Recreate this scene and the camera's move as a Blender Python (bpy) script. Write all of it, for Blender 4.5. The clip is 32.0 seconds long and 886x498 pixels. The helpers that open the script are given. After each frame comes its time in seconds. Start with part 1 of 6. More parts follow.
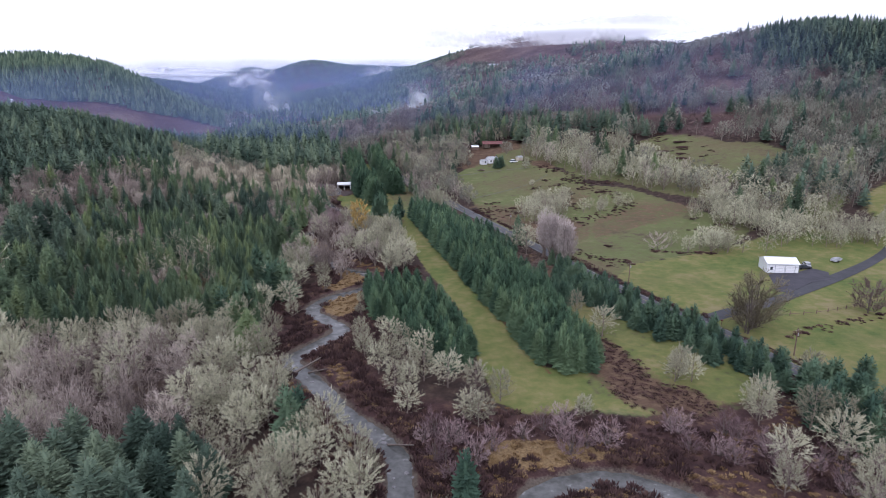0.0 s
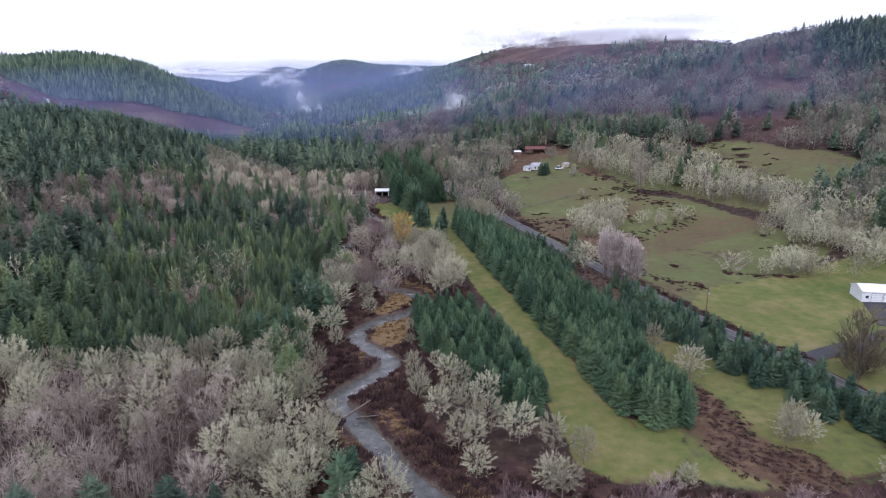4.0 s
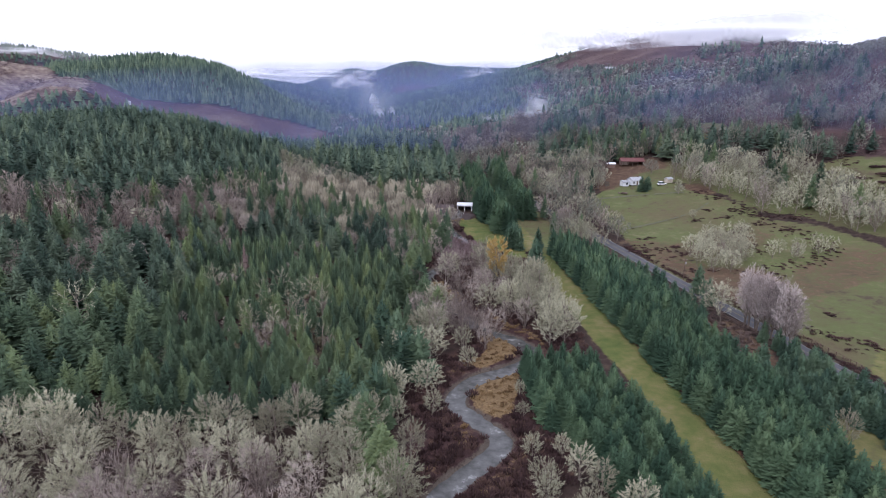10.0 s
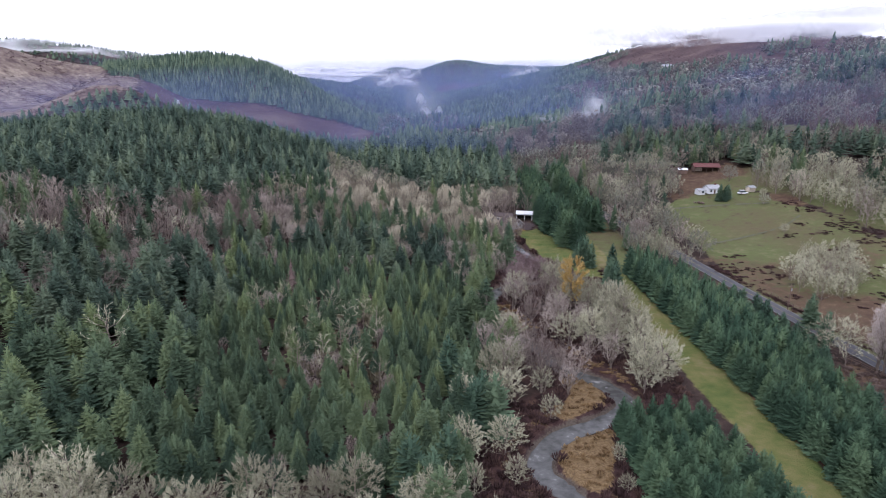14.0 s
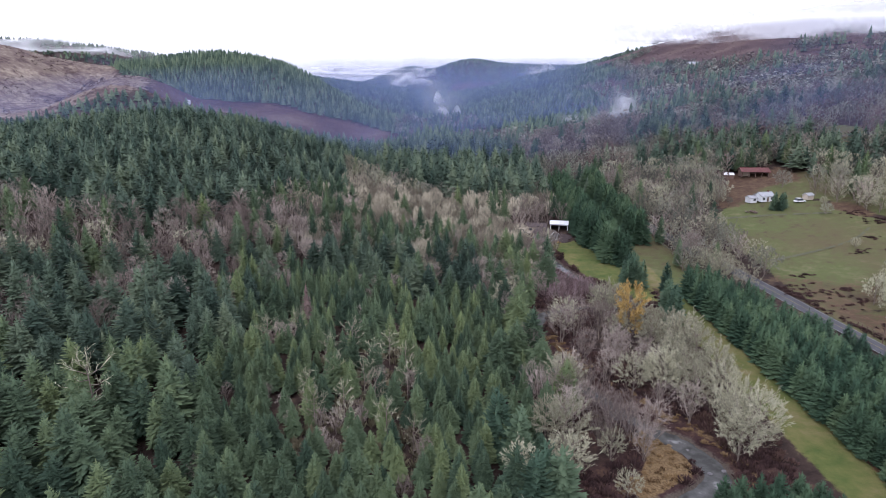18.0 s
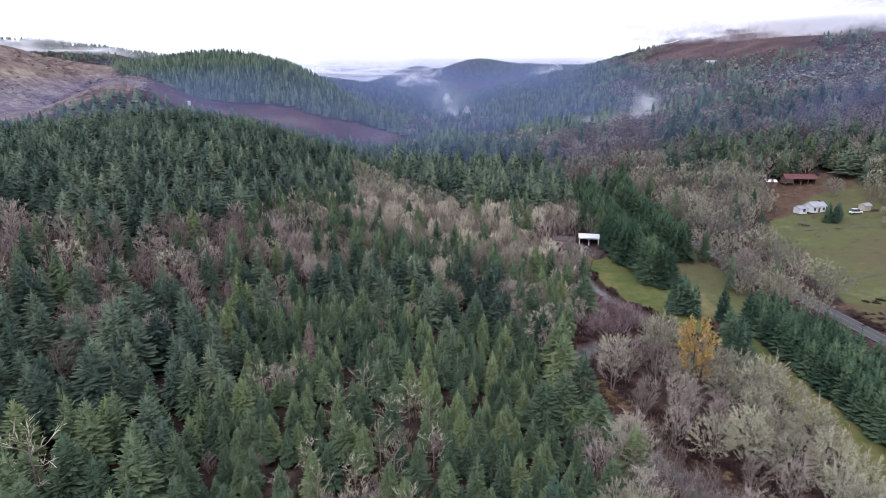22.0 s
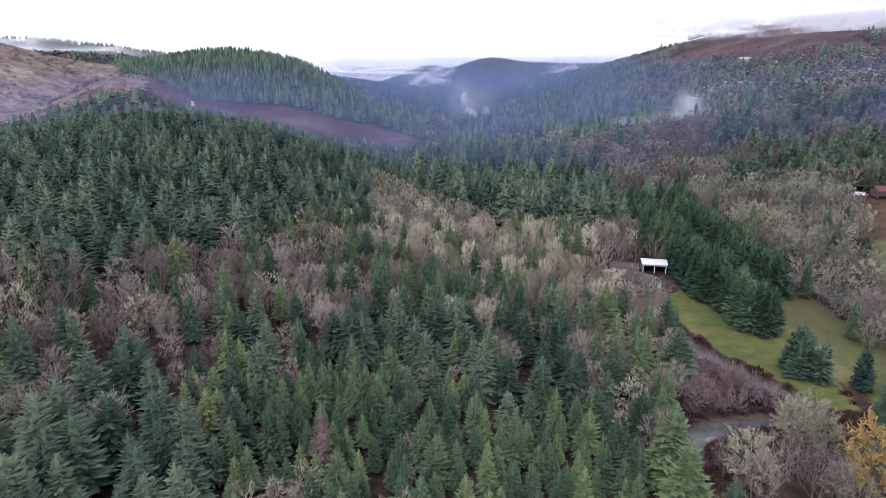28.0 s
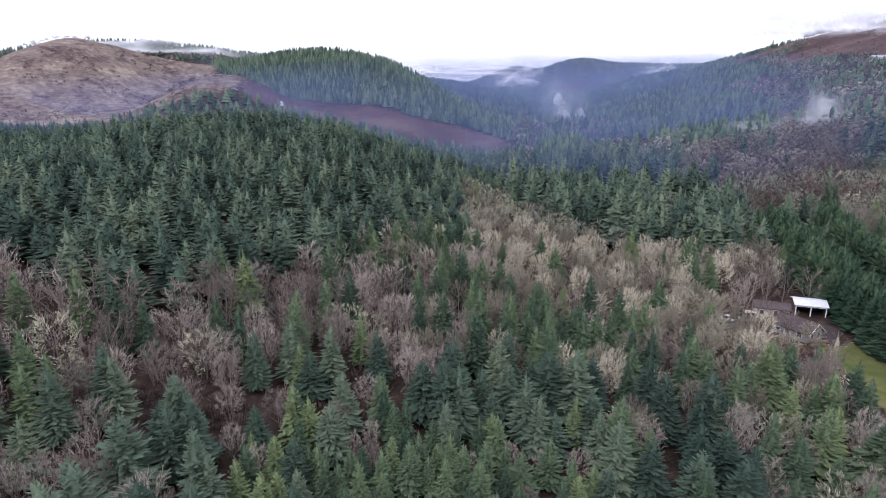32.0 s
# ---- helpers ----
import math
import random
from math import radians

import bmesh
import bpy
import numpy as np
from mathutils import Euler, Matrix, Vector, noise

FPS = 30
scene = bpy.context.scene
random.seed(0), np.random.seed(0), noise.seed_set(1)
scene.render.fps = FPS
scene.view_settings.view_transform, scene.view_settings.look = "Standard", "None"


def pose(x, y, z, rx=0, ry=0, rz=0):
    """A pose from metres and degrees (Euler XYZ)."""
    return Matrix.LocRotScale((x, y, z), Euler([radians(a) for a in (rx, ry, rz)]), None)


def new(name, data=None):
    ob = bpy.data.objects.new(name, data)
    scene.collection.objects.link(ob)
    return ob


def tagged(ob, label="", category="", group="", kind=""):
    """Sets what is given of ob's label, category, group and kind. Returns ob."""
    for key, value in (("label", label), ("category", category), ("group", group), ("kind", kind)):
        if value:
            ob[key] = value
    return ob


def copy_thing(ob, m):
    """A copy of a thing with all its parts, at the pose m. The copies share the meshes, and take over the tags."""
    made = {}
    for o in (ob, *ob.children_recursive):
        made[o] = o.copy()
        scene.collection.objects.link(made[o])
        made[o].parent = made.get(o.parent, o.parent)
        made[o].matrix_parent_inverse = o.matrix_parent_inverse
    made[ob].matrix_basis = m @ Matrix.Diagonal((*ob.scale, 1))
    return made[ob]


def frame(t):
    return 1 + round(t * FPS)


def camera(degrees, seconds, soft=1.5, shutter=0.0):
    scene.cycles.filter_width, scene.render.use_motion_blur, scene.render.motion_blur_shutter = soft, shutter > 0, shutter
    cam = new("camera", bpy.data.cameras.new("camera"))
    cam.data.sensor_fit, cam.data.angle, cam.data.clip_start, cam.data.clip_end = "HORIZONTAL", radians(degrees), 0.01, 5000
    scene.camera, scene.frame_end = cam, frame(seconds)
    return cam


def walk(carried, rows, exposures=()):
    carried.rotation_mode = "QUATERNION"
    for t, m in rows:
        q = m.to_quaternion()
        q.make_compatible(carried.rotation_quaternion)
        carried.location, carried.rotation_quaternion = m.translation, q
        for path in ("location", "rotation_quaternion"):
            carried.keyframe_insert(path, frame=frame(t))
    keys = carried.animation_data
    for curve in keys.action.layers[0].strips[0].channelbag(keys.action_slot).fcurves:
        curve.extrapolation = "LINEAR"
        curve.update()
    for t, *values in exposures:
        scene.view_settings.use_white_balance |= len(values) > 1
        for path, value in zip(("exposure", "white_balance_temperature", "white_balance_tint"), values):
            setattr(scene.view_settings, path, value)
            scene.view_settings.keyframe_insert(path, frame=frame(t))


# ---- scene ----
cam = camera(71.85, 32.0, soft=0.8)
# seconds, eye, heading, tilt and lean in degrees
PATH = [
    (0, (-0.00, -0.00, 62.00), -13.654, -15.438, -0.177),
    (0.5, (-0.50, 2.38, 62.14), -12.922, -15.459, -0.131),
    (1, (-1.00, 4.76, 62.29), -12.397, -15.510, -0.097),
    (1.5, (-1.51, 7.15, 62.44), -11.953, -15.484, -0.098),
    (2, (-2.01, 9.56, 62.60), -11.674, -15.473, -0.109),
    (2.5, (-2.51, 11.99, 62.76), -11.446, -15.456, -0.143),
    (4.5, (-4.53, 21.95, 63.51), -10.725, -15.458, 0.144),
    (5, (-5.04, 24.49, 63.70), -9.300, -15.380, 0.194),
    (5.5, (-5.56, 27.05, 63.89), -7.917, -15.363, 0.234),
    (6, (-6.10, 29.62, 64.07), -7.139, -15.277, 0.299),
    (6.5, (-6.66, 32.19, 64.23), -6.688, -15.348, 0.289),
    (7, (-7.23, 34.76, 64.38), -6.313, -15.273, 0.310),
    (7.5, (-7.82, 37.33, 64.50), -5.980, -15.338, 0.280),
    (8, (-8.43, 39.91, 64.60), -5.745, -15.295, 0.310),
    (8.5, (-9.05, 42.50, 64.67), -5.566, -15.360, 0.282),
    (9, (-9.69, 45.11, 64.73), -5.408, -15.351, 0.322),
    (9.5, (-10.35, 47.76, 64.77), -5.211, -15.362, 0.268),
    (10, (-11.02, 50.43, 64.79), -5.151, -15.320, 0.243),
    (10.5, (-11.72, 53.15, 64.81), -4.885, -15.397, 0.211),
    (11, (-12.43, 55.90, 64.81), -4.461, -15.424, 0.200),
    (11.5, (-13.17, 58.69, 64.81), -3.721, -15.413, 0.197),
    (12, (-13.92, 61.52, 64.81), -3.070, -15.423, 0.206),
    (12.5, (-14.70, 64.38, 64.80), -2.328, -15.408, 0.191),
    (13, (-15.48, 67.27, 64.78), -1.950, -15.376, 0.169),
    (13.5, (-16.26, 70.19, 64.77), -1.563, -15.436, 0.157),
    (14, (-17.04, 73.14, 64.75), -1.246, -15.449, 0.177),
    (14.5, (-17.82, 76.10, 64.72), -1.034, -15.451, 0.164),
    (16.5, (-20.74, 88.07, 64.57), -0.403, -15.495, 0.036),
    (17, (-21.41, 91.09, 64.51), -0.249, -15.499, 0.027),
    (17.5, (-22.07, 94.14, 64.46), -0.178, -15.500, -0.004),
    (18, (-22.71, 97.20, 64.40), 0.000, -15.541, -0.026),
    (18.5, (-23.34, 100.29, 64.34), 0.018, -15.494, -0.025),
    (19, (-23.95, 103.40, 64.28), 0.175, -15.521, -0.012),
    (19.5, (-24.57, 106.54, 64.21), 0.212, -15.479, -0.037),
    (20, (-25.18, 109.70, 64.14), 0.281, -15.535, -0.048),
    (20.5, (-25.78, 112.87, 64.07), 0.350, -15.490, -0.054),
    (21, (-26.37, 116.05, 64.00), 0.372, -15.509, -0.093),
    (21.5, (-26.96, 119.23, 63.92), 0.457, -15.511, -0.118),
    (22, (-27.55, 122.41, 63.83), 0.524, -15.513, -0.160),
    (22.5, (-28.14, 125.60, 63.75), 0.585, -15.495, -0.167),
    (23, (-28.76, 128.79, 63.66), 0.697, -15.479, -0.196),
    (23.5, (-29.40, 131.98, 63.57), 0.737, -15.464, -0.167),
    (24, (-30.07, 135.19, 63.47), 0.794, -15.458, -0.160),
    (24.5, (-30.77, 138.41, 63.37), 0.876, -15.471, -0.131),
    (25, (-31.50, 141.65, 63.27), 0.881, -15.504, -0.118),
    (25.5, (-32.28, 144.91, 63.17), 0.925, -15.479, -0.136),
    (27.5, (-35.64, 158.21, 62.74), 1.238, -15.495, -0.290),
    (28, (-36.51, 161.60, 62.64), 1.525, -15.536, -0.302),
    (28.5, (-37.40, 165.00, 62.54), 2.274, -15.480, -0.285),
    (29, (-38.30, 168.41, 62.44), 3.404, -15.435, -0.251),
    (29.5, (-39.22, 171.81, 62.36), 5.241, -15.397, -0.167),
    (30, (-40.18, 175.18, 62.27), 6.329, -15.405, -0.136),
    (30.5, (-41.19, 178.53, 62.19), 7.088, -15.385, -0.105),
    (31, (-42.23, 181.86, 62.11), 7.753, -15.397, -0.142),
    (31.5, (-43.30, 185.17, 62.04), 8.588, -15.389, -0.166),
    (32, (-44.38, 188.49, 61.97), 9.228, -15.429, -0.251),
]
walk(cam, [(t, Matrix.Translation(eye) @ pose(0, 0, 0, 90 + tilt, 0, turn) @ pose(0, 0, 0, 0, 0, lean))
           for t, eye, turn, tilt, lean in PATH], [(0, 0.35, 5680, 22), (8, 0.35, 5720, 22), (16, 0.38, 5780, 22), (32, 0.38, 5800, 22)])
# ---- end of path ----

# ---- sky and light ----
world = bpy.data.worlds.new("overcast_sky")
scene.world = world
world.use_nodes = True
wn, wl = world.node_tree.nodes, world.node_tree.links
wn.clear()
sky = wn.new("ShaderNodeTexSky")
sky.sky_type, sky.sun_disc = "NISHITA", False
sky.sun_elevation, sky.sun_rotation, sky.air_density, sky.dust_density = radians(38), radians(200), 1.0, 3.0
w_out, w_bg = wn.new("ShaderNodeOutputWorld"), wn.new("ShaderNodeBackground")
w_dim = wn.new("ShaderNodeVectorMath")
w_dim.operation = "SCALE"
w_dim.inputs["Scale"].default_value = 0.10
w_mix, w_noise, w_ramp, w_map = (wn.new("ShaderNodeMix"), wn.new("ShaderNodeTexNoise"), wn.new("ShaderNodeValToRGB"), wn.new("ShaderNodeMapping"))
w_tc = wn.new("ShaderNodeTexCoord")
w_map.inputs["Scale"].default_value = (1.0, 1.0, 2.0)
w_noise.inputs["Scale"].default_value, w_noise.inputs["Detail"].default_value = 3.2, 5.0
w_ramp.color_ramp.elements[0].position, w_ramp.color_ramp.elements[0].color = 0.34, (0.93, 0.95, 0.985, 1)
w_ramp.color_ramp.elements[1].position, w_ramp.color_ramp.elements[1].color = 0.53, (1.0, 1.01, 1.04, 1)
w_mix.data_type = "RGBA"
w_mix.inputs["Factor"].default_value = 0.94
wl.new(w_tc.outputs["Generated"], w_map.inputs["Vector"])
wl.new(w_map.outputs["Vector"], w_noise.inputs["Vector"])
wl.new(w_noise.outputs["Fac"], w_ramp.inputs["Fac"])
wl.new(sky.outputs["Color"], w_dim.inputs[0])
mix_in = [s for s in w_mix.inputs if s.type == "RGBA"]
wl.new(w_dim.outputs["Vector"], mix_in[0])
wl.new(w_ramp.outputs["Color"], mix_in[1])
wl.new(next(s for s in w_mix.outputs if s.type == "RGBA"), w_bg.inputs["Color"])
wl.new(w_bg.outputs["Background"], w_out.inputs["Surface"])
w_bg.inputs["Strength"].default_value = 1.0
sun = new("sun", bpy.data.lights.new("sun", "SUN"))
sun.data.energy, sun.data.angle, sun.data.color = 0.9, radians(30), (1.0, 0.97, 0.93)
sun.matrix_world = Matrix.Translation((0, 0, 300)) @ pose(0, 0, 0, 42, 0, -20)
scene.view_settings.exposure = 0.0


# ---- materials ----
class Nodes:
    """A small writer of node materials."""

    def __init__(self, name, rough=0.9, spec=0.2):
        self.mat = bpy.data.materials.new(name)
        self.mat.use_nodes = True
        self.t = self.mat.node_tree
        self.b = self.t.nodes["Principled BSDF"]
        self.b.inputs["Roughness"].default_value = rough
        self.b.inputs["Specular IOR Level"].default_value = spec

    def add(self, kind, **values):
        n = self.t.nodes.new(kind)
        for k, v in values.items():
            n.inputs[k.replace("_", " ")].default_value = v
        return n

    def link(self, a, b):
        self.t.links.new(a, b)

    def pos(self):
        return self.add("ShaderNodeTexCoord").outputs["Object"]

    def place(self):
        return self.add("ShaderNodeNewGeometry").outputs["Position"]

    def noise(self, scale, detail=4.0, rough=0.6, where=None, stretch=None):
        n = self.add("ShaderNodeTexNoise", Scale=scale, Detail=detail, Roughness=rough)
        where = where or self.place()
        if stretch:
            m = self.add("ShaderNodeMapping", Scale=stretch)
            self.link(where, m.inputs["Vector"])
            where = m.outputs["Vector"]
        self.link(where, n.inputs["Vector"])
        return n.outputs["Fac"]

    def attr(self, name):
        n = self.add("ShaderNodeAttribute")
        n.attribute_name = name
        return n.outputs["Fac"]

    def math(self, op, a, b=0.0, clamp=False):
        n = self.add("ShaderNodeMath")
        n.operation, n.use_clamp = op, clamp
        for i, v in enumerate((a, b)):
            if isinstance(v, (int, float)):
                n.inputs[i].default_value = v
            else:
                self.link(v, n.inputs[i])
        return n.outputs[0]

    def ramp(self, fac, *stops):
        n = self.add("ShaderNodeValToRGB")
        e = n.color_ramp.elements
        while len(e) < len(stops):
            e.new(0.5)
        for el, (p, c) in zip(e, stops):
            el.position, el.color = p, (*c, 1)
        self.link(fac, n.inputs["Fac"])
        return n.outputs["Color"]

    def mix(self, fac, a, b, mode="MIX"):
        n = self.add("ShaderNodeMix")
        n.data_type, n.blend_type = "RGBA", mode
        for key, v in (("Factor", fac), ("A", a), ("B", b)):
            s = n.inputs[key] if key == "Factor" else next(i for i in n.inputs if i.name == key and i.type == "RGBA")
            if isinstance(v, (int, float)):
                s.default_value = v
            elif isinstance(v, tuple):
                s.default_value = (*v, 1)
            else:
                self.link(v, s)
        return next(o for o in n.outputs if o.type == "RGBA")

    def soft(self, fac, lo, hi):
        n = self.add("ShaderNodeMapRange")
        n.interpolation_type = "SMOOTHSTEP"
        n.inputs["From Min"].default_value, n.inputs["From Max"].default_value = lo, hi
        self.link(fac, n.inputs["Value"])
        return n.outputs["Result"]

    def bump(self, fac, dist, strength=0.6):
        n = self.add("ShaderNodeBump", Strength=strength, Distance=dist)
        self.link(fac, n.inputs["Height"])
        self.link(n.outputs["Normal"], self.b.inputs["Normal"])

    def color(self, c):
        if isinstance(c, tuple):
            self.b.inputs["Base Color"].default_value = (*c, 1)
        else:
            self.link(c, self.b.inputs["Base Color"])
        return self


def plain(name, c, rough=0.7, metal=0.0, vary=0.18, scale=1.2, spec=0.3):
    """Paint, metal, timber: one colour with two scales of wear."""
    n = Nodes(name, rough, spec)
    dark, light = tuple(v * (1 - vary) for v in c), tuple(min(1, v * (1 + vary * 0.6)) for v in c)
    base = n.ramp(n.noise(scale, 5), (0.3, dark), (0.7, light))
    fine = n.noise(scale * 14, 3)
    n.color(n.mix(n.math("MULTIPLY", fine, vary), base, tuple(v * 0.55 for v in c)))
    n.b.inputs["Metallic"].default_value = metal
    n.bump(fine, 0.01, 0.3)
    return n.mat


def foliage(name, low, mid, high, grain=4.0, twig=0.22, mean=0.32, tree_vary=0.62):
    """Needles, twigs or leaves: the colour varies from tree to tree and, less, from bough to bough."""
    n = Nodes(name, 0.85, 0.12)
    info = n.add("ShaderNodeObjectInfo").outputs["Random"]
    tree = n.math("FRACT", n.math("ADD", n.attr("tint"), info))
    island = n.add("ShaderNodeNewGeometry").outputs["Random Per Island"]
    f = mean
    for value, share in ((tree, tree_vary), (island, twig), (n.noise(0.028, 2), 0.7), (n.noise(grain, 3), 0.4)):
        f = n.math("ADD", n.math("MULTIPLY", n.math("SUBTRACT", value, 0.5), share), f)
    n.color(n.ramp(f, (0.0, low), (0.4, mid), (0.9, high)))
    return n.mat


M_FIR = foliage("fir_needles", (0.050, 0.084, 0.054), (0.126, 0.178, 0.096), (0.235, 0.285, 0.112), twig=0.16)
# mature firs' darker green, with some distance haze mixed into the colour
M_OLD_HAZE_FIR = foliage("mature_hazed_fir_needles", (0.041, 0.068, 0.050), (0.100, 0.143, 0.099), (0.195, 0.240, 0.140), twig=0.16)
M_SPRUCE = foliage("plantation_needles", (0.040, 0.078, 0.047), (0.084, 0.140, 0.077), (0.155, 0.218, 0.106), twig=0.16)
M_PINE = foliage("young_pine_needles", (0.044, 0.082, 0.056), (0.092, 0.148, 0.090), (0.155, 0.212, 0.120), twig=0.16)
M_LICHEN = foliage("lichen_twigs", (0.215, 0.205, 0.142), (0.425, 0.412, 0.288), (0.70, 0.69, 0.50), twig=0.35, tree_vary=0.5)
M_ALDER = foliage("bare_twigs", (0.132, 0.103, 0.090), (0.350, 0.292, 0.254), (0.60, 0.528, 0.44), twig=0.35)
M_BEIGE = foliage("beige_lichen_twigs", (0.18, 0.160, 0.120), (0.435, 0.393, 0.295), (0.75, 0.69, 0.525), twig=0.25, tree_vary=0.9)
M_GREYOAK = foliage("grey_hillside_twigs", (0.095, 0.096, 0.078), (0.225, 0.226, 0.180), (0.42, 0.42, 0.325), twig=0.22, tree_vary=0.8)
# darker copy of the fir needles, shade put into the colour
M_DARKFIR = foliage("shaded_fir_needles", (0.045, 0.074, 0.054), (0.105, 0.150, 0.101), (0.198, 0.242, 0.142), twig=0.16)
M_BRUSH = foliage("bramble_canes", (0.046, 0.028, 0.028), (0.090, 0.054, 0.050), (0.175, 0.112, 0.086))
M_WILLOW = foliage("willow_twigs", (0.14, 0.092, 0.094), (0.27, 0.190, 0.190), (0.45, 0.36, 0.34), twig=0.4)
M_REED = foliage("dry_reeds", (0.14, 0.088, 0.045), (0.27, 0.18, 0.088), (0.38, 0.28, 0.15), twig=0.4)
M_YELLOW = foliage("yellow_maple_leaves", (0.30, 0.20, 0.07), (0.44, 0.30, 0.10), (0.55, 0.43, 0.21))
M_RUST = foliage("rust_twigs", (0.11, 0.080, 0.070), (0.175, 0.128, 0.112), (0.26, 0.20, 0.168))
M_LILAC = foliage("lilac_brown_twigs", (0.105, 0.089, 0.074), (0.200, 0.170, 0.142), (0.34, 0.298, 0.245), twig=0.3)
M_COTTON = foliage("cottonwood_twigs", (0.25, 0.208, 0.192), (0.47, 0.405, 0.370), (0.70, 0.63, 0.57), twig=0.35)
M_MOSS = foliage("mossy_twigs", (0.10, 0.085, 0.055), (0.215, 0.190, 0.120), (0.36, 0.33, 0.22))
M_BARK = plain("bark", (0.17, 0.14, 0.12), 0.95, vary=0.4, scale=3.0)
M_PALEBARK = plain("pale_bark", (0.25, 0.205, 0.17), 0.95, vary=0.35, scale=3.0)


# ---- plan of the land ----
def smooth(a, b, x):
    t = np.clip((x - a) / (b - a), 0, 1)
    return t * t * (3 - 2 * t)


# centre, height, two radii, turn of each hill
HILLS = [
    (-123, 376, 19.1, 45, 87, 0), (-153, 464, 11.8, 76, 45, 0), (-313, 687, 41.8, 45, 53, 20),
    (-532, 795, 80.0, 67, 105, 0), (-295, 862, 62.0, 144, 45, -20), (-116, 1022, 20.5, 120, 45, -30),
    (490, 505, 23.3, 152, 70, 0), (545, 1255, 63.0, 197, 312, 0), (530, 1933, 30.8, 221, 444, 0),
    (-457, 1509, 43.0, 229, 225, 0), (92, 3703, 126.0, 165, 396, 0), (-240, 3850, 82.0, 135, 400, 0),
    (723, 3606, 40.0, 329, 494, 0), (420, 3700, 20, 170, 400, 0), (-830, 1230, 98.0, 250, 90, 37),
]
CREEK = [(96, 24), (84, 40), (70, 52), (62, 62), (54, 72), (48, 77), (41, 78), (33, 76), (25, 67), (16, 68), (13, 80), (14, 91), (11, 100), (7, 107),
         (3, 118), (-1, 128), (-4, 135), (1, 141), (9, 150), (6, 158), (2, 166), (7, 175), (16, 180), (23, 185), (24, 190),
         (21, 197), (15, 203), (10, 213), (4, 226), (0, 243), (5, 259), (15, 265), (27, 266), (33, 271), (28, 281), (22, 294), (18.5, 308), (14, 328), (2, 360)]
ROAD = [(128, -40), (118, 20), (108, 80), (104, 104), (102, 126), (98, 140), (93, 170), (88, 212), (83, 250), (79, 280), (74, 312), (66, 350), (60, 400)]
DRIVE = [(103, 131), (112, 134), (125, 137), (138, 141), (163, 150), (199, 164), (240, 186), (280, 200)]


def spline(points, step):
    """A smooth line through the points, resampled evenly."""
    p = np.array([points[0], *points, points[-1]], float)
    out = []
    for a, b, c, d in zip(p, p[1:], p[2:], p[3:]):
        n = max(2, int(np.linalg.norm(c - b) / step))
        u = np.linspace(0, 1, n, endpoint=False)[:, None]
        out.append(0.5 * (2 * b + (c - a) * u + (2 * a - 5 * b + 4 * c - d) * u**2 + (3 * b - a - 3 * c + d) * u**3))
    return np.concatenate([*out, p[-1:]])


CREEK_LINE, ROAD_LINE, DRIVE_LINE = spline(CREEK, 1.5), spline(ROAD, 4), spline(DRIVE, 3)


def off_line(x, y, line):
    """Distance from a line on the plan."""
    x, y = np.asarray(x, float), np.asarray(y, float)
    best = np.full(x.shape, 1e9)
    for ax, ay in line:
        best = np.minimum(best, (x - ax) ** 2 + (y - ay) ** 2)
    return np.sqrt(best)


def inside(x, y, poly):
    x, y = np.asarray(x, float), np.asarray(y, float)
    hit = np.zeros(x.shape, bool)
    for (ax, ay), (bx, by) in zip(poly, poly[1:] + poly[:1]):
        if ay != by:
            hit ^= ((ay > y) != (by > y)) & (x < (bx - ax) * (y - ay) / (by - ay) + ax)
    return hit


def rise(x, y):
    """Height of the land without the creek's bed."""
    yy = 500 - np.logaddexp(0, (500 - y) / 40) * 40
    r = np.logaddexp(0, (0.16 * (x - 100) + 0.12 * (yy - 300)) / 4) * 4
    r = r - np.maximum(0, r - 75) * 0.8
    z = r + 26 * smooth(-80, -220, x) * (0.5 + 0.5 * smooth(150, 330, y))
    for cx, cy, h, sx, sy, turn in HILLS:
        c, s = math.cos(radians(turn)), math.sin(radians(turn))
        u, v = ((x - cx) * c + (y - cy) * s) / sx, (-(x - cx) * s + (y - cy) * c) / sy
        z = z + h * np.exp(-0.5 * (u * u + v * v))
    return z


def land(x, y):
    x, y = np.asarray(x, float), np.asarray(y, float)
    near = (x > -40) & (x < 110) & (y < 400)
    d = np.full(x.shape, 99.0)
    if near.any():
        d[near] = off_line(x[near], y[near], CREEK_LINE)
    return rise(x, y) - 1.9 * np.exp(-((d / 2.5) ** 4))


PASTURE = [(44, 262), (50.5, 276), (61, 277), (71, 279), (60, 294), (54, 308), (51, 330), (45, 330), (44, 288)]
BARE_CORNER = [(75, 206), (84.5, 203), (84.5, 183), (79, 174), (71.5, 174), (72.5, 190)]
RUSTY = [(60, 106), (60, 114), (63, 122), (66, 134), (72, 136), (73, 123), (74, 112), (72, 105), (80, 96), (78, 90), (69, 87), (60, 97)]
STRIP = [(36, 104), (40, 98), (48, 96), (57, 104), (60, 113), (51.5, 116), (51.5, 200), (50, 274), (50, 420), (44, 420), (43, 296), (41, 212), (42.5, 151), (38, 122)]
HOUSE_LAWN = [(21, 334), (21.5, 322), (22.5, 308), (25.5, 295), (31, 284), (36.5, 271), (41, 268), (44, 288), (45, 330), (36, 326), (32, 338)]
NEAR_GRASS = [(57, 104), (49, 98), (60, 92), (68, 86), (76, 81), (85, 84), (95, 100), (97, 118), (90, 160), (80, 168), (66, 140), (60, 113)]
SHED_FIELD = [(106, 122), (107, 60), (330, 60), (330, 200), (214, 178), (194, 200), (156, 190), (112, 182), (99, 170)]
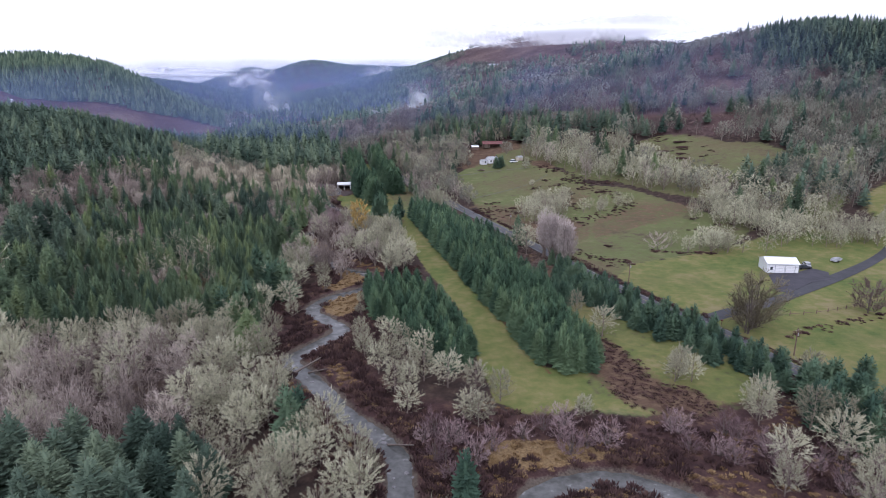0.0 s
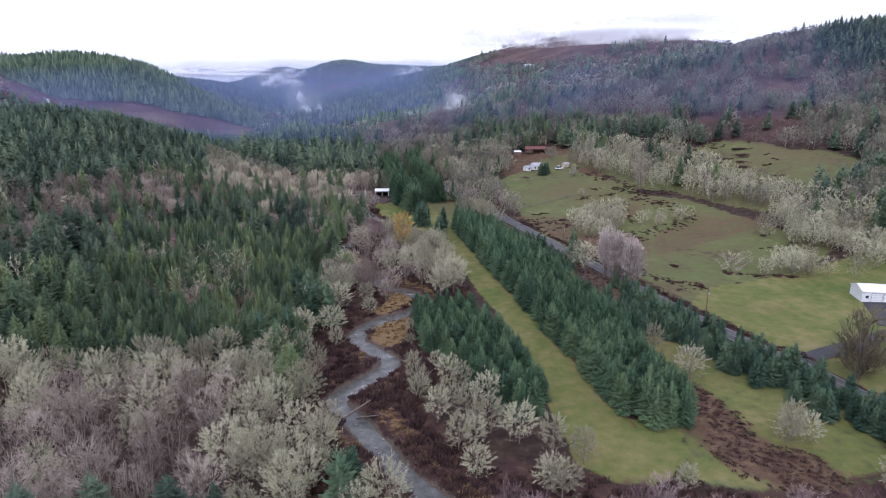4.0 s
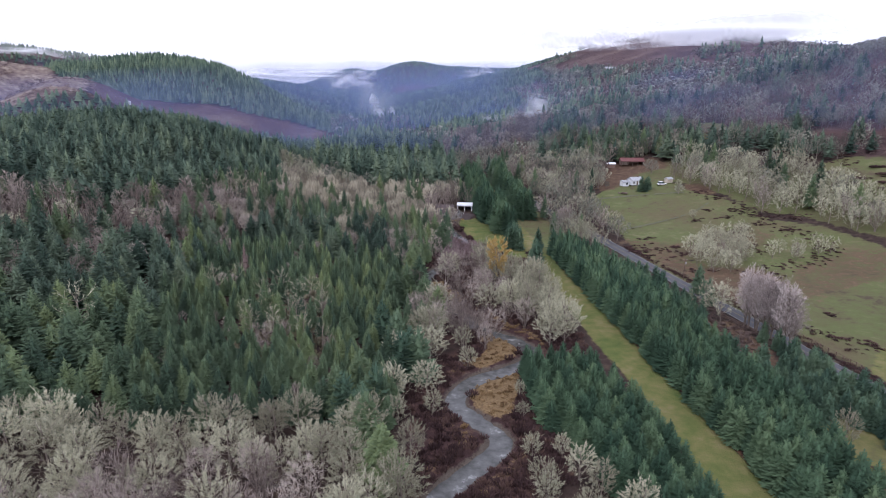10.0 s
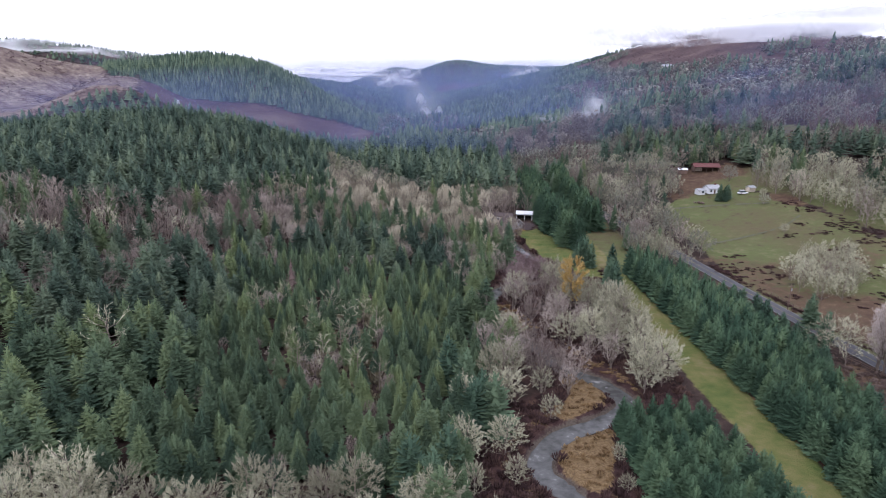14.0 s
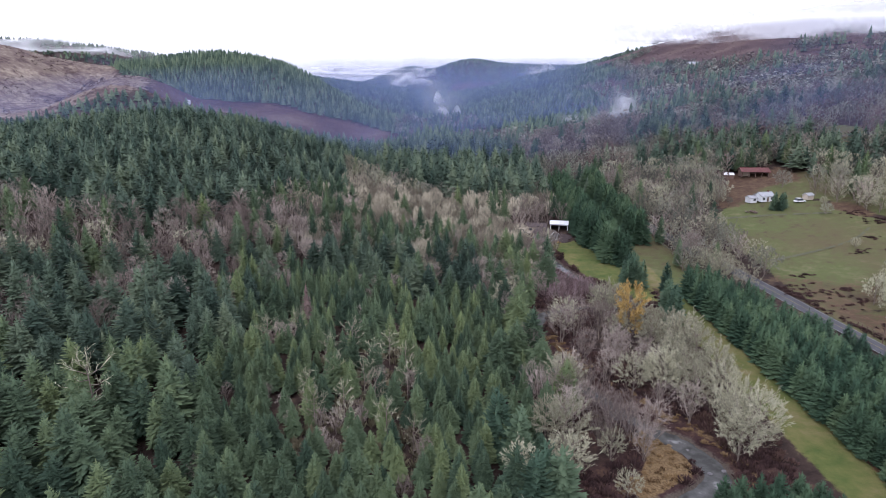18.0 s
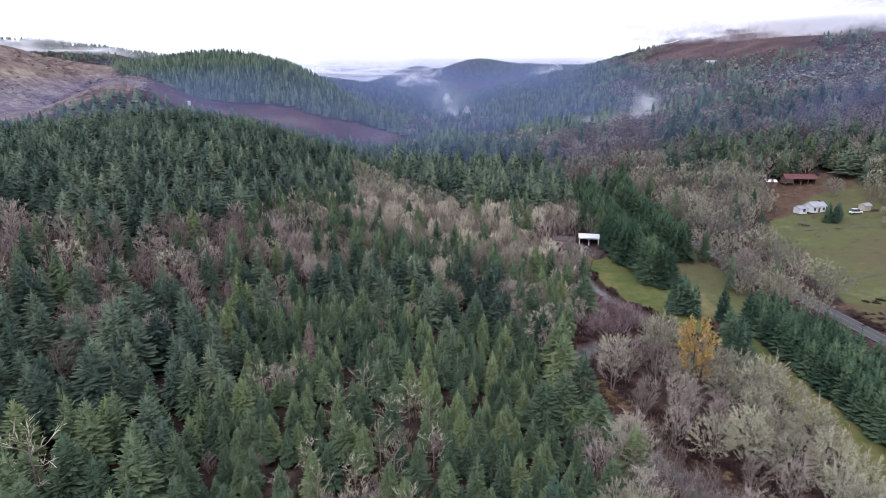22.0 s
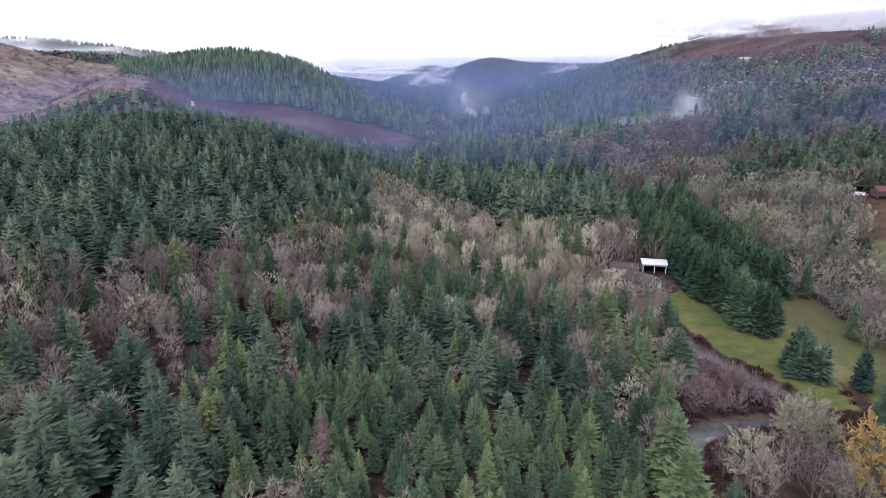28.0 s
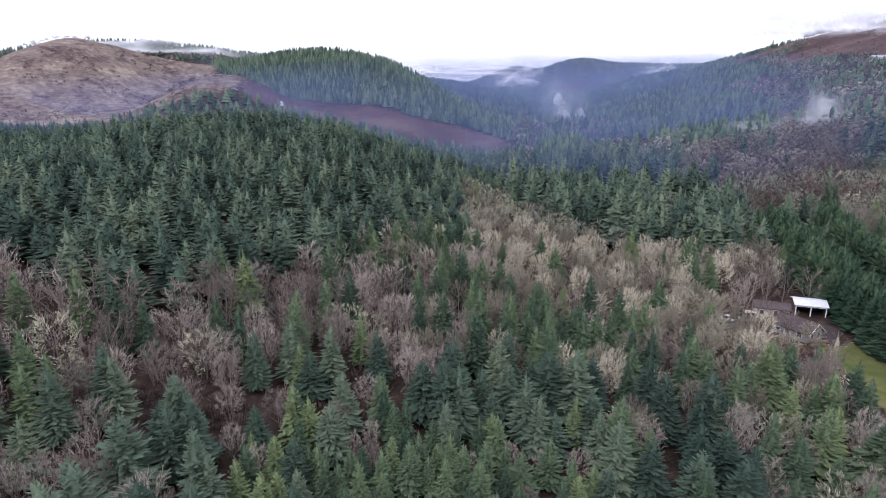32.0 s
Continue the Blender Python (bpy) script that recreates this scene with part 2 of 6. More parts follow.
BROWN_FIELD = [(99, 170), (112, 182), (156, 190), (180, 205), (175, 236), (165, 280), (145, 300), (100, 258), (84, 262), (90, 212)]
HOME_FIELD = [(88, 297), (88, 335), (95, 358), (109, 369), (132, 378), (143, 346), (151, 317), (152, 294), (149, 273), (134, 264), (110, 262), (92, 258), (84, 262)]
BELT_WOOD = [(140, 360), (150, 337), (153, 302), (165, 290), (174, 264), (182, 250), (192, 242), (214, 260), (206, 274), (197, 304), (196, 333), (200, 350), (187, 362), (173, 378), (162, 395), (150, 388)]
ROUGH_PART = [(80, 296), (94, 292), (110, 281), (141, 291), (150, 275), (134, 264), (110, 262), (92, 258), (84, 262)]
ORANGE_BENDS = [[(14, 203), (18, 197.5), (20, 189), (17, 185), (10, 180.5), (8, 182), (13, 191)], [(6, 171), (9, 175), (17, 177), (17, 170), (14, 162), (11, 158), (8, 160), (6, 164)], [(30, 92), (44, 88), (50, 82), (40, 82), (28, 84)]]
BROWN_TOP = [(280, 1312), (306, 1131), (322, 940), (330, 860), (345, 796), (358, 742), (392, 718), (450, 695), (560, 760), (1000, 860), (1000, 1600), (300, 1600)]
BROWN_PART = [(126, 250), (160, 263), (182, 250), (192, 236), (179, 230), (133, 216), (108, 206), (112, 230)]
BROWN_HILL = [(206, 390), (222, 360), (241, 346), (259, 318), (330, 330), (420, 420), (420, 520), (280, 520), (214, 450)]
UPPER_FIELD = [(198, 322), (196, 288), (199, 262), (215, 254), (236, 260), (262, 276), (262, 305), (250, 316), (244, 348), (230, 352), (204, 348)]
EAST_OAKS = [(162, 207), (181, 206), (194, 200), (206, 192), (270, 240), (262, 268), (236, 258), (209, 251), (188, 240)]
# brambles: place, width, depth and height
MOUNDS = [(207.9, 335.0, 7, 4, 1.5), (202.5, 330.7, 7, 4, 1.4), (212.5, 321.7, 9, 5, 1.6), (205.9, 317.7, 11, 4, 1.4), (229.2, 332.1, 9, 4, 1.5), (225.2, 322.0, 11, 4, 1.4), (217.1, 312.7, 5, 3, 1.2), (212.8, 304.8, 8, 5, 1.4), (229.0, 355.2, 9, 6, 1.4), (208.4, 346.1, 9, 5, 1.5)]
HILL_FIELD = [(201, 463), (214, 449), (198, 412), (185, 430)]
FIR_BLOCK = [(411, 500), (384, 465), (391, 431), (391, 386), (422, 378), (540, 420), (540, 540)]
OPEN_SLOPE = [(222, 388), (234, 352), (258, 326), (287, 328), (302, 358), (284, 392), (250, 402)]
RIGHT_FIELD = [(214, 178), (330, 200), (330, 240), (240, 215)]
LILAC_WOOD = [(22, 500), (52, 595), (84, 600), (126, 650), (128, 560), (112, 505), (86, 485), (58, 466), (38, 461)]
FIR_BANDS = [[(19, 908), (70, 1040), (116, 1147), (176, 998), (147, 759), (95, 604), (53, 597), (18, 663)], [(-43, 382), (-60, 475), (-40, 695), (-3, 600), (25, 527), (33, 452), (26, 402), (-2, 384)]]
RED_PATCHES = [[(163, 870), (185, 960), (195, 1058), (233, 1081), (232, 967), (198, 860)], [(270, 1105), (318, 1220), (372, 1256), (404, 1300), (388, 1160), (340, 1045), (300, 1056)]]
FIR_FLANK = [(-13, 944), (78, 2460), (272, 1568), (280, 1224), (256, 1095), (144, 1017), (43, 897)]
MOUNTAIN_CUT = [(-20, 2560), (40, 3050), (235, 2720), (150, 2300)]
CLEARING = [(-286, 655), (-262, 648), (-221, 672), (-175, 668), (-120, 690), (-62, 690), (-64, 722), (-78, 742), (-111, 757), (-157, 748), (-205, 756), (-271, 760), (-292, 700)]
BALD = [(-284, 650), (-292, 690), (-330, 745), (-400, 850), (-520, 1000), (-900, 1000), (-900, 500), (-470, 540), (-420, 590), (-345, 612)]


# ---- ground ----
def axis(lo, hi, a, b, fine, grow):
    """Coordinates from lo to hi: even between a and b, ever wider outside."""
    mid = list(np.arange(a, b + fine, fine))
    for sign, end in ((-1, lo), (1, hi)):
        step, p, side = fine, a if sign < 0 else b + fine, []
        while sign * (end - p) > 0:
            step = min(step * grow, 160)
            p += sign * step
            side.append(p)
        mid = side[::-1] + mid if sign < 0 else mid + side
    return np.array(mid)


def mesh_of(name, verts, tris, mats, index=None, tint=None, smooth_faces=False):
    """A mesh from arrays of places and triangles."""
    me = bpy.data.meshes.new(name)
    verts, tris = np.asarray(verts, np.float32), np.asarray(tris, np.int32)
    n = tris.shape[1]
    me.vertices.add(len(verts))
    me.vertices.foreach_set("co", verts.ravel())
    me.loops.add(tris.size)
    me.loops.foreach_set("vertex_index", tris.ravel())
    me.polygons.add(len(tris))
    me.polygons.foreach_set("loop_start", np.arange(0, tris.size, n, dtype=np.int32))
    for m in mats:
        me.materials.append(m)
    if index is not None:
        me.polygons.foreach_set("material_index", np.asarray(index, np.int32))
    if smooth_faces:
        me.polygons.foreach_set("use_smooth", np.ones(len(tris), bool))
    if tint is not None:
        a = me.attributes.new("tint", "FLOAT", "POINT")
        a.data.foreach_set("value", np.asarray(tint, np.float32))
    me.update(calc_edges=True)
    return me


def blur_mask(x, y, poly, soft=2.5):
    """1 inside an outline on the plan, fading over its edge."""
    m = np.zeros(x.shape)
    ring = [(0, 0), (1, 0), (-1, 0), (0, 1), (0, -1), (0.7, 0.7), (-0.7, 0.7), (0.7, -0.7), (-0.7, -0.7)]
    for dx, dy in ring:
        m += inside(x + dx * soft, y + dy * soft, poly)
    return m / len(ring)


gx, gy = axis(-4500, 4500, -70, 150, 1.5, 1.06), axis(-900, 4950, 60, 345, 1.5, 1.045)
GX, GY = np.meshgrid(gx, gy)
px, py = GX.ravel(), GY.ravel()
GZ = land(px, py)
rng = np.random.default_rng(7)
rough_ground = np.where((px > -250) & (px < 330) & (py < 600), 0.12, 0.0)
GZ = GZ + rng.normal(0, 1, len(px)) * rough_ground * (off_line(px, py, ROAD_LINE) > 6) * (1 - np.minimum(1, blur_mask(px, py, STRIP) + blur_mask(px, py, SHED_FIELD)))
ids = np.arange(len(px)).reshape(GX.shape)
quads = np.stack([ids[:-1, :-1], ids[:-1, 1:], ids[1:, 1:], ids[1:, :-1]], -1).reshape(-1, 4)


def ground_material():
    n = Nodes("ground_cover", 0.95, 0.15)
    big, mid, fine = n.noise(0.05, 4), n.noise(0.35, 5), n.noise(2.6, 4)
    litter = n.ramp(mid, (0.3, (0.028, 0.020, 0.017)), (0.55, (0.062, 0.042, 0.034)), (0.75, (0.115, 0.084, 0.056)))
    lawn = n.ramp(n.math("ADD", n.math("MULTIPLY", big, 0.6), n.math("MULTIPLY", mid, 0.4)),
                  (0.36, (0.080, 0.124, 0.032)), (0.47, (0.132, 0.154, 0.046)), (0.55, (0.182, 0.178, 0.064)), (0.64, (0.240, 0.205, 0.102)))
    field = n.ramp(n.math("ADD", n.math("MULTIPLY", big, 0.55), n.math("MULTIPLY", mid, 0.45)),
                   (0.37, (0.090, 0.070, 0.046)), (0.45, (0.124, 0.126, 0.056)), (0.55, (0.124, 0.146, 0.054)), (0.66, (0.190, 0.182, 0.092)))
    worn = n.soft(n.math("ADD", n.math("MULTIPLY", n.noise(0.017, 4), 0.75), n.math("MULTIPLY", n.noise(0.12, 4), 0.25)), 0.44, 0.66)
    lawn = n.mix(n.math("MULTIPLY", worn, 0.36), lawn, (0.165, 0.138, 0.068))
    field = n.mix(n.math("MULTIPLY", worn, 0.70), field, (0.140, 0.106, 0.062))
    brush = n.ramp(n.math("ADD", n.math("MULTIPLY", mid, 0.6), n.math("MULTIPLY", fine, 0.4)),
                   (0.36, (0.036, 0.020, 0.020)), (0.5, (0.068, 0.038, 0.035)), (0.68, (0.14, 0.088, 0.055)))
    clear = n.ramp(n.math("ADD", n.math("MULTIPLY", n.noise(0.018, 5), 0.7), n.math("MULTIPLY", mid, 0.3)),
                   (0.36, (0.058, 0.037, 0.036)), (0.5, (0.108, 0.067, 0.061)), (0.64, (0.176, 0.128, 0.104)))
    bald = n.ramp(n.math("ADD", n.math("MULTIPLY", n.noise(0.04, 10, 0.8), 0.7), n.math("MULTIPLY", n.noise(0.22, 6, 0.7), 0.3)),
                  (0.41, (0.102, 0.072, 0.068)), (0.47, (0.195, 0.146, 0.130)), (0.52, (0.240, 0.193, 0.156)), (0.58, (0.375, 0.312, 0.250)))
    rust = n.ramp(n.math("ADD", n.math("MULTIPLY", mid, 0.5), n.math("MULTIPLY", fine, 0.5)), (0.36, (0.062, 0.036, 0.028)), (0.52, (0.125, 0.080, 0.052)), (0.66, (0.20, 0.150, 0.085)))
    wood = n.ramp(n.noise(0.03, 6), (0.35, (0.040, 0.050, 0.044)), (0.5, (0.082, 0.062, 0.060)), (0.7, (0.135, 0.094, 0.088)))
    needles = n.ramp(fine, (0.3, (0.085, 0.045, 0.026)), (0.6, (0.17, 0.095, 0.050)))
    reed = n.ramp(fine, (0.3, (0.10, 0.066, 0.036)), (0.5, (0.20, 0.135, 0.066)), (0.7, (0.30, 0.215, 0.115)))
    mud = n.ramp(fine, (0.3, (0.075, 0.060, 0.048)), (0.7, (0.15, 0.125, 0.10)))
    edge = n.math("ADD", n.math("MULTIPLY", n.math("SUBTRACT", mid, 0.5), 0.9), n.math("MULTIPLY", n.math("SUBTRACT", fine, 0.5), 0.4))
    c = litter
    for name, layer in (("wood", wood), ("field", field), ("lawn", lawn), ("brush", brush), ("rust", rust), ("needles", needles), ("clear", clear), ("bald", bald), ("reed", reed), ("mud", mud)):
        fac = n.soft(n.math("ADD", n.attr(name), edge), 0.35, 0.65)
        fac = n.math("MULTIPLY", fac, n.math("GREATER_THAN", n.attr(name), 0.01))
        c = n.mix(fac, c, layer)
    grit = n.mix(n.math("MULTIPLY", fine, 0.45), c, n.mix(1.0, c, (0.45, 0.42, 0.40), "MULTIPLY"))
    n.color(grit)
    n.bump(n.math("ADD", n.math("MULTIPLY", mid, 0.5), fine), 0.25, 0.7)
    return n.mat


me = mesh_of("ground", np.stack([px, py, GZ], -1), quads, [ground_material()], smooth_faces=True)
creek_d = np.full(px.shape, 99.0)
close = (px > -60) & (px < 130) & (py < 420) & (py > 20)
creek_d[close] = off_line(px[close], py[close], CREEK_LINE)
covers = {
    "lawn": np.maximum.reduce([blur_mask(px, py, STRIP, 1.2), blur_mask(px, py, HOUSE_LAWN, 1.5), 0.62 * blur_mask(px, py, NEAR_GRASS), 0.95 * blur_mask(px, py, SHED_FIELD), 0.8 * blur_mask(px, py, RIGHT_FIELD)]),
    "field": np.maximum.reduce([blur_mask(px, py, [(105, 364), (152, 358), (156, 396), (114, 402)], 3), blur_mask(px, py, BROWN_FIELD), blur_mask(px, py, HOME_FIELD), blur_mask(px, py, UPPER_FIELD), 0.8 * blur_mask(px, py, BELT_WOOD), 0.7 * blur_mask(px, py, EAST_OAKS), blur_mask(px, py, HILL_FIELD), blur_mask(px, py, NEAR_GRASS), blur_mask(px, py, SHED_FIELD), blur_mask(px, py, PASTURE), blur_mask(px, py, [(50, 276), (72, 276), (66, 300), (62, 350), (50, 350)])]),
    "brush": np.maximum(np.exp(-(creek_d / 15) ** 4) * (1 - np.minimum(1, 1.5 * blur_mask(px, py, HOUSE_LAWN, 1))), 0.9 * blur_mask(px, py, [(10, 60), (80, 60), (95, 92), (60, 92), (36, 100), (20, 112)], 4)),
    "rust": 0.85 * blur_mask(px, py, RUSTY, 3) + 0.9 * blur_mask(px, py, BARE_CORNER, 2) + 0.5 * blur_mask(px, py, ROUGH_PART, 5) + 0.8 * blur_mask(px, py, [(98, 366), (106, 362), (114, 368), (120, 372), (128, 382), (150, 384), (152, 408), (112, 408)], 4) + 0.8 * blur_mask(px, py, [(138, 350), (141, 338), (148, 330), (152, 345), (146, 356)], 3) + 0.52 * blur_mask(px, py, BROWN_PART, 8) + 0.6 * blur_mask(px, py, [(84, 262), (100, 258), (122, 246), (112, 225), (100, 202), (92, 206)], 5),
    "needles": 0.62 * np.exp(-((px - 51.2) / 1.1) ** 2) * (py > 112) * (py < 276),
    "clear": np.maximum(np.maximum(blur_mask(px, py, CLEARING, 8), np.maximum(np.maximum(blur_mask(px, py, BROWN_HILL, 14), blur_mask(px, py, OPEN_SLOPE, 6)), blur_mask(px, py, BROWN_TOP, 40))), np.maximum.reduce([blur_mask(px, py, RED_PATCHES[0], 14), blur_mask(px, py, RED_PATCHES[1], 14), blur_mask(px, py, MOUNTAIN_CUT, 50)])),
    "bald": blur_mask(px, py, BALD, 14),
    "wood": smooth(430, 620, py) * (1 - blur_mask(px, py, CLEARING, 8)) * (1 - blur_mask(px, py, BALD, 14)) * (1 - blur_mask(px, py, BROWN_TOP, 40)),
    "reed": np.maximum.reduce([0.9 * blur_mask(px, py, p, 0.8) for p in ORANGE_BENDS]) + 0.5 * np.exp(-((creek_d - 5.5) / 2.2) ** 2) * (px > -20) * (1 - blur_mask(px, py, HOUSE_LAWN, 1)),
    "mud": np.exp(-(creek_d / 3.0) ** 4),
}
for name, values in covers.items():
    me.attributes.new(name, "FLOAT", "POINT").data.foreach_set("value", np.asarray(values, np.float32))
ground = tagged(new("ground", me), "valley floor of grass, bramble and leaf litter rising into wooded hills", "ground", kind="structure")


def ribbon(name, line, width, lift, mat, label, category, crown=0.0, wobble=0.0, cols=5, level=None):
    """A strip of surface that follows a line over the land."""
    line = np.asarray(line)
    d = np.gradient(line, axis=0)
    d /= np.linalg.norm(d, axis=1)[:, None]
    side = np.stack([d[:, 1], -d[:, 0]], -1)
    w = width * (1 + wobble * np.sin(np.arange(len(line)) * 0.37) + wobble * np.sin(np.arange(len(line)) * 0.11 + 1))
    us = np.linspace(-0.5, 0.5, cols)
    p = line[:, None] + side[:, None] * (us[None, :, None] * w[:, None, None])
    z = (rise(line[:, 0], line[:, 1])[:, None] + 0 * us) if level is not None else rise(p[..., 0], p[..., 1])
    z = z + lift + crown * (1 - (2 * us) ** 2)
    k = np.arange(p.shape[0] * cols).reshape(-1, cols)
    q = np.stack([k[:-1, :-1], k[:-1, 1:], k[1:, 1:], k[1:, :-1]], -1).reshape(-1, 4)
    me = mesh_of(name, np.concatenate([p, z[..., None]], -1).reshape(-1, 3), q, [mat], smooth_faces=True)
    return tagged(new(name, me), label, category, kind="structure")


def asphalt(name, c):
    n = Nodes(name, 0.8, 0.2)
    n.color(n.ramp(n.math("ADD", n.math("MULTIPLY", n.noise(0.3, 5), 0.6), n.math("MULTIPLY", n.noise(7, 3), 0.4)), (0.35, tuple(v * 0.75 for v in c)), (0.65, tuple(v * 1.25 for v in c))))
    n.bump(n.noise(20, 2), 0.01, 0.4)
    return n.mat


def water_material():
    n = Nodes("creek_water", 0.16, 0.5)
    n.color(n.ramp(n.noise(0.4, 4), (0.35, (0.060, 0.060, 0.055)), (0.62, (0.12, 0.12, 0.112)), (0.72, (0.26, 0.26, 0.25))))
    ripple = n.math("ADD", n.noise(1.1, 3, stretch=(1, 1, 0.2)), n.math("MULTIPLY", n.noise(5.0, 3), 0.4))
    n.bump(ripple, 0.10, 0.5)
    n.b.inputs["IOR"].default_value = 1.33
    return n.mat


ribbon("creek_water", CREEK_LINE, 5.6, -1.05, water_material(), "grey rippling creek between bramble banks", "water", wobble=0.14, level=True)
road = ribbon("road", ROAD_LINE, 5.0, 0.16, asphalt("wet_asphalt", (0.085, 0.085, 0.092)), "damp grey two-lane asphalt road with pale edge lines", "road", crown=0.05)
ribbon("driveway", DRIVE_LINE, 4.2, 0.12, asphalt("drive_gravel", (0.055, 0.055, 0.060)), "dark gravel driveway crossing the meadow to the shed", "driveway", wobble=0.08)
TRACK = asphalt("track_earth", (0.105, 0.105, 0.060))
ribbon("farm_track", spline([(89, 354), (113, 350), (137, 343)], 3), 1.8, 0.10, TRACK, "faint earth track across the home meadow", "track", wobble=0.15)
ribbon("farm_track", spline([(89, 303), (111, 309), (128, 315), (140, 324)], 3), 1.1, 0.10, TRACK, "narrow trodden path over the home meadow", "track", wobble=0.2)
M_LINE = plain("road_paint", (0.34, 0.335, 0.31), 0.7)
for shift, mat, name in ((-2.3, M_LINE, "edge_line"), (2.3, M_LINE, "edge_line"), (0.0, plain("centre_paint", (0.30, 0.24, 0.08), 0.7), "centre_line")):
    d = np.gradient(ROAD_LINE, axis=0)
    d /= np.linalg.norm(d, axis=1)[:, None]
    line = ROAD_LINE + np.stack([d[:, 1], -d[:, 0]], -1) * shift
    ob = ribbon(name, line, 0.12, 0.172 + 0.05 * (1 - (shift / 2.5) ** 2) + 0.01, mat, "", "", cols=2)
    ob.parent = road
    for key in list(ob.keys()):
        del ob[key]


# ---- trees ----
def rods(paths, radii, sides=4):
    """Tapered rods: arrays of (start, end) places and (start, end) radii."""
    a, b = paths[:, 0], paths[:, 1]
    d = b - a
    d = d / (np.linalg.norm(d, axis=1, keepdims=True) + 1e-9)
    ref = np.where(np.abs(d[:, 2:3]) > 0.9, np.array([[1.0, 0, 0]]), np.array([[0, 0, 1.0]]))
    u = np.cross(d, ref)
    u /= np.linalg.norm(u, axis=1, keepdims=True) + 1e-9
    v = np.cross(d, u)
    ang = np.arange(sides) / sides * 2 * np.pi
    ring = np.cos(ang)[None, :, None] * u[:, None] + np.sin(ang)[None, :, None] * v[:, None]
    lo, hi = a[:, None] + ring * radii[:, 0, None, None], b[:, None] + ring * radii[:, 1, None, None]
    verts = np.concatenate([lo, hi], 1).reshape(-1, 3)
    base = (np.arange(len(a)) * 2 * sides)[:, None]
    k = np.arange(sides)
    k2 = (k + 1) % sides
    t1, t2 = np.stack([k, k2, k2 + sides], -1), np.stack([k, k2 + sides, k + sides], -1)
    tris = (base[:, :, None] + np.concatenate([t1, t2])[None]).reshape(-1, 3)
    return verts, tris


def blades(a, b, width, bend=0.0, rng=None, cross=False):
    """Thin kites from a to b, each with a raised spine: needles on a bough, or a lichened twig."""
    d = b - a
    side = np.cross(d, np.array([0, 0, 1.0]) + rng.normal(0, 0.6 if cross else 0.15, d.shape))
    side /= np.linalg.norm(side, axis=1, keepdims=True) + 1e-9
    up = np.cross(side, d)
    up /= np.linalg.norm(up, axis=1, keepdims=True) + 1e-9
    w = np.broadcast_to(np.asarray(width), (len(a),))[:, None]
    m = a + d * 0.45
    verts = np.stack([a, m + side * w - up * w * 0.45, b, m - side * w - up * w * 0.45], 1)
    tri = np.array([[0, 1, 2], [0, 2, 3]])
    return verts.reshape(-1, 3), ((np.arange(len(a)) * 4)[:, None, None] + tri[None]).reshape(-1, 3)


def darts(a, b, width, rng):
    """Single thin triangles from a to b."""
    d = b - a
    side = np.cross(d, rng.normal(0, 1, d.shape))
    side /= np.linalg.norm(side, axis=1, keepdims=True) + 1e-9
    w = np.broadcast_to(np.asarray(width), (len(a),))[:, None]
    verts = np.stack([a - side * w * 0.3, a + d * 0.5 + side * w, b], 1)
    return verts.reshape(-1, 3), np.arange(len(a) * 3).reshape(-1, 3)


def merged(*pieces):
    verts, tris, n = [], [], 0
    for v, t in pieces:
        verts.append(v)
        tris.append(t + n)
        n += len(v)
    return np.concatenate(verts), np.concatenate(tris)


def conifer(seed, boughs, spread, detail=0, low=0.08, droop=0.3, blade=0.20, taper=0.85, core=6):
    """Trunk and crown of a conifer one metre tall: boughs shingled close over a cone, hanging below and rising towards the leader, with side sprays."""
    g = np.random.default_rng(seed)
    trunk = rods(np.array([[[0, 0, -0.03], [0, 0, 0.55]], [[0, 0, 0.55], [0, 0, 0.99]]]), np.array([[0.014, 0.009], [0.009, 0.001]]), 5)
    f = 1 - (1 - (np.arange(boughs) + g.random(boughs)) / boughs) ** 0.62
    h = low + (0.97 - low) * f
    t = np.arange(boughs) * 2.39996 + g.normal(0, 0.35, boughs)
    # the crown bulges a little to some sides, and single boughs stick out
    lobe = 1 + 0.12 * np.sin(2 * t + g.uniform(0, 6)) + 0.10 * np.sin(3 * t + 14 * f + g.uniform(0, 6))
    reach = spread * (1 - f) ** taper * g.triangular(0.62, 0.9, 1.18, boughs) * lobe + 0.012
    reach *= 0.72 + 0.28 * smooth(0.0, 0.16, f)
    out = np.stack([np.cos(t), np.sin(t), 0 * t], -1)
    rise_ = reach * (-droop + (0.95 + droop) * f**1.7 + g.normal(0, 0.10, boughs))
    foot = np.stack([0 * t, 0 * t, h], -1)
    tip = foot + out * reach[:, None] + np.array([0, 0, 1.0]) * rise_[:, None]
    pieces = [blades(foot + (tip - foot) * 0.25, tip, reach * blade + 0.004, rng=g)]
    for k in range(detail):
        t2 = t + (-1) ** k * g.uniform(0.35, 0.8, boughs)
        q = foot + (tip - foot) * g.uniform(0.45, 0.8, boughs)[:, None]
        e = q + np.stack([np.cos(t2), np.sin(t2), rise_ / reach + g.normal(0.05, 0.12, boughs)], -1) * (reach * g.uniform(0.22, 0.40, boughs))[:, None]
        pieces.append(blades(q, e, reach * blade * 0.42 + 0.002, rng=g))
    pieces.append(blades(np.array([[0, 0, 0.90]]), np.array([[0, 0, 1.04]]), np.array([0.008]), rng=g))
    v, tri = plain_conifer(seed, core, 7, spread * 0.5, low + 0.02)
    pieces.append((v * np.array([1, 1, 0.96]), tri))
    return trunk, merged(*pieces)


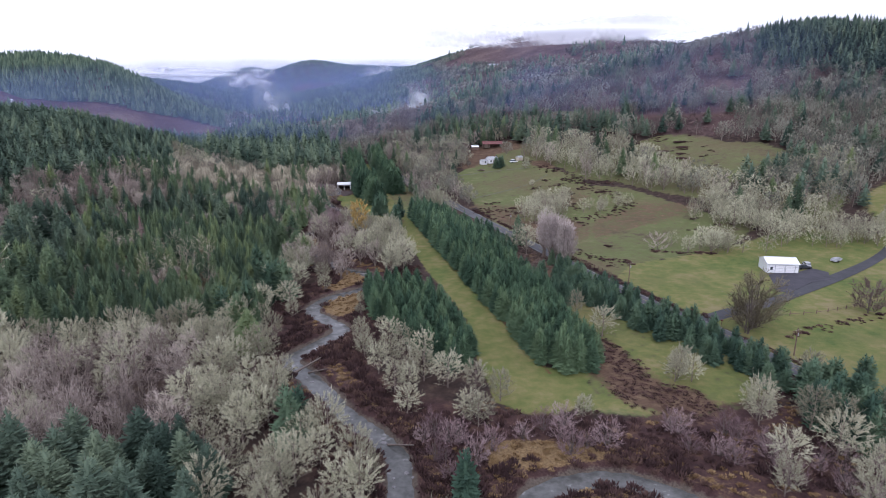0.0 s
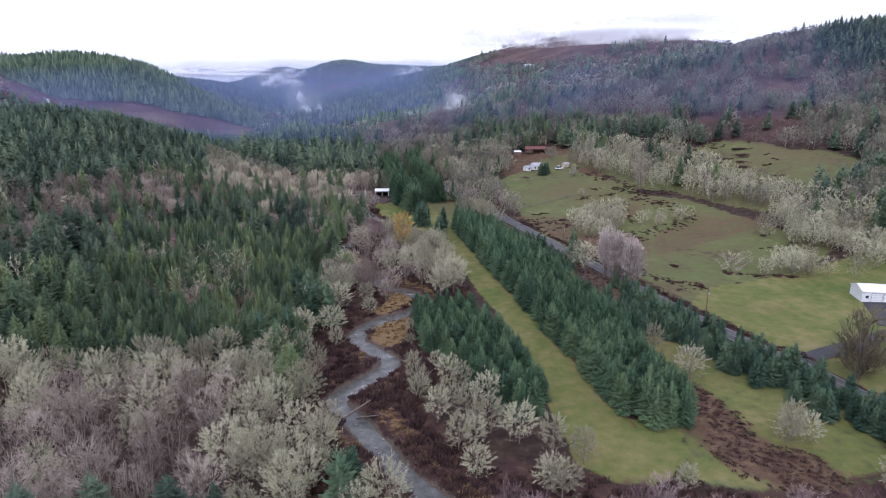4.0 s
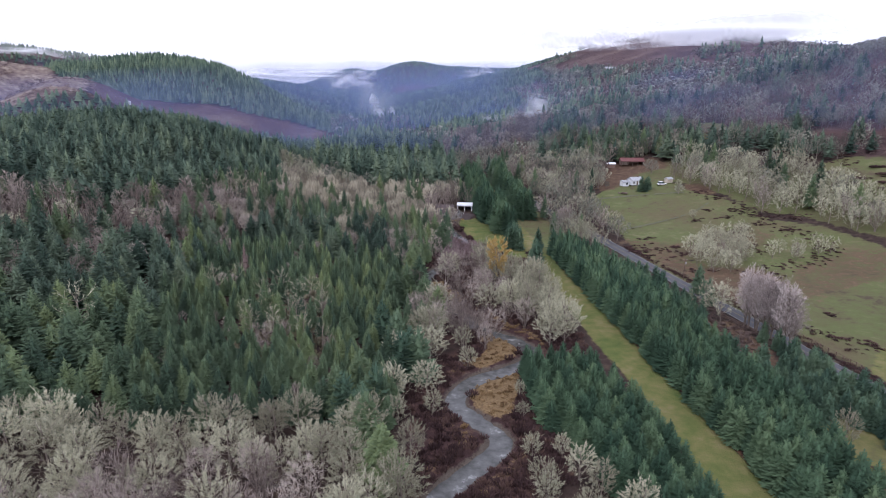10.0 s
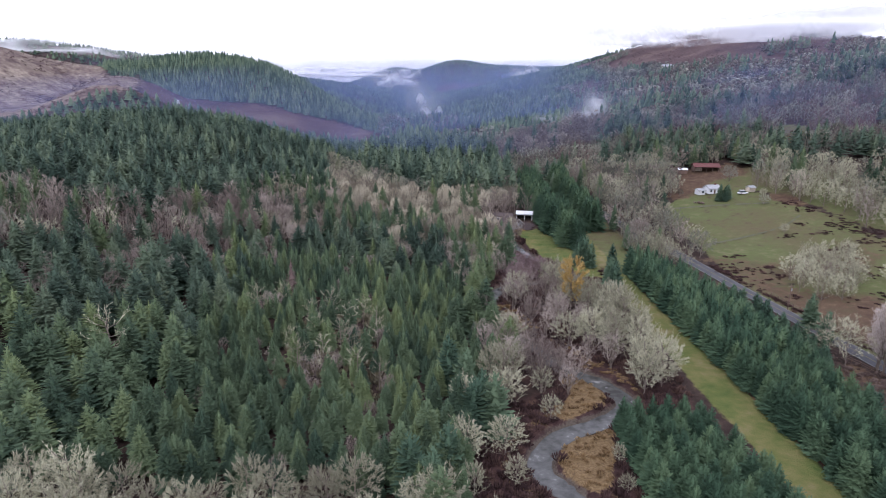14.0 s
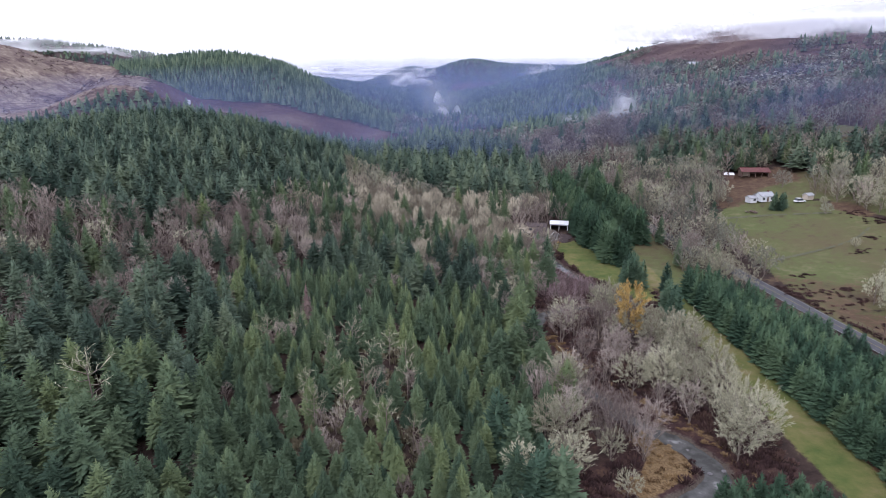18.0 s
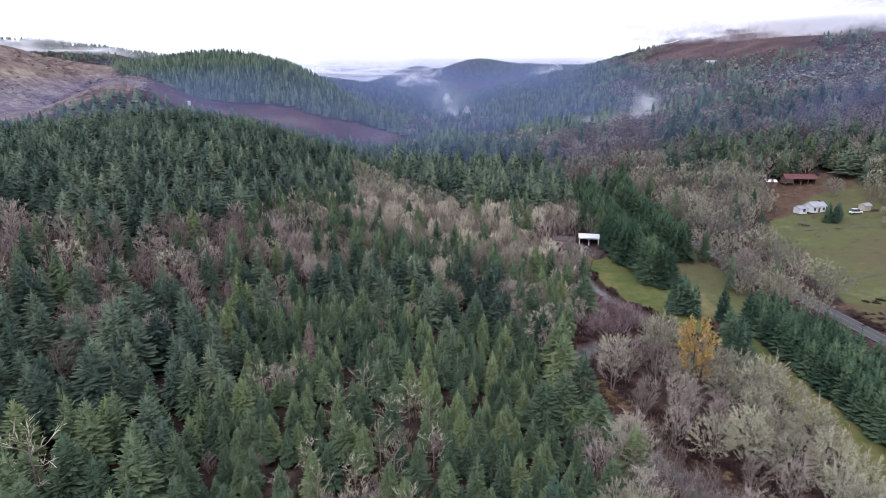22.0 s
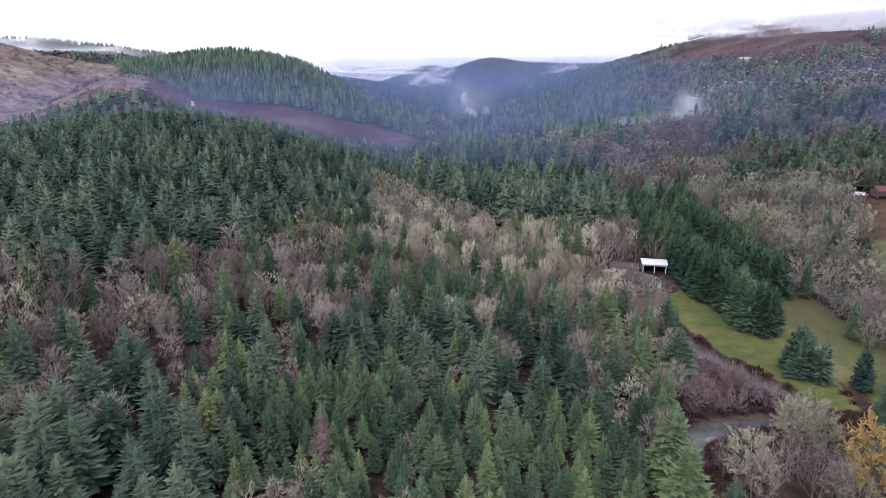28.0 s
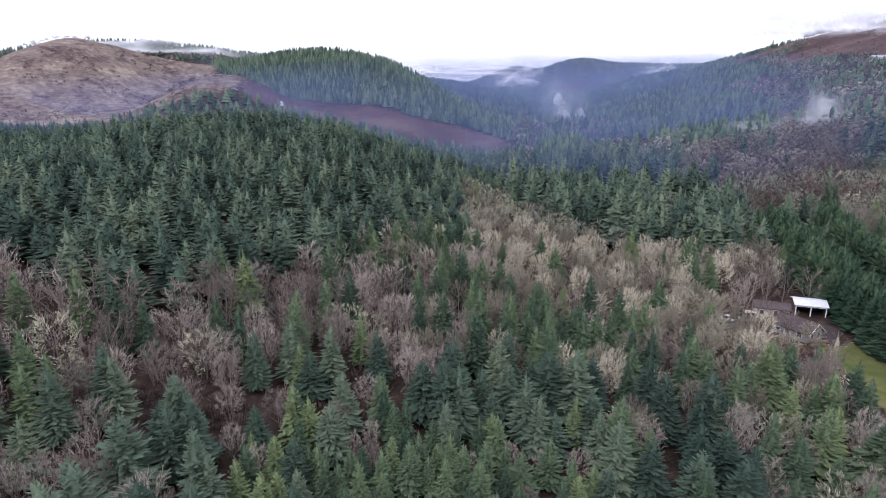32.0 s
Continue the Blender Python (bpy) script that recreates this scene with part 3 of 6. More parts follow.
def plain_conifer(seed, levels=3, sides=5, spread=0.2, low=0.08):
    """Stacked ragged skirts of boughs."""
    g = np.random.default_rng(seed)
    v, t = [], []
    for i in range(levels):
        f = i / levels
        r, z0, z1 = spread * (1 - f) ** 0.9 + 0.015, low + (0.98 - low) * f, low + (0.98 - low) * (f + 1.5 / levels)
        n0 = len(v)
        v.append((0, 0, min(1.0, z1)))
        for k in range(sides):
            ang = (k + 0.5 * g.random()) / sides * 6.283 + i
            rr = r * (1.15 if k % 2 else 0.72) * g.uniform(0.82, 1.18)
            v.append((rr * math.cos(ang), rr * math.sin(ang), z0 - (0.035 if levels > 4 else 0.05) * (k % 2)))
        t += [(n0, n0 + 1 + k, n0 + 1 + (k + 1) % sides) for k in range(sides)]
    return np.array(v), np.array(t)


def bare_tree(seed, limbs=13, forks=8, twigs=6, wide=0.34, base=0.22, stems=1, blade=0.0055, length=0.15, lift=0.55, rough=0.35):
    """Trunk and crown of a leafless tree one metre tall: limbs that sweep up and out to an uneven egg, forked twice into twigs.
    lift: how steeply the limbs rise. rough: how far the twigs stray."""
    g = np.random.default_rng(seed)
    segs, rad, tops = [], [], []
    for k in range(stems):
        lean = g.normal(0, 0.03 + 0.07 * (stems > 1), 2)
        foot, top = np.array([lean[0] * 0.3, lean[1] * 0.3, -0.03]), np.array([lean[0], lean[1], 0.80])
        tops.append((foot, top))
        knee = foot + (top - foot) * 0.5 + np.r_[g.normal(0, 0.015, 2), 0]
        segs += [(foot, knee), (knee, top)]
        rad += [(0.016, 0.011), (0.011, 0.003)]
    mid, half, skew = (1 + base) / 2, (1 - base) / 2, g.uniform(0, 6.283)
    la, lr, fa, fb, ta, tb = [], [], [], [], [], []

    def astray(d, amount):
        d = d + g.normal(0, amount, 3)
        return d / np.linalg.norm(d)

    for i in range(limbs):
        zc = -0.62 + 1.56 * (i + g.random()) / limbs
        t = i * 2.39996 + g.uniform(-0.4, 0.4)
        r = math.sqrt(max(0.02, 1 - zc * zc)) * g.uniform(0.75, 1.06) * wide * (1 + 0.2 * math.sin(2 * t + skew) + 0.1 * math.sin(5 * t))
        end = np.array([math.cos(t) * r, math.sin(t) * r, mid + half * zc])
        foot, top = tops[i % stems]
        p = foot + (top - foot) * (max(0.10, min(0.74, end[2] - r * lift / (1 - 0.5 * lift) - 0.03)) / 0.80)
        bend = p + (end - p) * 0.5 + np.r_[(end - p)[:2] * 0.10, -0.02]
        la += [(p, bend), (bend, end)]
        lr += [(0.0062, 0.0042), (0.0042, 0.0016)]
        d0, span = (end - p) / np.linalg.norm(end - p), np.linalg.norm(end - p)
        for j in range(forks):
            u = 0.30 + 0.70 * (j + g.random()) / forks
            q = p + (bend - p) * u * 2 if u < 0.5 else bend + (end - bend) * (u - 0.5) * 2
            d1 = astray(d0 + np.array([0, 0, 0.35]), 0.55)
            size = length * g.uniform(0.6, 1.15) * (0.6 + 0.4 * min(1, span / wide))
            fa.append(q), fb.append(q + d1 * size)
            for k in range(twigs):
                w = q + d1 * size * (0.15 + 0.85 * (k + g.random()) / twigs)
                d2 = astray(d1 + np.array([0, 0, 0.25]), rough + 0.25)
                ta.append(w), tb.append(w + d2 * size * g.uniform(0.35, 0.7))
    trunk = rods(np.array(segs), np.array(rad), 6)
    wood = rods(np.array(la), np.array(lr), 3)
    fork = blades(np.array(fa), np.array(fb), blade * 1.15, rng=g, cross=True)
    twig = darts(np.array(ta), np.array(tb), blade * g.uniform(0.6, 1.35, len(ta)), g)
    return trunk, (*merged(wood, fork, twig), len(wood[1]))


def furred(tree, seed, clumps, fronds, wide, base, length, blade, brush=0.0):
    """A leafless tree whose limbs end in bristling tufts of lichened twigs. brush: how far a tuft is drawn out along its limb."""
    trunk, crown = tree
    g = np.random.default_rng(seed + 7)
    i = np.arange(clumps)
    zc = -0.60 + 1.50 * (i + g.random(clumps)) / clumps
    t = i * 2.39996 + g.uniform(-0.5, 0.5, clumps)
    r = np.sqrt(np.maximum(0.02, 1 - zc * zc)) * g.uniform(0.55, 1.0, clumps) * wide * (1 + 0.22 * np.sin(2 * t + seed))
    c = np.stack([np.cos(t) * r, np.sin(t) * r, (1 + base) / 2 + (1 - base) / 2 * 0.80 * zc], -1)
    out = np.stack([np.cos(t) * r / wide, np.sin(t) * r / wide, 0.6 * zc + 0.5], -1)
    n = np.repeat(out, fronds, 0) * 1.1 + g.normal(0, 0.55, (clumps * fronds, 3))
    n /= np.linalg.norm(n, axis=1, keepdims=True)
    axis = c - np.array([0, 0, 0.38]) + g.normal(0, 0.07, out.shape)
    axis /= np.linalg.norm(axis, axis=1, keepdims=True)
    a = np.repeat(c, fronds, 0) + g.normal(0, 0.018 if brush == 0 else 0.006, n.shape) + np.repeat(axis, fronds, 0) * g.uniform(-0.8, 0.2, (len(n), 1)) * brush
    span = length * np.repeat(g.uniform(0.7, 1.3, clumps), fronds) * g.uniform(0.5, 1.1, len(n))
    v, tri = merged(crown[:2], darts(a, a + n * span[:, None], blade * g.uniform(0.6, 1.3, len(n)), g))
    return trunk, (v, tri, crown[2])


def clump_tree(seed, clumps=15, sprays=9, wide=0.42, base=0.12, size=0.075, thin=0.75):
    """Crown of a far-off leafless tree one metre tall: uneven clumps of short sprays that stand out from each clump."""
    g = np.random.default_rng(seed)
    i = np.arange(clumps)
    zc = -0.55 + 1.45 * (i + g.random(clumps)) / clumps
    t = i * 2.39996 + g.uniform(-0.5, 0.5, clumps)
    r = np.sqrt(np.maximum(0.02, 1 - zc * zc)) * g.uniform(0.55, 0.95, clumps) * wide * (1 + 0.2 * np.sin(2 * t + seed))
    c = np.stack([np.cos(t) * r, np.sin(t) * r, (1 + base) / 2 + (1 - base) / 2 * 0.82 * zc], -1)
    out = np.stack([np.cos(t) * r / wide, np.sin(t) * r / wide, zc], -1)
    n = np.repeat(out, sprays, 0) * 0.9 + g.normal(0, 0.62, (clumps * sprays, 3)) + np.array([0, 0, 0.25])
    n /= np.linalg.norm(n, axis=1, keepdims=True)
    p = np.repeat(c, sprays, 0) + n * np.repeat(g.uniform(0.07, 0.14, clumps), sprays)[:, None]
    face = n + g.normal(0, 0.14, n.shape)
    a = np.cross(face, g.normal(0, 1, n.shape))
    a /= np.linalg.norm(a, axis=1, keepdims=True)
    b = np.cross(face, a)
    b /= np.linalg.norm(b, axis=1, keepdims=True)
    k = (size * g.uniform(0.6, 1.4, len(p)))[:, None]
    verts = np.stack([p - a * k * thin, p + a * k * thin, p + b * k * 1.6], 1)
    return None, (verts.reshape(-1, 3), np.arange(len(p) * 3).reshape(-1, 3))


def shrub(seed, stems=26, blade=0.05):
    """A mound of canes one metre across and high."""
    g = np.random.default_rng(seed)
    t, f = g.uniform(0, 6.283, stems), np.sqrt(g.random(stems)) * 0.5
    a = np.stack([np.cos(t) * f * 0.7, np.sin(t) * f * 0.7, np.full(stems, -0.05)], -1)
    b = np.stack([np.cos(t) * f * 1.25, np.sin(t) * f * 1.25, (1 - f * 1.1) * g.uniform(0.6, 1.0, stems)], -1)
    return blades(a, b, blade * g.uniform(0.7, 1.3, stems) * 2, rng=g, cross=True)


def planted(name, models, x, y, height, mats, label, category, wide=None, seed=1, sink=0.0, spin=True):
    """Many plants as one mesh, each a turned and scaled copy of one of the models. models: (verts, tris, material index)."""
    if not len(x):
        return None
    g = np.random.default_rng(seed)
    pick, turn = g.integers(0, len(models), len(x)), g.uniform(0, 6.283, len(x))
    z, wide = land(x, y) - sink, np.ones(len(x)) if wide is None else wide
    tone = g.random(len(x))
    V, T, I, C, n = [], [], [], [], 0
    for m, (mv, mt, mi) in enumerate(models):
        k = np.flatnonzero(pick == m)
        if not len(k):
            continue
        c, s = np.cos(turn[k])[:, None], np.sin(turn[k])[:, None]
        h, w = height[k, None], (height * wide)[k, None]
        vx, vy, vz = mv[None, :, 0], mv[None, :, 1], mv[None, :, 2]
        out = np.stack([(vx * c - vy * s) * w + x[k, None], (vx * s + vy * c) * w + y[k, None], vz * h + z[k, None]], -1)
        V.append(out.reshape(-1, 3))
        T.append(((np.arange(len(k)) * len(mv))[:, None, None] + mt[None]).reshape(-1, 3) + n)
        I.append(np.tile(mi, len(k)))
        C.append(np.repeat(tone[k], len(mv)))
        n += len(k) * len(mv)
    ob = new(name, mesh_of(name, np.concatenate(V), np.concatenate(T), mats, np.concatenate(I), np.concatenate(C)))
    return tagged(ob, label, category, kind="stuff")


def whole(trunk, crown):
    """One plant: bark first, then needles or twigs. A crown may begin with the triangles of its limbs."""
    v, t = merged(trunk, crown[:2])
    k = crown[2] if len(crown) > 2 else 0
    return v, t, np.r_[np.zeros(len(trunk[1]) + k, int), np.ones(len(crown[1]) - k, int)]


def crown_only(v, t):
    return v, t, np.zeros(len(t), int)


def crown_mesh(crown, bark, leaf):
    k = crown[2] if len(crown) > 2 else 0
    return mesh_of("crown", crown[0], crown[1], [leaf, bark], np.r_[np.ones(k, int), np.zeros(len(crown[1]) - k, int)])


def tree_kind(name, models, bark, leaf, label, category, group):
    """Master trees, one for each model, as Empty > trunk, crown."""
    made = []
    for trunk, crown in models:
        root = tagged(new(name), label, category, group)
        for part_name, me in (("trunk", mesh_of("trunk", *trunk, [bark])), ("crown", crown_mesh(crown, bark, leaf))):
            ob = new(part_name, me)
            ob.parent = root
        made.append(root)
    return made


def stand(masters, x, y, height, seed, wide=None):
    """Plants copies of the master trees; the masters take the first places."""
    g = np.random.default_rng(seed)
    z = land(x, y)
    for i in range(len(x)):
        w = height[i] * (1 if wide is None else wide[i]) * g.uniform(0.88, 1.12)
        src = masters[i % len(masters)]
        m = Matrix.LocRotScale((x[i], y[i], z[i] - 0.05), Euler((g.normal(0, 0.02), g.normal(0, 0.02), g.uniform(0, 6.283))), (w, w, height[i]))
        if i < len(masters):
            src.matrix_basis = m
        else:
            ob = copy_thing(src, Matrix())
            ob.matrix_basis = m


def scatter(spacing, x0, x1, y0, y1, seed, jitter=0.46):
    """Uneven places on the plan, about the spacing apart."""
    g = np.random.default_rng(seed)
    cx, cy, half = (x0 + x1) / 2, (y0 + y1) / 2, math.hypot(x1 - x0, y1 - y0) / 2
    us, vs = np.meshgrid(np.arange(-half, half, spacing), np.arange(-half, half, spacing))
    us = us + (np.arange(us.shape[0]) % 2)[:, None] * spacing * 0.5
    u, v = us.ravel() + g.uniform(-jitter, jitter, us.size) * spacing, vs.ravel() + g.uniform(-jitter, jitter, us.size) * spacing
    c, s = math.cos(0.47 + seed), math.sin(0.47 + seed)
    x, y = cx + u * c - v * s, cy + u * s + v * c
    ok = (x >= x0) & (x <= x1) & (y >= y0) & (y <= y1)
    return x[ok], y[ok]


FIR = [conifer(s, 430, sp, 3, 0.12, 0.24, 0.11, 0.82, 8) for s, sp in ((11, 0.28), (12, 0.25), (13, 0.31), (14, 0.235), (15, 0.265))]
FIR_WOOD_MODELS = [conifer(s, 300, sp, 1, 0.12, 0.24, 0.14, 0.82, 8) for s, sp in ((16, 0.28), (17, 0.25), (18, 0.31), (19, 0.235), (20, 0.265))]
FIR_LOW = [conifer(s, 104, sp, 0, 0.12, 0.12, 0.21, 0.85, 5) for s, sp in ((26, 0.27), (27, 0.30), (28, 0.24), (29, 0.285))]
SPRUCE = [conifer(s, 320, 0.30, 2, 0.03, 0.14, 0.13, 0.72, 7) for s in (31, 32, 33)]
SPRUCE_MID = [conifer(s, 190, 0.30, 0, 0.03, 0.14, 0.18, 0.72, 7) for s in (34, 35, 36)]
FIR_FAR = [plain_conifer(s, 4, 6, 0.21) for s in range(40, 46)]
FIR_SPECK = [plain_conifer(s, 2, 5, 0.2) for s in range(46, 50)]
OAK = [furred(bare_tree(s, 20, 6, 3, 0.35, 0.08, blade=0.0042, length=0.11, lift=0.5, rough=0.4), s, 80, 38, 0.38, 0.08, 0.060, 0.0064, 0.13) for s in (51, 52, 53, 54, 59)]
ALDER = [furred(bare_tree(s, 16, 9, 6, 0.28, 0.24, 2, blade=0.0034, length=0.15, lift=0.8, rough=0.25), s, 44, 16, 0.28, 0.24, 0.10, 0.0036) for s in (61, 62, 63, 64)]
OAK_MID = [furred(bare_tree(s, 11, 5, 3, 0.36, 0.06, blade=0.007, length=0.14, lift=0.5, rough=0.5), s, 36, 16, 0.37, 0.05, 0.09, 0.0098) for s in (55, 56, 57, 58)]
ALDER_MID = [bare_tree(s, 13, 7, 5, 0.29, 0.14, blade=0.0062, length=0.16, lift=0.75, rough=0.3) for s in (65, 66, 67)]
BARE_SPECK = [clump_tree(s, 9, 11, 0.44, 0.05, 0.072) for s in (74, 75, 76)]
BARE_FAR = [clump_tree(s, 15, 15, 0.42, 0.06, 0.042) for s in (71, 72, 73, 77)]
OAK_LITE = [furred(bare_tree(s, 8, 3, 2, 0.38, 0.06, blade=0.011, length=0.15, lift=0.5, rough=0.5), s, 26, 11, 0.39, 0.05, 0.10, 0.0135) for s in (155, 156, 157, 158)]
WILLOW = [bare_tree(s, 26, 9, 7, 0.55, 0.0, 4, blade=0.0075, length=0.18, lift=0.7) for s in (84, 85, 86)]
SHRUB = [shrub(s, 40, 0.030) for s in (81, 82, 83)]

# outlines of the woods on the plan
GROVE = [(-140, 40), (-140, 150), (-85, 157), (-22, 157), (-10, 150), (-9, 128), (-16, 112), (-16, 97), (-12, 60), (-12, 40)]
GROVE_FIRS = [(-52, 70), (-48, 99), (-15, 97), (-15, 60), (-40, 60)]
BANK_OAKS = [(-16, 60), (-16, 112), (-9, 128), (-12, 150), (-6, 152), (-9, 134), (-5, 122), (0, 110), (6, 98), (8, 84), (6, 60)]
FIR_WOOD = [(-300, 157), (-85, 157), (-22, 157), (-10, 152), (-9, 166), (-6, 190), (-4, 215), (-8, 255), (-13, 292), (-60, 300), (-91, 284), (-118, 255), (-160, 252), (-300, 262)]
THIN_WOOD = [(-52, 188), (-28, 180), (-24, 200), (-30, 236), (-52, 232)]
ALDER_BAND = [(-300, 262), (-160, 252), (-118, 255), (-91, 284), (-63, 315), (-60, 350), (-85, 365), (-98, 323), (-109, 308), (-118, 288), (-151, 293), (-240, 310), (-300, 320)]
MIXED = [(-91, 284), (-60, 300), (-13, 292), (4, 300), (-6, 313), (-24, 330), (-52, 348), (-66, 372), (-85, 365), (-60, 350), (-63, 315)]
PALE_WOOD = [(-78, 445), (-60, 431), (-35, 416), (-4, 395), (10, 350), (8, 300), (4, 300), (-6, 313), (-24, 330), (-52, 348), (-66, 372)]
CREEK_WOOD = [(-4, 190), (12, 190), (18, 183), (30, 181), (36, 200), (36, 235), (30, 258), (20, 258), (6, 250), (-6, 290), (-8, 255), (-4, 215)]
PLANT_LEFT = [(19, 178), (36, 178), (39, 150), (37.5, 124), (31, 117), (24, 136), (18.5, 156)]
PLANT_RIGHT = [(51.3, 117), (55, 110), (61, 110), (66, 118), (67, 150), (68, 200), (67, 245), (61, 276), (51, 276)]
PINE_CLUMP = [(67.5, 185), (67.5, 150), (77, 151), (82, 134), (86, 118), (92, 116), (93, 141), (91.5, 162), (87, 184), (78, 206), (77, 215), (76, 250), (68, 246)]
ROAD_FIRS = [(87, 112), (92, 96), (101, 88), (100, 128), (95, 146), (90, 178), (83, 182), (86, 150), (88, 128)]
CORNER_FIRS = [(92, 66), (116, 66), (112, 92), (98, 94), (90, 80)]
FAR_ROWS_L = [(33.5, 352), (33.5, 334), (37, 304), (43, 302), (43.5, 330), (42, 420), (33, 420)]
FAR_ROWS_R = [(51.5, 328), (56, 330), (58, 420), (51.5, 420)]
ROADSIDE_OAKS = [(58, 292), (67, 287), (79, 282), (86, 292), (86, 330), (92, 364), (100, 386), (112, 394), (112, 420), (60, 440), (62, 330)]
HOUSE_WOOD = [(9, 300), (11, 334), (6, 344), (6, 366), (28, 371), (33, 400), (33, 432), (-4, 400), (10, 350)]
BELT = spline([(188, 236), (182, 220), (184, 200), (198, 182), (216, 176)], 3)
HOUSE_FRONT = [(7, 326), (23, 320), (25, 331), (14, 335), (12, 347), (5, 350)]
HEDGE_B = [(128, 255), (138, 249), (152, 251), (150, 259), (136, 260)]
BELT_LOW = spline([(143, 190), (150, 187), (156, 187)], 3)
HEDGE_A = [(98, 244), (111, 245), (127, 261), (135, 283), (119, 279), (101, 267)]

# the meadows, clearings, lawns and buildings keep free of trees
OPEN = [PASTURE, STRIP, HOUSE_LAWN, NEAR_GRASS, SHED_FIELD, BROWN_FIELD, HOME_FIELD, UPPER_FIELD, HILL_FIELD, RIGHT_FIELD, CLEARING, BALD,
        [(12, 359), (14, 347), (15, 336), (24, 331), (33, 346), (32, 358)], [(113, 374), (150, 374), (150, 408), (113, 408)]]


def free(x, y, gap=3.4):
    ok = np.ones(len(x), bool)
    for poly in OPEN:
        ok &= ~inside(x, y, poly)
    n = (x > -40) & (x < 140) & (y < 430)
    ok[n] &= (off_line(x[n], y[n], CREEK_LINE) > gap) & (off_line(x[n], y[n], ROAD_LINE) > 3.8)
    return ok


def seen_side(x, y):
    """The part of the land that the valley opens on."""
    return (x > -85 - 1.06 * np.maximum(0, y - 125)) & (x < 1.22 * y + 35)


# openings of bare alders in the fir wood: centre and radius
GLADES = [(-120, 268, 10), (-105, 279, 9), (-109, 252, 8), (-98, 248, 7), (-96, 273, 6), (-74, 282, 5), (-66, 289, 7), (-64, 236, 5), (-100, 232, 6), (-128, 240, 6), (-82, 276, 5), (-88, 262, 5), (-76, 296, 6), (-70, 268, 4), (-29, 284, 6), (-118, 228, 6)]

# young conifers and firs close to the flight
g = np.random.default_rng(3)
firs = tree_kind("fir_tree", FIR, M_BARK, M_FIR, "tall dark green fir with drooping boughs in dense woodland", "conifer", "firs in the wood")
spruces = tree_kind("plantation_spruce", SPRUCE, M_BARK, M_SPRUCE, "blue-green young conifer planted in rows beside the lawn strip", "conifer", "planted conifers")
pines = tree_kind("young_conifer", [conifer(s, 240, 0.33, 2, 0.02, 0.10, 0.16, 0.65) for s in (37, 38)], M_BARK, M_PINE, "bushy young dark green conifer on rough grass near the road", "conifer", "young conifers by the road")
oaks = tree_kind("lichen_oak", OAK, M_PALEBARK, M_LICHEN, "leafless oak furred with pale grey-green lichen", "tree", "lichen-covered oaks")
alders = tree_kind("bare_alder", ALDER, M_PALEBARK, M_ALDER, "slender leafless alder with pinkish grey twigs", "tree", "bare alders")

late = {"fir": [], "alder": [], "oak": [], "beige": []}      # the woods beyond, joined later

# fir wood west of the creek
xa, ya = scatter(3.75, -120, 10, 150, 300, 5)
xb, yb = scatter(5.6, -300, 10, 150, 300, 50)


def age(x, y):
    """0 in the young wood near the creek, 1 in the tall wood west and north of it."""
    wavy = 9 * np.sin(x * 0.11 + 1) * np.cos(y * 0.13) + 6 * np.sin(y * 0.23 + x * 0.31)
    return np.maximum(smooth(-58, -82, x + 0.15 * (y - 200) + wavy), smooth(256, 284, y + 0.2 * x + 6 + wavy))


sa, sb = age(xa, ya) < 0.5, age(xb, yb) >= 0.5
x, y = np.r_[xa[sa], xb[sb]], np.r_[ya[sa], yb[sb]]
ok = inside(x, y, FIR_WOOD) & free(x, y) & seen_side(x, y)
thin = inside(x, y, THIN_WOOD)
ok &= ~(thin & (g.random(len(x)) < 0.38))
x, y = x[ok], y[ok]
h = (7.8 + 5.2 * age(x, y)) * g.triangular(0.7, 1.0, 1.32, len(x))
kind = np.where(g.random(len(x)) < np.where(inside(x, y, THIN_WOOD), 0.22, 0.035), 1, 0)
glade = np.min([np.hypot(x - a, y - b) / r for a, b, r in GLADES], axis=0) < 1
kind = np.where(glade & (g.random(len(x)) < 0.85), 1, kind)
near = (x > -72) & (x < -2) & (y > 157) & (y < 262) & (kind == 0)
pick = np.flatnonzero(near)
pick = pick[np.argsort(y[pick] - 0.25 * x[pick])][:280]
near = np.zeros(len(x), bool)
near[pick] = True
# firs on the west bank that hide the creek: place and height
bank = np.array([(-3.5, 246, 15), (-2.5, 227, 15), (1.5, 207, 12), (-3, 202, 10), (-6, 224, 13), (-10, 222, 12), (-1, 301, 16), (9, 280, 13), (-4, 237, 15), (-6, 254, 13), (-1, 219, 11), (-16, 148, 13), (-13, 139, 12), (-12, 176, 13), (-22, 161, 12), (-15, 160, 11), (-17, 153, 10), (-18, 170, 11)], float)
stand(firs, np.r_[x[near], bank[:, 0]], np.r_[y[near], bank[:, 1]], np.r_[h[near], bank[:, 2]], 21, wide=np.r_[np.ones(near.sum()), np.full(len(bank), 1.25)])
rest = ~near & (kind == 0)
tall = rest & (age(x, y) + g.normal(0, 0.2, len(x)) >= 0.5)
rest &= ~tall
planted("fir_wood", [whole(*m) for m in FIR_WOOD_MODELS], x[rest], y[rest], h[rest], [M_BARK, M_FIR], "dense green young fir wood on the valley floor", "woodland", seed=31)
front = tall & (y < 212 + 6 * np.sin(x * 0.2))
tall &= ~front
planted("broad_fir_wood", [whole(*m) for m in FIR_WOOD_MODELS], x[front], y[front], h[front] * 0.92, [M_BARK, M_FIR], "broad green firs at the edge of the wood", "woodland", wide=g.uniform(1.1, 1.35, front.sum()), seed=62)
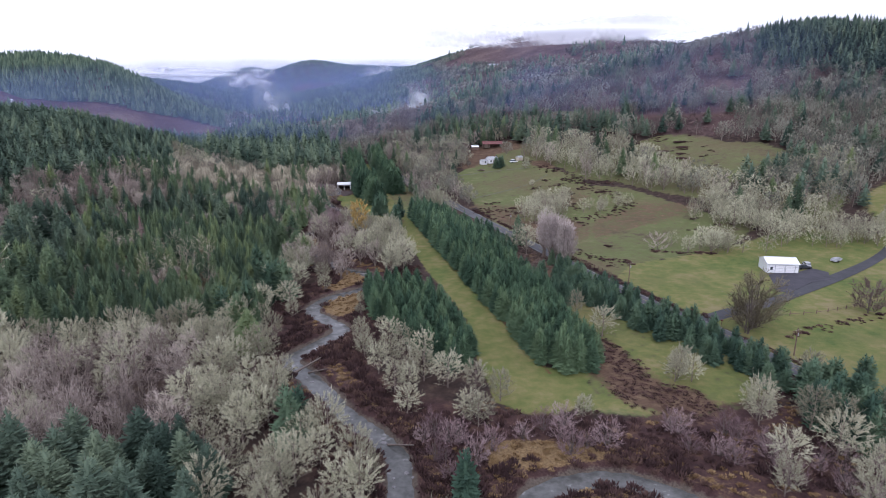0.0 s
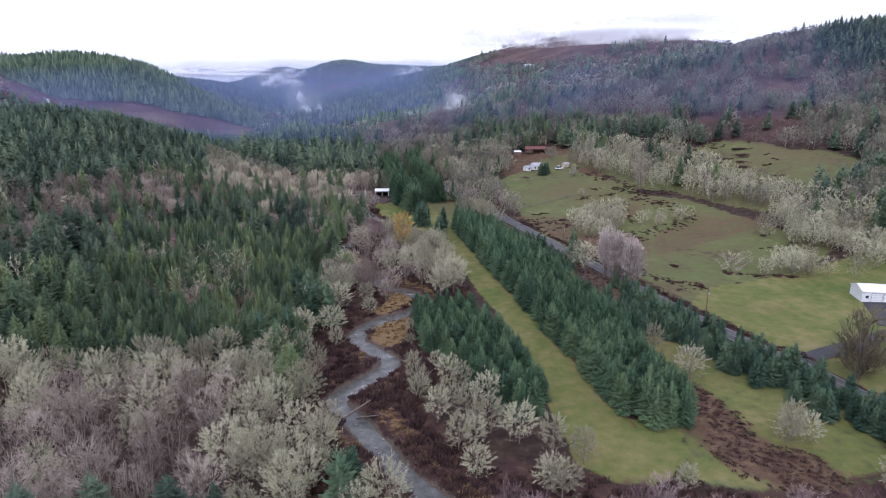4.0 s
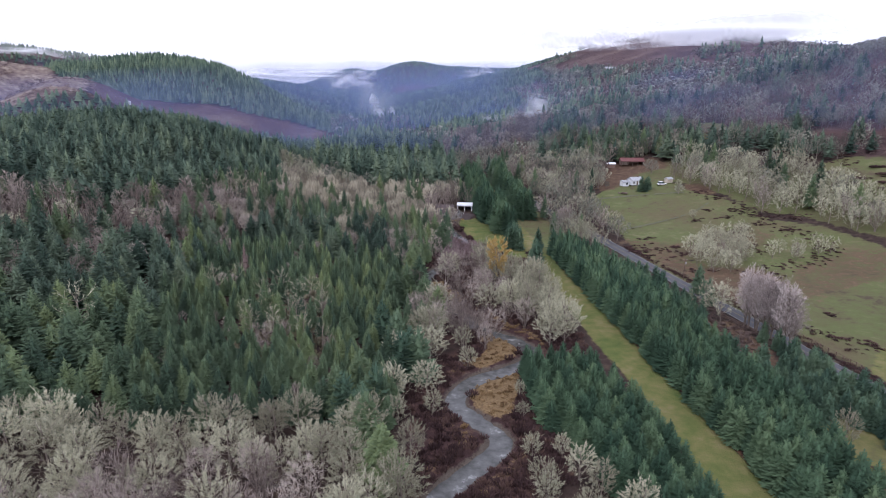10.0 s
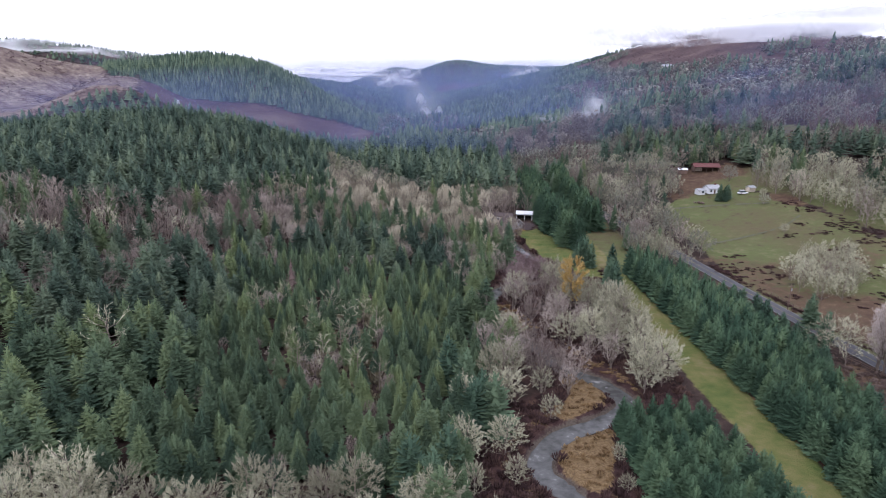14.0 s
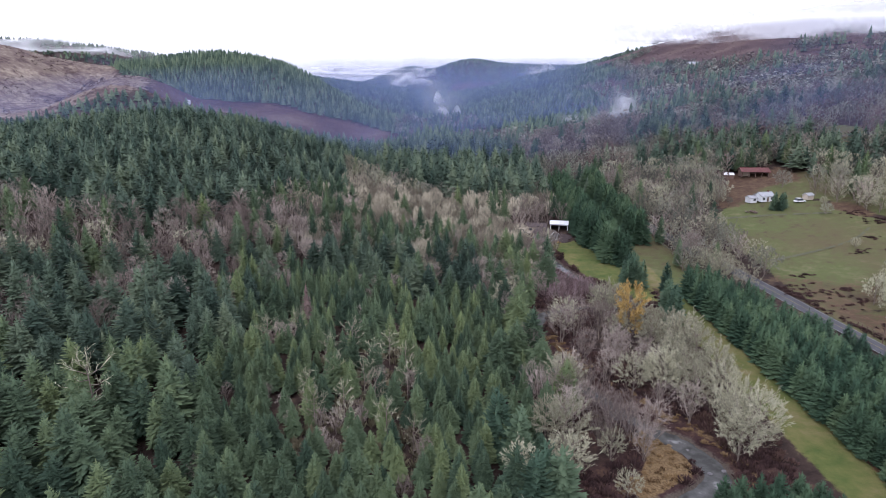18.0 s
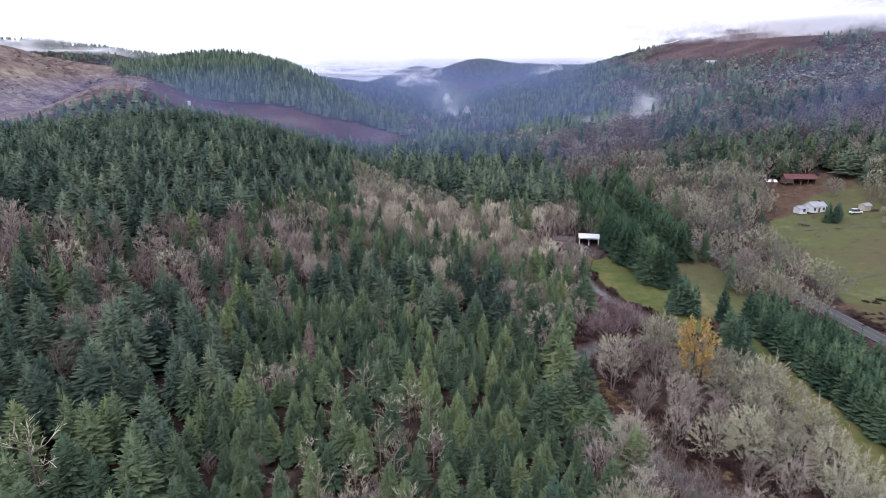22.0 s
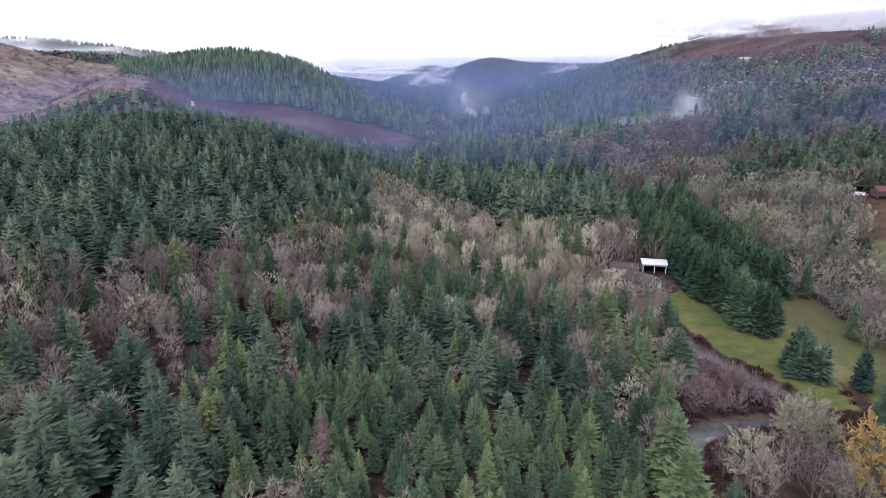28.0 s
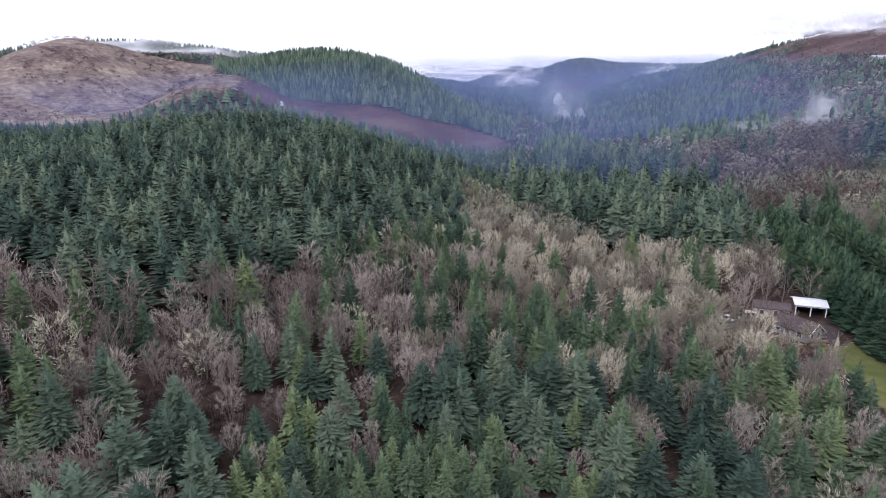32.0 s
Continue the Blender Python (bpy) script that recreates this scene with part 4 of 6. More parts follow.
planted("tall_fir_wood", [whole(*m) for m in FIR_WOOD_MODELS], x[tall], y[tall], h[tall], [M_BARK, M_DARKFIR], "tall dark bluish-green firs on the valley floor", "woodland", wide=g.uniform(1.1, 1.35, tall.sum()), seed=57)
late["alder"].append((x[kind == 1], y[kind == 1], h[kind == 1] * 0.62))

# bare grove and the firs in it
x, y = scatter(6.1, -140, 0, 40, 160, 6)
ok = inside(x, y, GROVE) & free(x, y) & seen_side(x, y) & ~inside(x, y, GROVE_FIRS)
x, y = x[ok], y[ok]
pale = (y > 134 + g.normal(0, 5, len(x))) | (x > -22) | (g.random(len(x)) < 0.12)
h = g.triangular(6.8, 10.0, 13.5, len(x))
stand(alders, x[~pale][:295], y[~pale][:295], h[~pale][:295], 22)
stand_oak_x, stand_oak_y, stand_oak_h = [x[pale]], [y[pale]], [h[pale] * 0.95]
x, y = scatter(5.0, -60, -10, 55, 100, 61)
ok = inside(x, y, GROVE_FIRS)
planted("fir_group", [whole(*m) for m in FIR], x[ok], y[ok], g.uniform(10, 15, ok.sum()), [M_BARK, M_OLD_HAZE_FIR], "group of broad dark firs among bare alders", "woodland", wide=np.full(ok.sum(), 1.25), seed=32)

# oaks on the banks
x, y = scatter(5.9, -20, 40, 60, 262, 7)
ok = (inside(x, y, BANK_OAKS) | inside(x, y, CREEK_WOOD)) & free(x, y, 4.2)
x, y = x[ok], y[ok]
grey = inside(x, y, CREEK_WOOD) & (x + 5 * np.sin(y * 0.3) < 22) & (g.random(len(x)) < 0.85)
gone = (grey & (g.random(len(x)) < 0.12)) | ((y > 240) & (x > 0) & (x < 24) & (g.random(len(x)) < 0.5))
x, y, grey = x[~gone], y[~gone], grey[~gone]
stand_oak_x.append(x[~grey]), stand_oak_y.append(y[~grey]), stand_oak_h.append(np.where(y[~grey] < 160, g.uniform(7.5, 10.5, (~grey).sum()), g.uniform(9, 13, (~grey).sum())))
late["alder"].append((x[grey], y[grey], g.uniform(7, 11.5, grey.sum())))
# single oaks: place and height
SINGLE = [(-8, 146, 8), (-10.5, 166, 9), (-10, 131, 9), (13.5, 144, 6), (20, 137, 8), (13, 131, 7), (-29, 283, 9), (-26, 285, 8), (-2, 185, 9.5), (-4, 196, 10), (-10, 183, 9), (-11, 168, 8.5), (-3, 160, 6), (6.6, 180, 6), (6.5, 190, 7), (124.7, 308, 4.5), (138, 351, 5), (-10, 157, 7), (17, 112, 9), (15, 122, 9), (13, 134, 8), (18, 103, 8), (29, 98, 8), (30, 96, 8.5), (21, 121, 9.5), (24, 116, 9), (28, 112, 10), (33, 108, 9), (20, 112, 8), (26, 126, 9), (22, 132, 8.5), (17, 124, 9.5), (37, 104, 8.5), (50, 94, 5.5), (77, 104, 7.5),
          (72, 143, 8), (72, 128, 9), (78, 105, 8), (75.5, 102.5, 7), (79, 102, 7), (80.5, 84, 9), (82, 86, 9.5), (86, 72, 10), (76, 72, 8), (92, 78, 9), (70, 66, 8), (146, 186, 10), (103, 96, 8), (98, 212, 4), (16, 166, 4.5), (19, 144, 5.5), (-4, 168, 9), (-6, 180, 9.5), (-3, 186, 8), (15, 158, 4), (88, 80, 10), (95, 70, 10), (102, 76, 9), (84, 63, 10), (100, 61, 11), (78, 58, 10), (16, 70, 8), (24, 58, 8)]
stand_oak_x.append(np.array([s[0] for s in SINGLE], float)), stand_oak_y.append(np.array([s[1] for s in SINGLE], float)), stand_oak_h.append(np.array([s[2] * (0.92 if 12 < s[0] < 39 and s[1] > 90 else 1.0) for s in SINGLE], float))
x, y, h = np.concatenate(stand_oak_x), np.concatenate(stand_oak_y), np.concatenate(stand_oak_h)
stand(oaks, x, y, h, 23)

# plantations in rows along the lawn strip
def rows_in(poly, dx, dy, seed, jit=0.35):
    q = np.array(poly)
    xs, ys = np.meshgrid(np.arange(q[:, 0].min() + 0.8, q[:, 0].max(), dx), np.arange(q[:, 1].min(), q[:, 1].max(), dy))
    gg = np.random.default_rng(seed)
    x, y = xs.ravel() + gg.normal(0, jit, xs.size), ys.ravel() + gg.normal(0, jit, xs.size)
    ok = inside(x, y, poly)
    return x[ok], y[ok]


xa, ya = rows_in(PLANT_LEFT, 3.0, 2.7, 71)
xb, yb = rows_in(PLANT_RIGHT, 3.0, 2.7, 72)
cut = np.flatnonzero((yb < 200))[: 298 - min(298, len(xa))]
mask = np.zeros(len(xb), bool)
mask[cut] = True
stand(spruces, np.r_[xa, xb[mask]][:298], np.r_[ya, yb[mask]][:298], np.r_[g.uniform(6.5, 8.8, len(xa)), g.uniform(7.5, 10.0, 298)][:298], 24)
xr, yr = np.r_[xa, xb[mask]][298:], np.r_[ya, yb[mask]][298:]
xc, yc = rows_in(FAR_ROWS_L, 3.2, 3.0, 73)
xd, yd = rows_in(FAR_ROWS_R, 3.2, 3.0, 74)
xr, yr = np.r_[xr, xb[~mask], xc, xd], np.r_[yr, yb[~mask], yc, yd]
tall_row = yr > 295
planted("tall_conifer_rows", [whole(*m) for m in SPRUCE], xr[tall_row], yr[tall_row], g.uniform(11, 15.5, tall_row.sum()), [M_BARK, M_SPRUCE], "two rows of tall blue-green conifers at the end of the lawn", "woodland", seed=63)
xr, yr = xr[~tall_row], yr[~tall_row]
planted("conifer_rows", [whole(*m) for m in SPRUCE_MID], xr, yr, g.uniform(8.5, 11.0, len(xr)), [M_BARK, M_SPRUCE], "rows of planted blue-green conifers beside the lawn strip", "woodland", seed=33)
x1, y1 = scatter(2.9, 60, 118, 60, 252, 75)
ok = (inside(x1, y1, PINE_CLUMP) | inside(x1, y1, ROAD_FIRS) | inside(x1, y1, CORNER_FIRS)) & ~inside(x1, y1, BARE_CORNER) & (off_line(x1, y1, ROAD_LINE) > 3.8)
extra = np.array([(36, 283), (38.5, 284.5), (37.5, 287), (40, 281), (39.5, 287.5), (41, 260), (42.5, 264), (41.5, 256), (40, 252), (47, 278), (86, 226), (84, 216), (119, 354.5), (121.5, 353.5), (120.5, 357), (123.5, 355.5), (-7, 178), (-9, 174.5), (-5, 175), (91.5, 350), (-17, 155), (-20, 158), (-14.5, 160), (-13, 192), (-10, 188), (-2, 101), (-4, 98), (22, 76)], float)
stand(pines, np.r_[x1[ok], extra[:, 0]], np.r_[y1[ok], extra[:, 1]], np.r_[np.where(inside(x1[ok], y1[ok], CORNER_FIRS), g.uniform(7, 10, ok.sum()), g.uniform(4.2, 7.4, ok.sum())), np.where(extra[:, 1] > 350, 7.5, g.uniform(8.5, 11.0, len(extra))) * np.where(extra[:, 0] < 0, 1.25, 1)], 25)

# woods beyond, joined by kind
def fill(poly, spacing, seed, mix, lo, hi, gap=3.4):
    """mix: shares of fir, alder, oak and beige oak."""
    q = np.array(poly)
    x, y = scatter(spacing, q[:, 0].min(), q[:, 0].max(), q[:, 1].min(), q[:, 1].max(), seed)
    ok = inside(x, y, poly) & free(x, y, gap) & seen_side(x, y)
    x, y = x[ok], y[ok]
    gg = np.random.default_rng(seed + 500)
    k = gg.choice(4, len(x), p=mix)
    h = gg.uniform(lo, hi, len(x))
    for i, name in enumerate(("fir", "alder", "oak", "beige")):
        s = k == i
        late[name].append((x[s], y[s], h[s] * (1 if i == 0 else 0.72)))


fill([(-13, 294), (-8, 255), (3, 262), (7, 272), (11, 290), (17, 300), (15, 322), (8, 300)], 4.8, 106, (0.42, 0.28, 0.20, 0.10), 9, 14, 4)
late["alder"].append((np.array([8.3, 8.5, 8.9, 12.9, 13.2, 5.0, 12.0, 8.8]), np.array([217.5, 209.6, 201.3, 204.6, 219.4, 204.6, 196.8, 226.3]), np.full(8, 8.0)))
late["alder"].append((np.array([13.0, 11, 14, 9, 15, 8, 12]), np.array([300.0, 306, 312, 296, 318, 303, 291]), np.array([9.0, 10, 9, 10, 9, 11, 8])))
late["oak"].append((np.array([66.0, 69, 72, 70, 66, 63, 68]), np.array([284.0, 281, 277, 288, 291, 297, 295]), np.full(7, 9.5)))
fill(ALDER_BAND, 5.0, 101, (0.24, 0.60, 0.09, 0.07), 11, 16)
fill(MIXED, 5.0, 102, (0.56, 0.10, 0.20, 0.14), 11, 15)
fill(PALE_WOOD, 5.5, 103, (0.07, 0.03, 0.35, 0.55), 11, 15.5)
fill(ROADSIDE_OAKS, 4.7, 104, (0.03, 0.2, 0.37, 0.4), 11, 17)
fill(HOUSE_WOOD, 4.4, 107, (0.08, 0.3, 0.2, 0.42), 10, 15)
hedges = OPEN[:]
OPEN[:] = [p for p in OPEN if p is not HOME_FIELD and p is not BROWN_FIELD]
fill(HEDGE_A, 4.6, 105, (0.0, 0.1, 0.9, 0.0), 10, 14)
fill(HEDGE_B, 4.4, 108, (0.0, 0.1, 0.9, 0.0), 8, 11)
fill(BELT_WOOD, 5.8, 109, (0.03, 0.07, 0.75, 0.15), 12, 18)
fill(EAST_OAKS, 6.4, 113, (0.10, 0.10, 0.70, 0.10), 11, 16)
OPEN[:] = hedges
fill([(84, 360), (108, 372), (113, 402), (95, 412), (82, 386)], 4.4, 111, (0.03, 0.2, 0.35, 0.42), 10, 14)
fill([(108, 410), (154, 406), (166, 398), (175, 425), (108, 436)], 5.0, 112, (0.2, 0.1, 0.3, 0.4), 11, 16)
fill(HOUSE_FRONT, 4.2, 110, (0.0, 0.40, 0.15, 0.45), 9, 13)
late["alder"].append((np.array([13.0, 19, 24, 30, 34, 10, 16, 13]), np.array([361.0, 362, 364, 362, 360, 357, 338, 345]), np.array([10.0, 11, 10, 11, 9, 9, 8, 8])))
cream_oaks = tree_kind("cream_oak", OAK, M_PALEBARK, M_BEIGE, "leafless oak crusted with cream lichen in the wood by the house", "tree", "cream lichen oaks")
cream_done = False
for line, seed, wide in ((BELT, 1, 7), (BELT_LOW, 2, 5)):
    gg = np.random.default_rng(200 + seed)
    p = np.repeat(line, 5 if seed == 1 else 4, axis=0) + gg.normal(0, wide, (len(line) * (5 if seed == 1 else 4), 2))
    late["oak"].append((p[:, 0], p[:, 1], gg.uniform(6.5, 9.5, len(p))))
COTTONWOOD = [furred(bare_tree(s, 22, 7, 6, 0.15, 0.16, blade=0.0050, length=0.10, lift=0.85, rough=0.3), s, 46, 16, 0.15, 0.16, 0.075, 0.0056) for s in (161, 162, 163)]
cottonwoods = tree_kind("cottonwood", COTTONWOOD, M_PALEBARK, M_COTTON, "tall slender leafless cottonwood in a row beside the road", "tree", "cottonwoods by the road")
cy = np.linspace(201, 183, 12)
stand(cottonwoods, 86.0 + (201 - cy) * 0.11 + 0.7 * np.cos(np.arange(12) * 2.2), cy, 15.0 + 2.6 * np.abs(np.sin(np.arange(12) * 1.7)), 71)
late["oak"].append((np.array([81.0, 79, 83.5, 185, 176, 178]), np.array([203.0, 208, 209, 236, 219, 223]), np.array([12.0, 11, 10, 9, 9, 8])))
for name, models, mats, label in (
        ("fir", FIR_WOOD_MODELS, [M_BARK, M_FIR], "scattered dark green firs among leafless trees"),
        ("alder", ALDER_MID, [M_PALEBARK, M_ALDER], "leafless pinkish grey alder wood"),
        ("oak", OAK_MID, [M_PALEBARK, M_LICHEN], "belt of leafless oaks furred with pale lichen"),
        ("beige", OAK_MID, [M_PALEBARK, M_GREYOAK], "grey lichen-covered wood beside the road and the house")):
    x, y, h = (np.concatenate([row[i] for row in late[name]]) for i in range(3))
    if models is OAK_MID:
        by_house = np.flatnonzero((y > 288) & (y < 400) & (x > -76) & (x < 42))
        by_house = by_house[np.argsort(y[by_house])][:145]
        stand(cream_oaks if not cream_done else [copy_thing(m, Matrix()) for m in cream_oaks], x[by_house], y[by_house], h[by_house], 65, wide=np.full(len(by_house), 0.86))
        cream_done = True
        far = np.ones(len(x), bool)
        far[by_house] = False
        x, y, h = x[far], y[far], h[far]
    close = (y < 318) & (x > -120) & (x < 70)
    if models is not FIR_WOOD_MODELS:
        fine_models = ALDER if models is ALDER_MID else OAK_MID
        planted(name + "_thicket", [whole(*m) for m in fine_models], x[close], y[close], h[close], mats, label + " near the creek", "woodland", seed=len(name) * 9)
        x, y, h = x[~close], y[~close], h[~close]
    planted(name + "_woodland", [whole(*m) for m in models], x, y, h, mats, label, "woodland", seed=len(name) * 7)

# the wood goes on behind the start of the flight
x, y = scatter(8.5, -160, 100, -70, 44, 20)
ok = (off_line(x, y, CREEK_LINE) > 6) & (x < 92)
planted("rear_wood", [crown_only(*m[1]) for m in BARE_FAR], x[ok], y[ok], g.uniform(8, 12, ok.sum()), [M_ALDER], "leafless grey alder wood on the valley floor", "woodland", seed=58)

# hill woods
x, y = scatter(5.9, -420, -60, 262, 680, 8)
hill = [(-420, 312), (-240, 310), (-151, 293), (-118, 288), (-109, 308), (-98, 323), (-85, 365), (-66, 372), (-78, 445), (-60, 431), (-62, 480), (-70, 640), (-120, 630), (-160, 600), (-221, 580), (-300, 540), (-420, 515)]
ok = inside(x, y, hill) & free(x, y) & seen_side(x, y)
planted("fir_hill", [crown_only(*m[1]) for m in FIR_LOW], x[ok], y[ok], g.triangular(9.0, 12.0, 15.5, ok.sum()), [M_OLD_HAZE_FIR], "hill covered in tall dark firs", "woodland", wide=g.uniform(1.2, 1.5, ok.sum()), seed=35)
x, y = scatter(6.8, -200, 560, 380, 900, 9)
other = ~inside(x, y, hill) & ~inside(x, y, PALE_WOOD) & ~inside(x, y, ROADSIDE_OAKS) & ~inside(x, y, FAR_ROWS_L) & ~inside(x, y, FAR_ROWS_R) & (y > 395 - 0.25 * np.maximum(0, x - 60))
ok = other & free(x, y) & seen_side(x, y) & (x > -70)
x, y = x[ok], y[ok]
blotch = np.array([noise.noise((a * 0.014, b * 0.014, 0)) for a, b in zip(x, y)]) + 0.6 * np.array([noise.noise((a * 0.05, b * 0.05, 6)) for a, b in zip(x, y)])
top = inside(x, y, BROWN_TOP)
brushy = inside(x, y, BROWN_HILL) | top
r = g.random(len(x)) * 0.8 + blotch * 0.65
f = r > 0.38 + 0.32 * smooth(70, 220, x)
keep = ~brushy | (np.array([noise.noise((a * 0.03, b * 0.03, 8)) for a, b in zip(x, y)]) > np.where(top, 0.14, -0.3))
slope_open = inside(x, y, OPEN_SLOPE) & (np.array([noise.noise((a * 0.06, b * 0.06, 21)) for a, b in zip(x, y)]) < 0.22)
keep &= ~slope_open
f |= inside(x, y, FIR_BLOCK) | ((inside(x, y, FIR_BANDS[0]) | inside(x, y, FIR_BANDS[1])) & (g.random(len(x)) < 0.82))
lilac = inside(x + 26 * blotch, y + 34 * blotch[::-1], LILAC_WOOD)
f &= ~lilac | (g.random(len(x)) < 0.12)
keep &= ~inside(x, y, RED_PATCHES[0]) | (g.random(len(x)) < 0.12)
f &= keep
h = np.where(f, g.uniform(11, 18, len(x)) + 4 * inside(x, y, FIR_BANDS[1]), g.uniform(11, 16, len(x)))
n1, n2 = f & (y < 580), f & (y >= 580)
planted("hillside_firs", [crown_only(*m[1]) for m in FIR_LOW], x[n1], y[n1], h[n1], [M_OLD_HAZE_FIR], "firs in clumps over the hillside", "woodland", wide=np.full(n1.sum(), 1.2), seed=36)
planted("upper_hillside_firs", [crown_only(*m) for m in FIR_FAR], x[n2], y[n2], h[n2], [M_OLD_HAZE_FIR], "distant firs over the upper hillside", "woodland", wide=np.full(n2.sum(), 1.2), seed=53)
b = ~f & keep & (g.random(len(x)) < 0.14 + 0.2 * smooth(420, 560, y))
b &= ~lilac
o = ~f & keep & ~b & ~lilac
v = lilac & ~f & keep
planted("lilac_wood", [crown_only(*m[1]) for m in BARE_FAR], x[v], y[v], h[v] * 0.78, [M_LILAC], "leafless lilac-brown wood on the lower hillside", "woodland", wide=np.full(v.sum(), 0.9), seed=68)
o1, o2 = o & (y < 580), o & (y >= 580)
o0, o1 = o1 & (y < 530), o1 & (y >= 530)
planted("lower_hillside_oaks", [whole(*m) for m in OAK_LITE], x[o0], y[o0], h[o0] * 0.82, [M_PALEBARK, M_GREYOAK], "leafless lichen-grey oaks on the lower hillside", "woodland", seed=64)
planted("hillside_oaks", [crown_only(*m[1]) for m in BARE_FAR], x[o1], y[o1], h[o1] * 0.82, [M_GREYOAK], "leafless lichen-grey oaks over the hillside", "woodland", seed=37)
o3 = o2 & (blotch + 0.5 * g.random(len(x)) > 0.2)
o2 &= ~o3
planted("upper_hillside_oaks", [crown_only(*m[1]) for m in BARE_SPECK], x[o2], y[o2], h[o2] * 0.82, [M_GREYOAK], "distant leafless oaks over the upper hillside", "woodland", seed=54)
planted("upper_hillside_alders", [crown_only(*m[1]) for m in BARE_SPECK], x[o3], y[o3], h[o3] * 0.8, [M_LILAC], "distant lilac-brown leafless trees over the upper hillside", "woodland", seed=69)
planted("hillside_alders", [crown_only(*m[1]) for m in BARE_FAR], x[b], y[b], h[b] * 0.72, [M_RUST], "leafless pinkish grey trees over the hillside", "woodland", seed=38)
# slope between the belt and the upper wood on the east side
x, y = scatter(5.4, 150, 620, 150, 420, 10)
up = (x > 205) & (0.16 * (x - 100) + 0.12 * (y - 300) > 9) & (y < 395 - 0.25 * np.maximum(0, x - 60) + 60)
ok = up & free(x, y) & seen_side(x, y) & ~(inside(x, y, OPEN_SLOPE) & (np.array([noise.noise((a * 0.06, b * 0.06, 21)) for a, b in zip(x, y)]) < 0.22))
x, y = x[ok], y[ok]
r = g.random(len(x)) * np.where(inside(x, y, FIR_BLOCK), 0.25, 1.0)
planted("eastern_firs", [crown_only(*m[1]) for m in FIR_LOW], x[r < 0.20], y[r < 0.20], g.uniform(10, 16, (r < 0.20).sum()), [M_OLD_HAZE_FIR], "dark firs on the eastern slope", "woodland", wide=np.full((r < 0.20).sum(), 1.2), seed=39)
planted("eastern_oaks", [whole(*m) for m in OAK_LITE], x[r >= 0.20], y[r >= 0.20], g.uniform(8, 12.5, (r >= 0.20).sum()), [M_PALEBARK, M_GREYOAK], "lichen-grey oaks on the eastern slope", "woodland", seed=40)

# far woods
x, y = scatter(7.6, -1150, 1300, 600, 1750, 12)
ok = free(x, y) & seen_side(x, y) & ~((y < 900) & (x > -70) & (x < 560)) & ~(inside(x, y, hill))
ok &= (x > -np.where(y > 1000, 0.88, 0.62) * y - 60) & (x < 0.62 * y + 120)
ok &= (y < 1150) | (g.random(len(x)) < 0.6)
x, y = x[ok], y[ok]
mixed = (x > 120) & (y < 1300) & (np.array([noise.noise((a * 0.012, b * 0.012, 14)) + 0.7 * noise.noise((a * 0.05, b * 0.05, 15)) for a, b in zip(x, y)]) > -0.12)
brown = inside(x, y, BROWN_TOP) & (np.array([noise.noise((a * 0.006, b * 0.006, 4)) for a, b in zip(x, y)]) > -0.25)
flank = inside(x, y, FIR_FLANK) | inside(x, y, FIR_BANDS[0])
open_patch = (inside(x, y, RED_PATCHES[0]) | inside(x, y, RED_PATCHES[1])) & (g.random(len(x)) < 0.9)
mixed &= ~flank & ~open_patch
brown &= ~open_patch
green = ~brown & ~mixed & ~open_patch
planted("far_firs", [crown_only(*m) for m in FIR_FAR], x[green], y[green], g.uniform(6, 10, green.sum()), [M_OLD_HAZE_FIR], "distant fir forest on the hills", "woodland", wide=np.full(green.sum(), 1.9), seed=41)
soft = mixed & ~brown
planted("far_oaks", [crown_only(*m[1]) for m in BARE_SPECK], x[soft], y[soft], g.uniform(8, 12, soft.sum()), [M_GREYOAK], "distant leafless oaks between the fir stands", "woodland", seed=56)
rx, ry = scatter(4.4, -430, -40, 735, 930, 67)
rk = free(rx, ry) & ~inside(rx, ry, CLEARING)
planted("ridge_firs", [crown_only(*m) for m in FIR_FAR], rx[rk], ry[rk], g.uniform(7, 11.5, rk.sum()), [M_DARKFIR], "dense dark fir forest on the ridge above the clearing", "woodland", wide=np.full(rk.sum(), 1.35), seed=67)
thin = np.flatnonzero(brown)[::9]
planted("far_bare_trees", [crown_only(*m[1]) for m in BARE_SPECK], x[thin], y[thin], g.uniform(2.5, 4.5, len(thin)), [M_RUST], "distant leafless trees on the brown hill", "woodland", seed=42)
x, y = scatter(25, -1500, 1700, 1750, 4300, 13)
ok = (x > -0.5 * y) & (x < 0.5 * y + 100) & ~inside(x, y, MOUNTAIN_CUT)
planted("distant_forest", [crown_only(*m) for m in FIR_SPECK], x[ok], y[ok], g.uniform(9, 14, ok.sum()), [M_DARKFIR], "remote forested ridges", "woodland", wide=np.full(ok.sum(), 3.6), seed=43)

x, y = 418 + 16 * g.normal(0, 1, 16), 1395 + 45 * g.normal(0, 1, 16)
planted("shoulder_firs", [crown_only(*m[1]) for m in FIR_LOW], x, y, g.uniform(16, 25, 16), [M_DARKFIR], "row of tall old firs on the shoulder of the brown hill", "woodland", wide=np.full(16, 0.9), seed=66)

# scrub on the bald hill
x, y = scatter(8, -620, -270, 540, 900, 19)
ok = inside(x, y, BALD) & (np.array([noise.noise((a * 0.02, b * 0.02, 11)) for a, b in zip(x, y)]) > 0.0) & (x > -0.75 * y - 40)
planted("bald_hill_scrub", [crown_only(*m[1]) for m in BARE_SPECK], x[ok], y[ok], g.uniform(1.5, 3.6, ok.sum()), [M_BRUSH], "brown scrub dotted over the bald hill", "scrub", wide=np.full(ok.sum(), 1.6), seed=55)

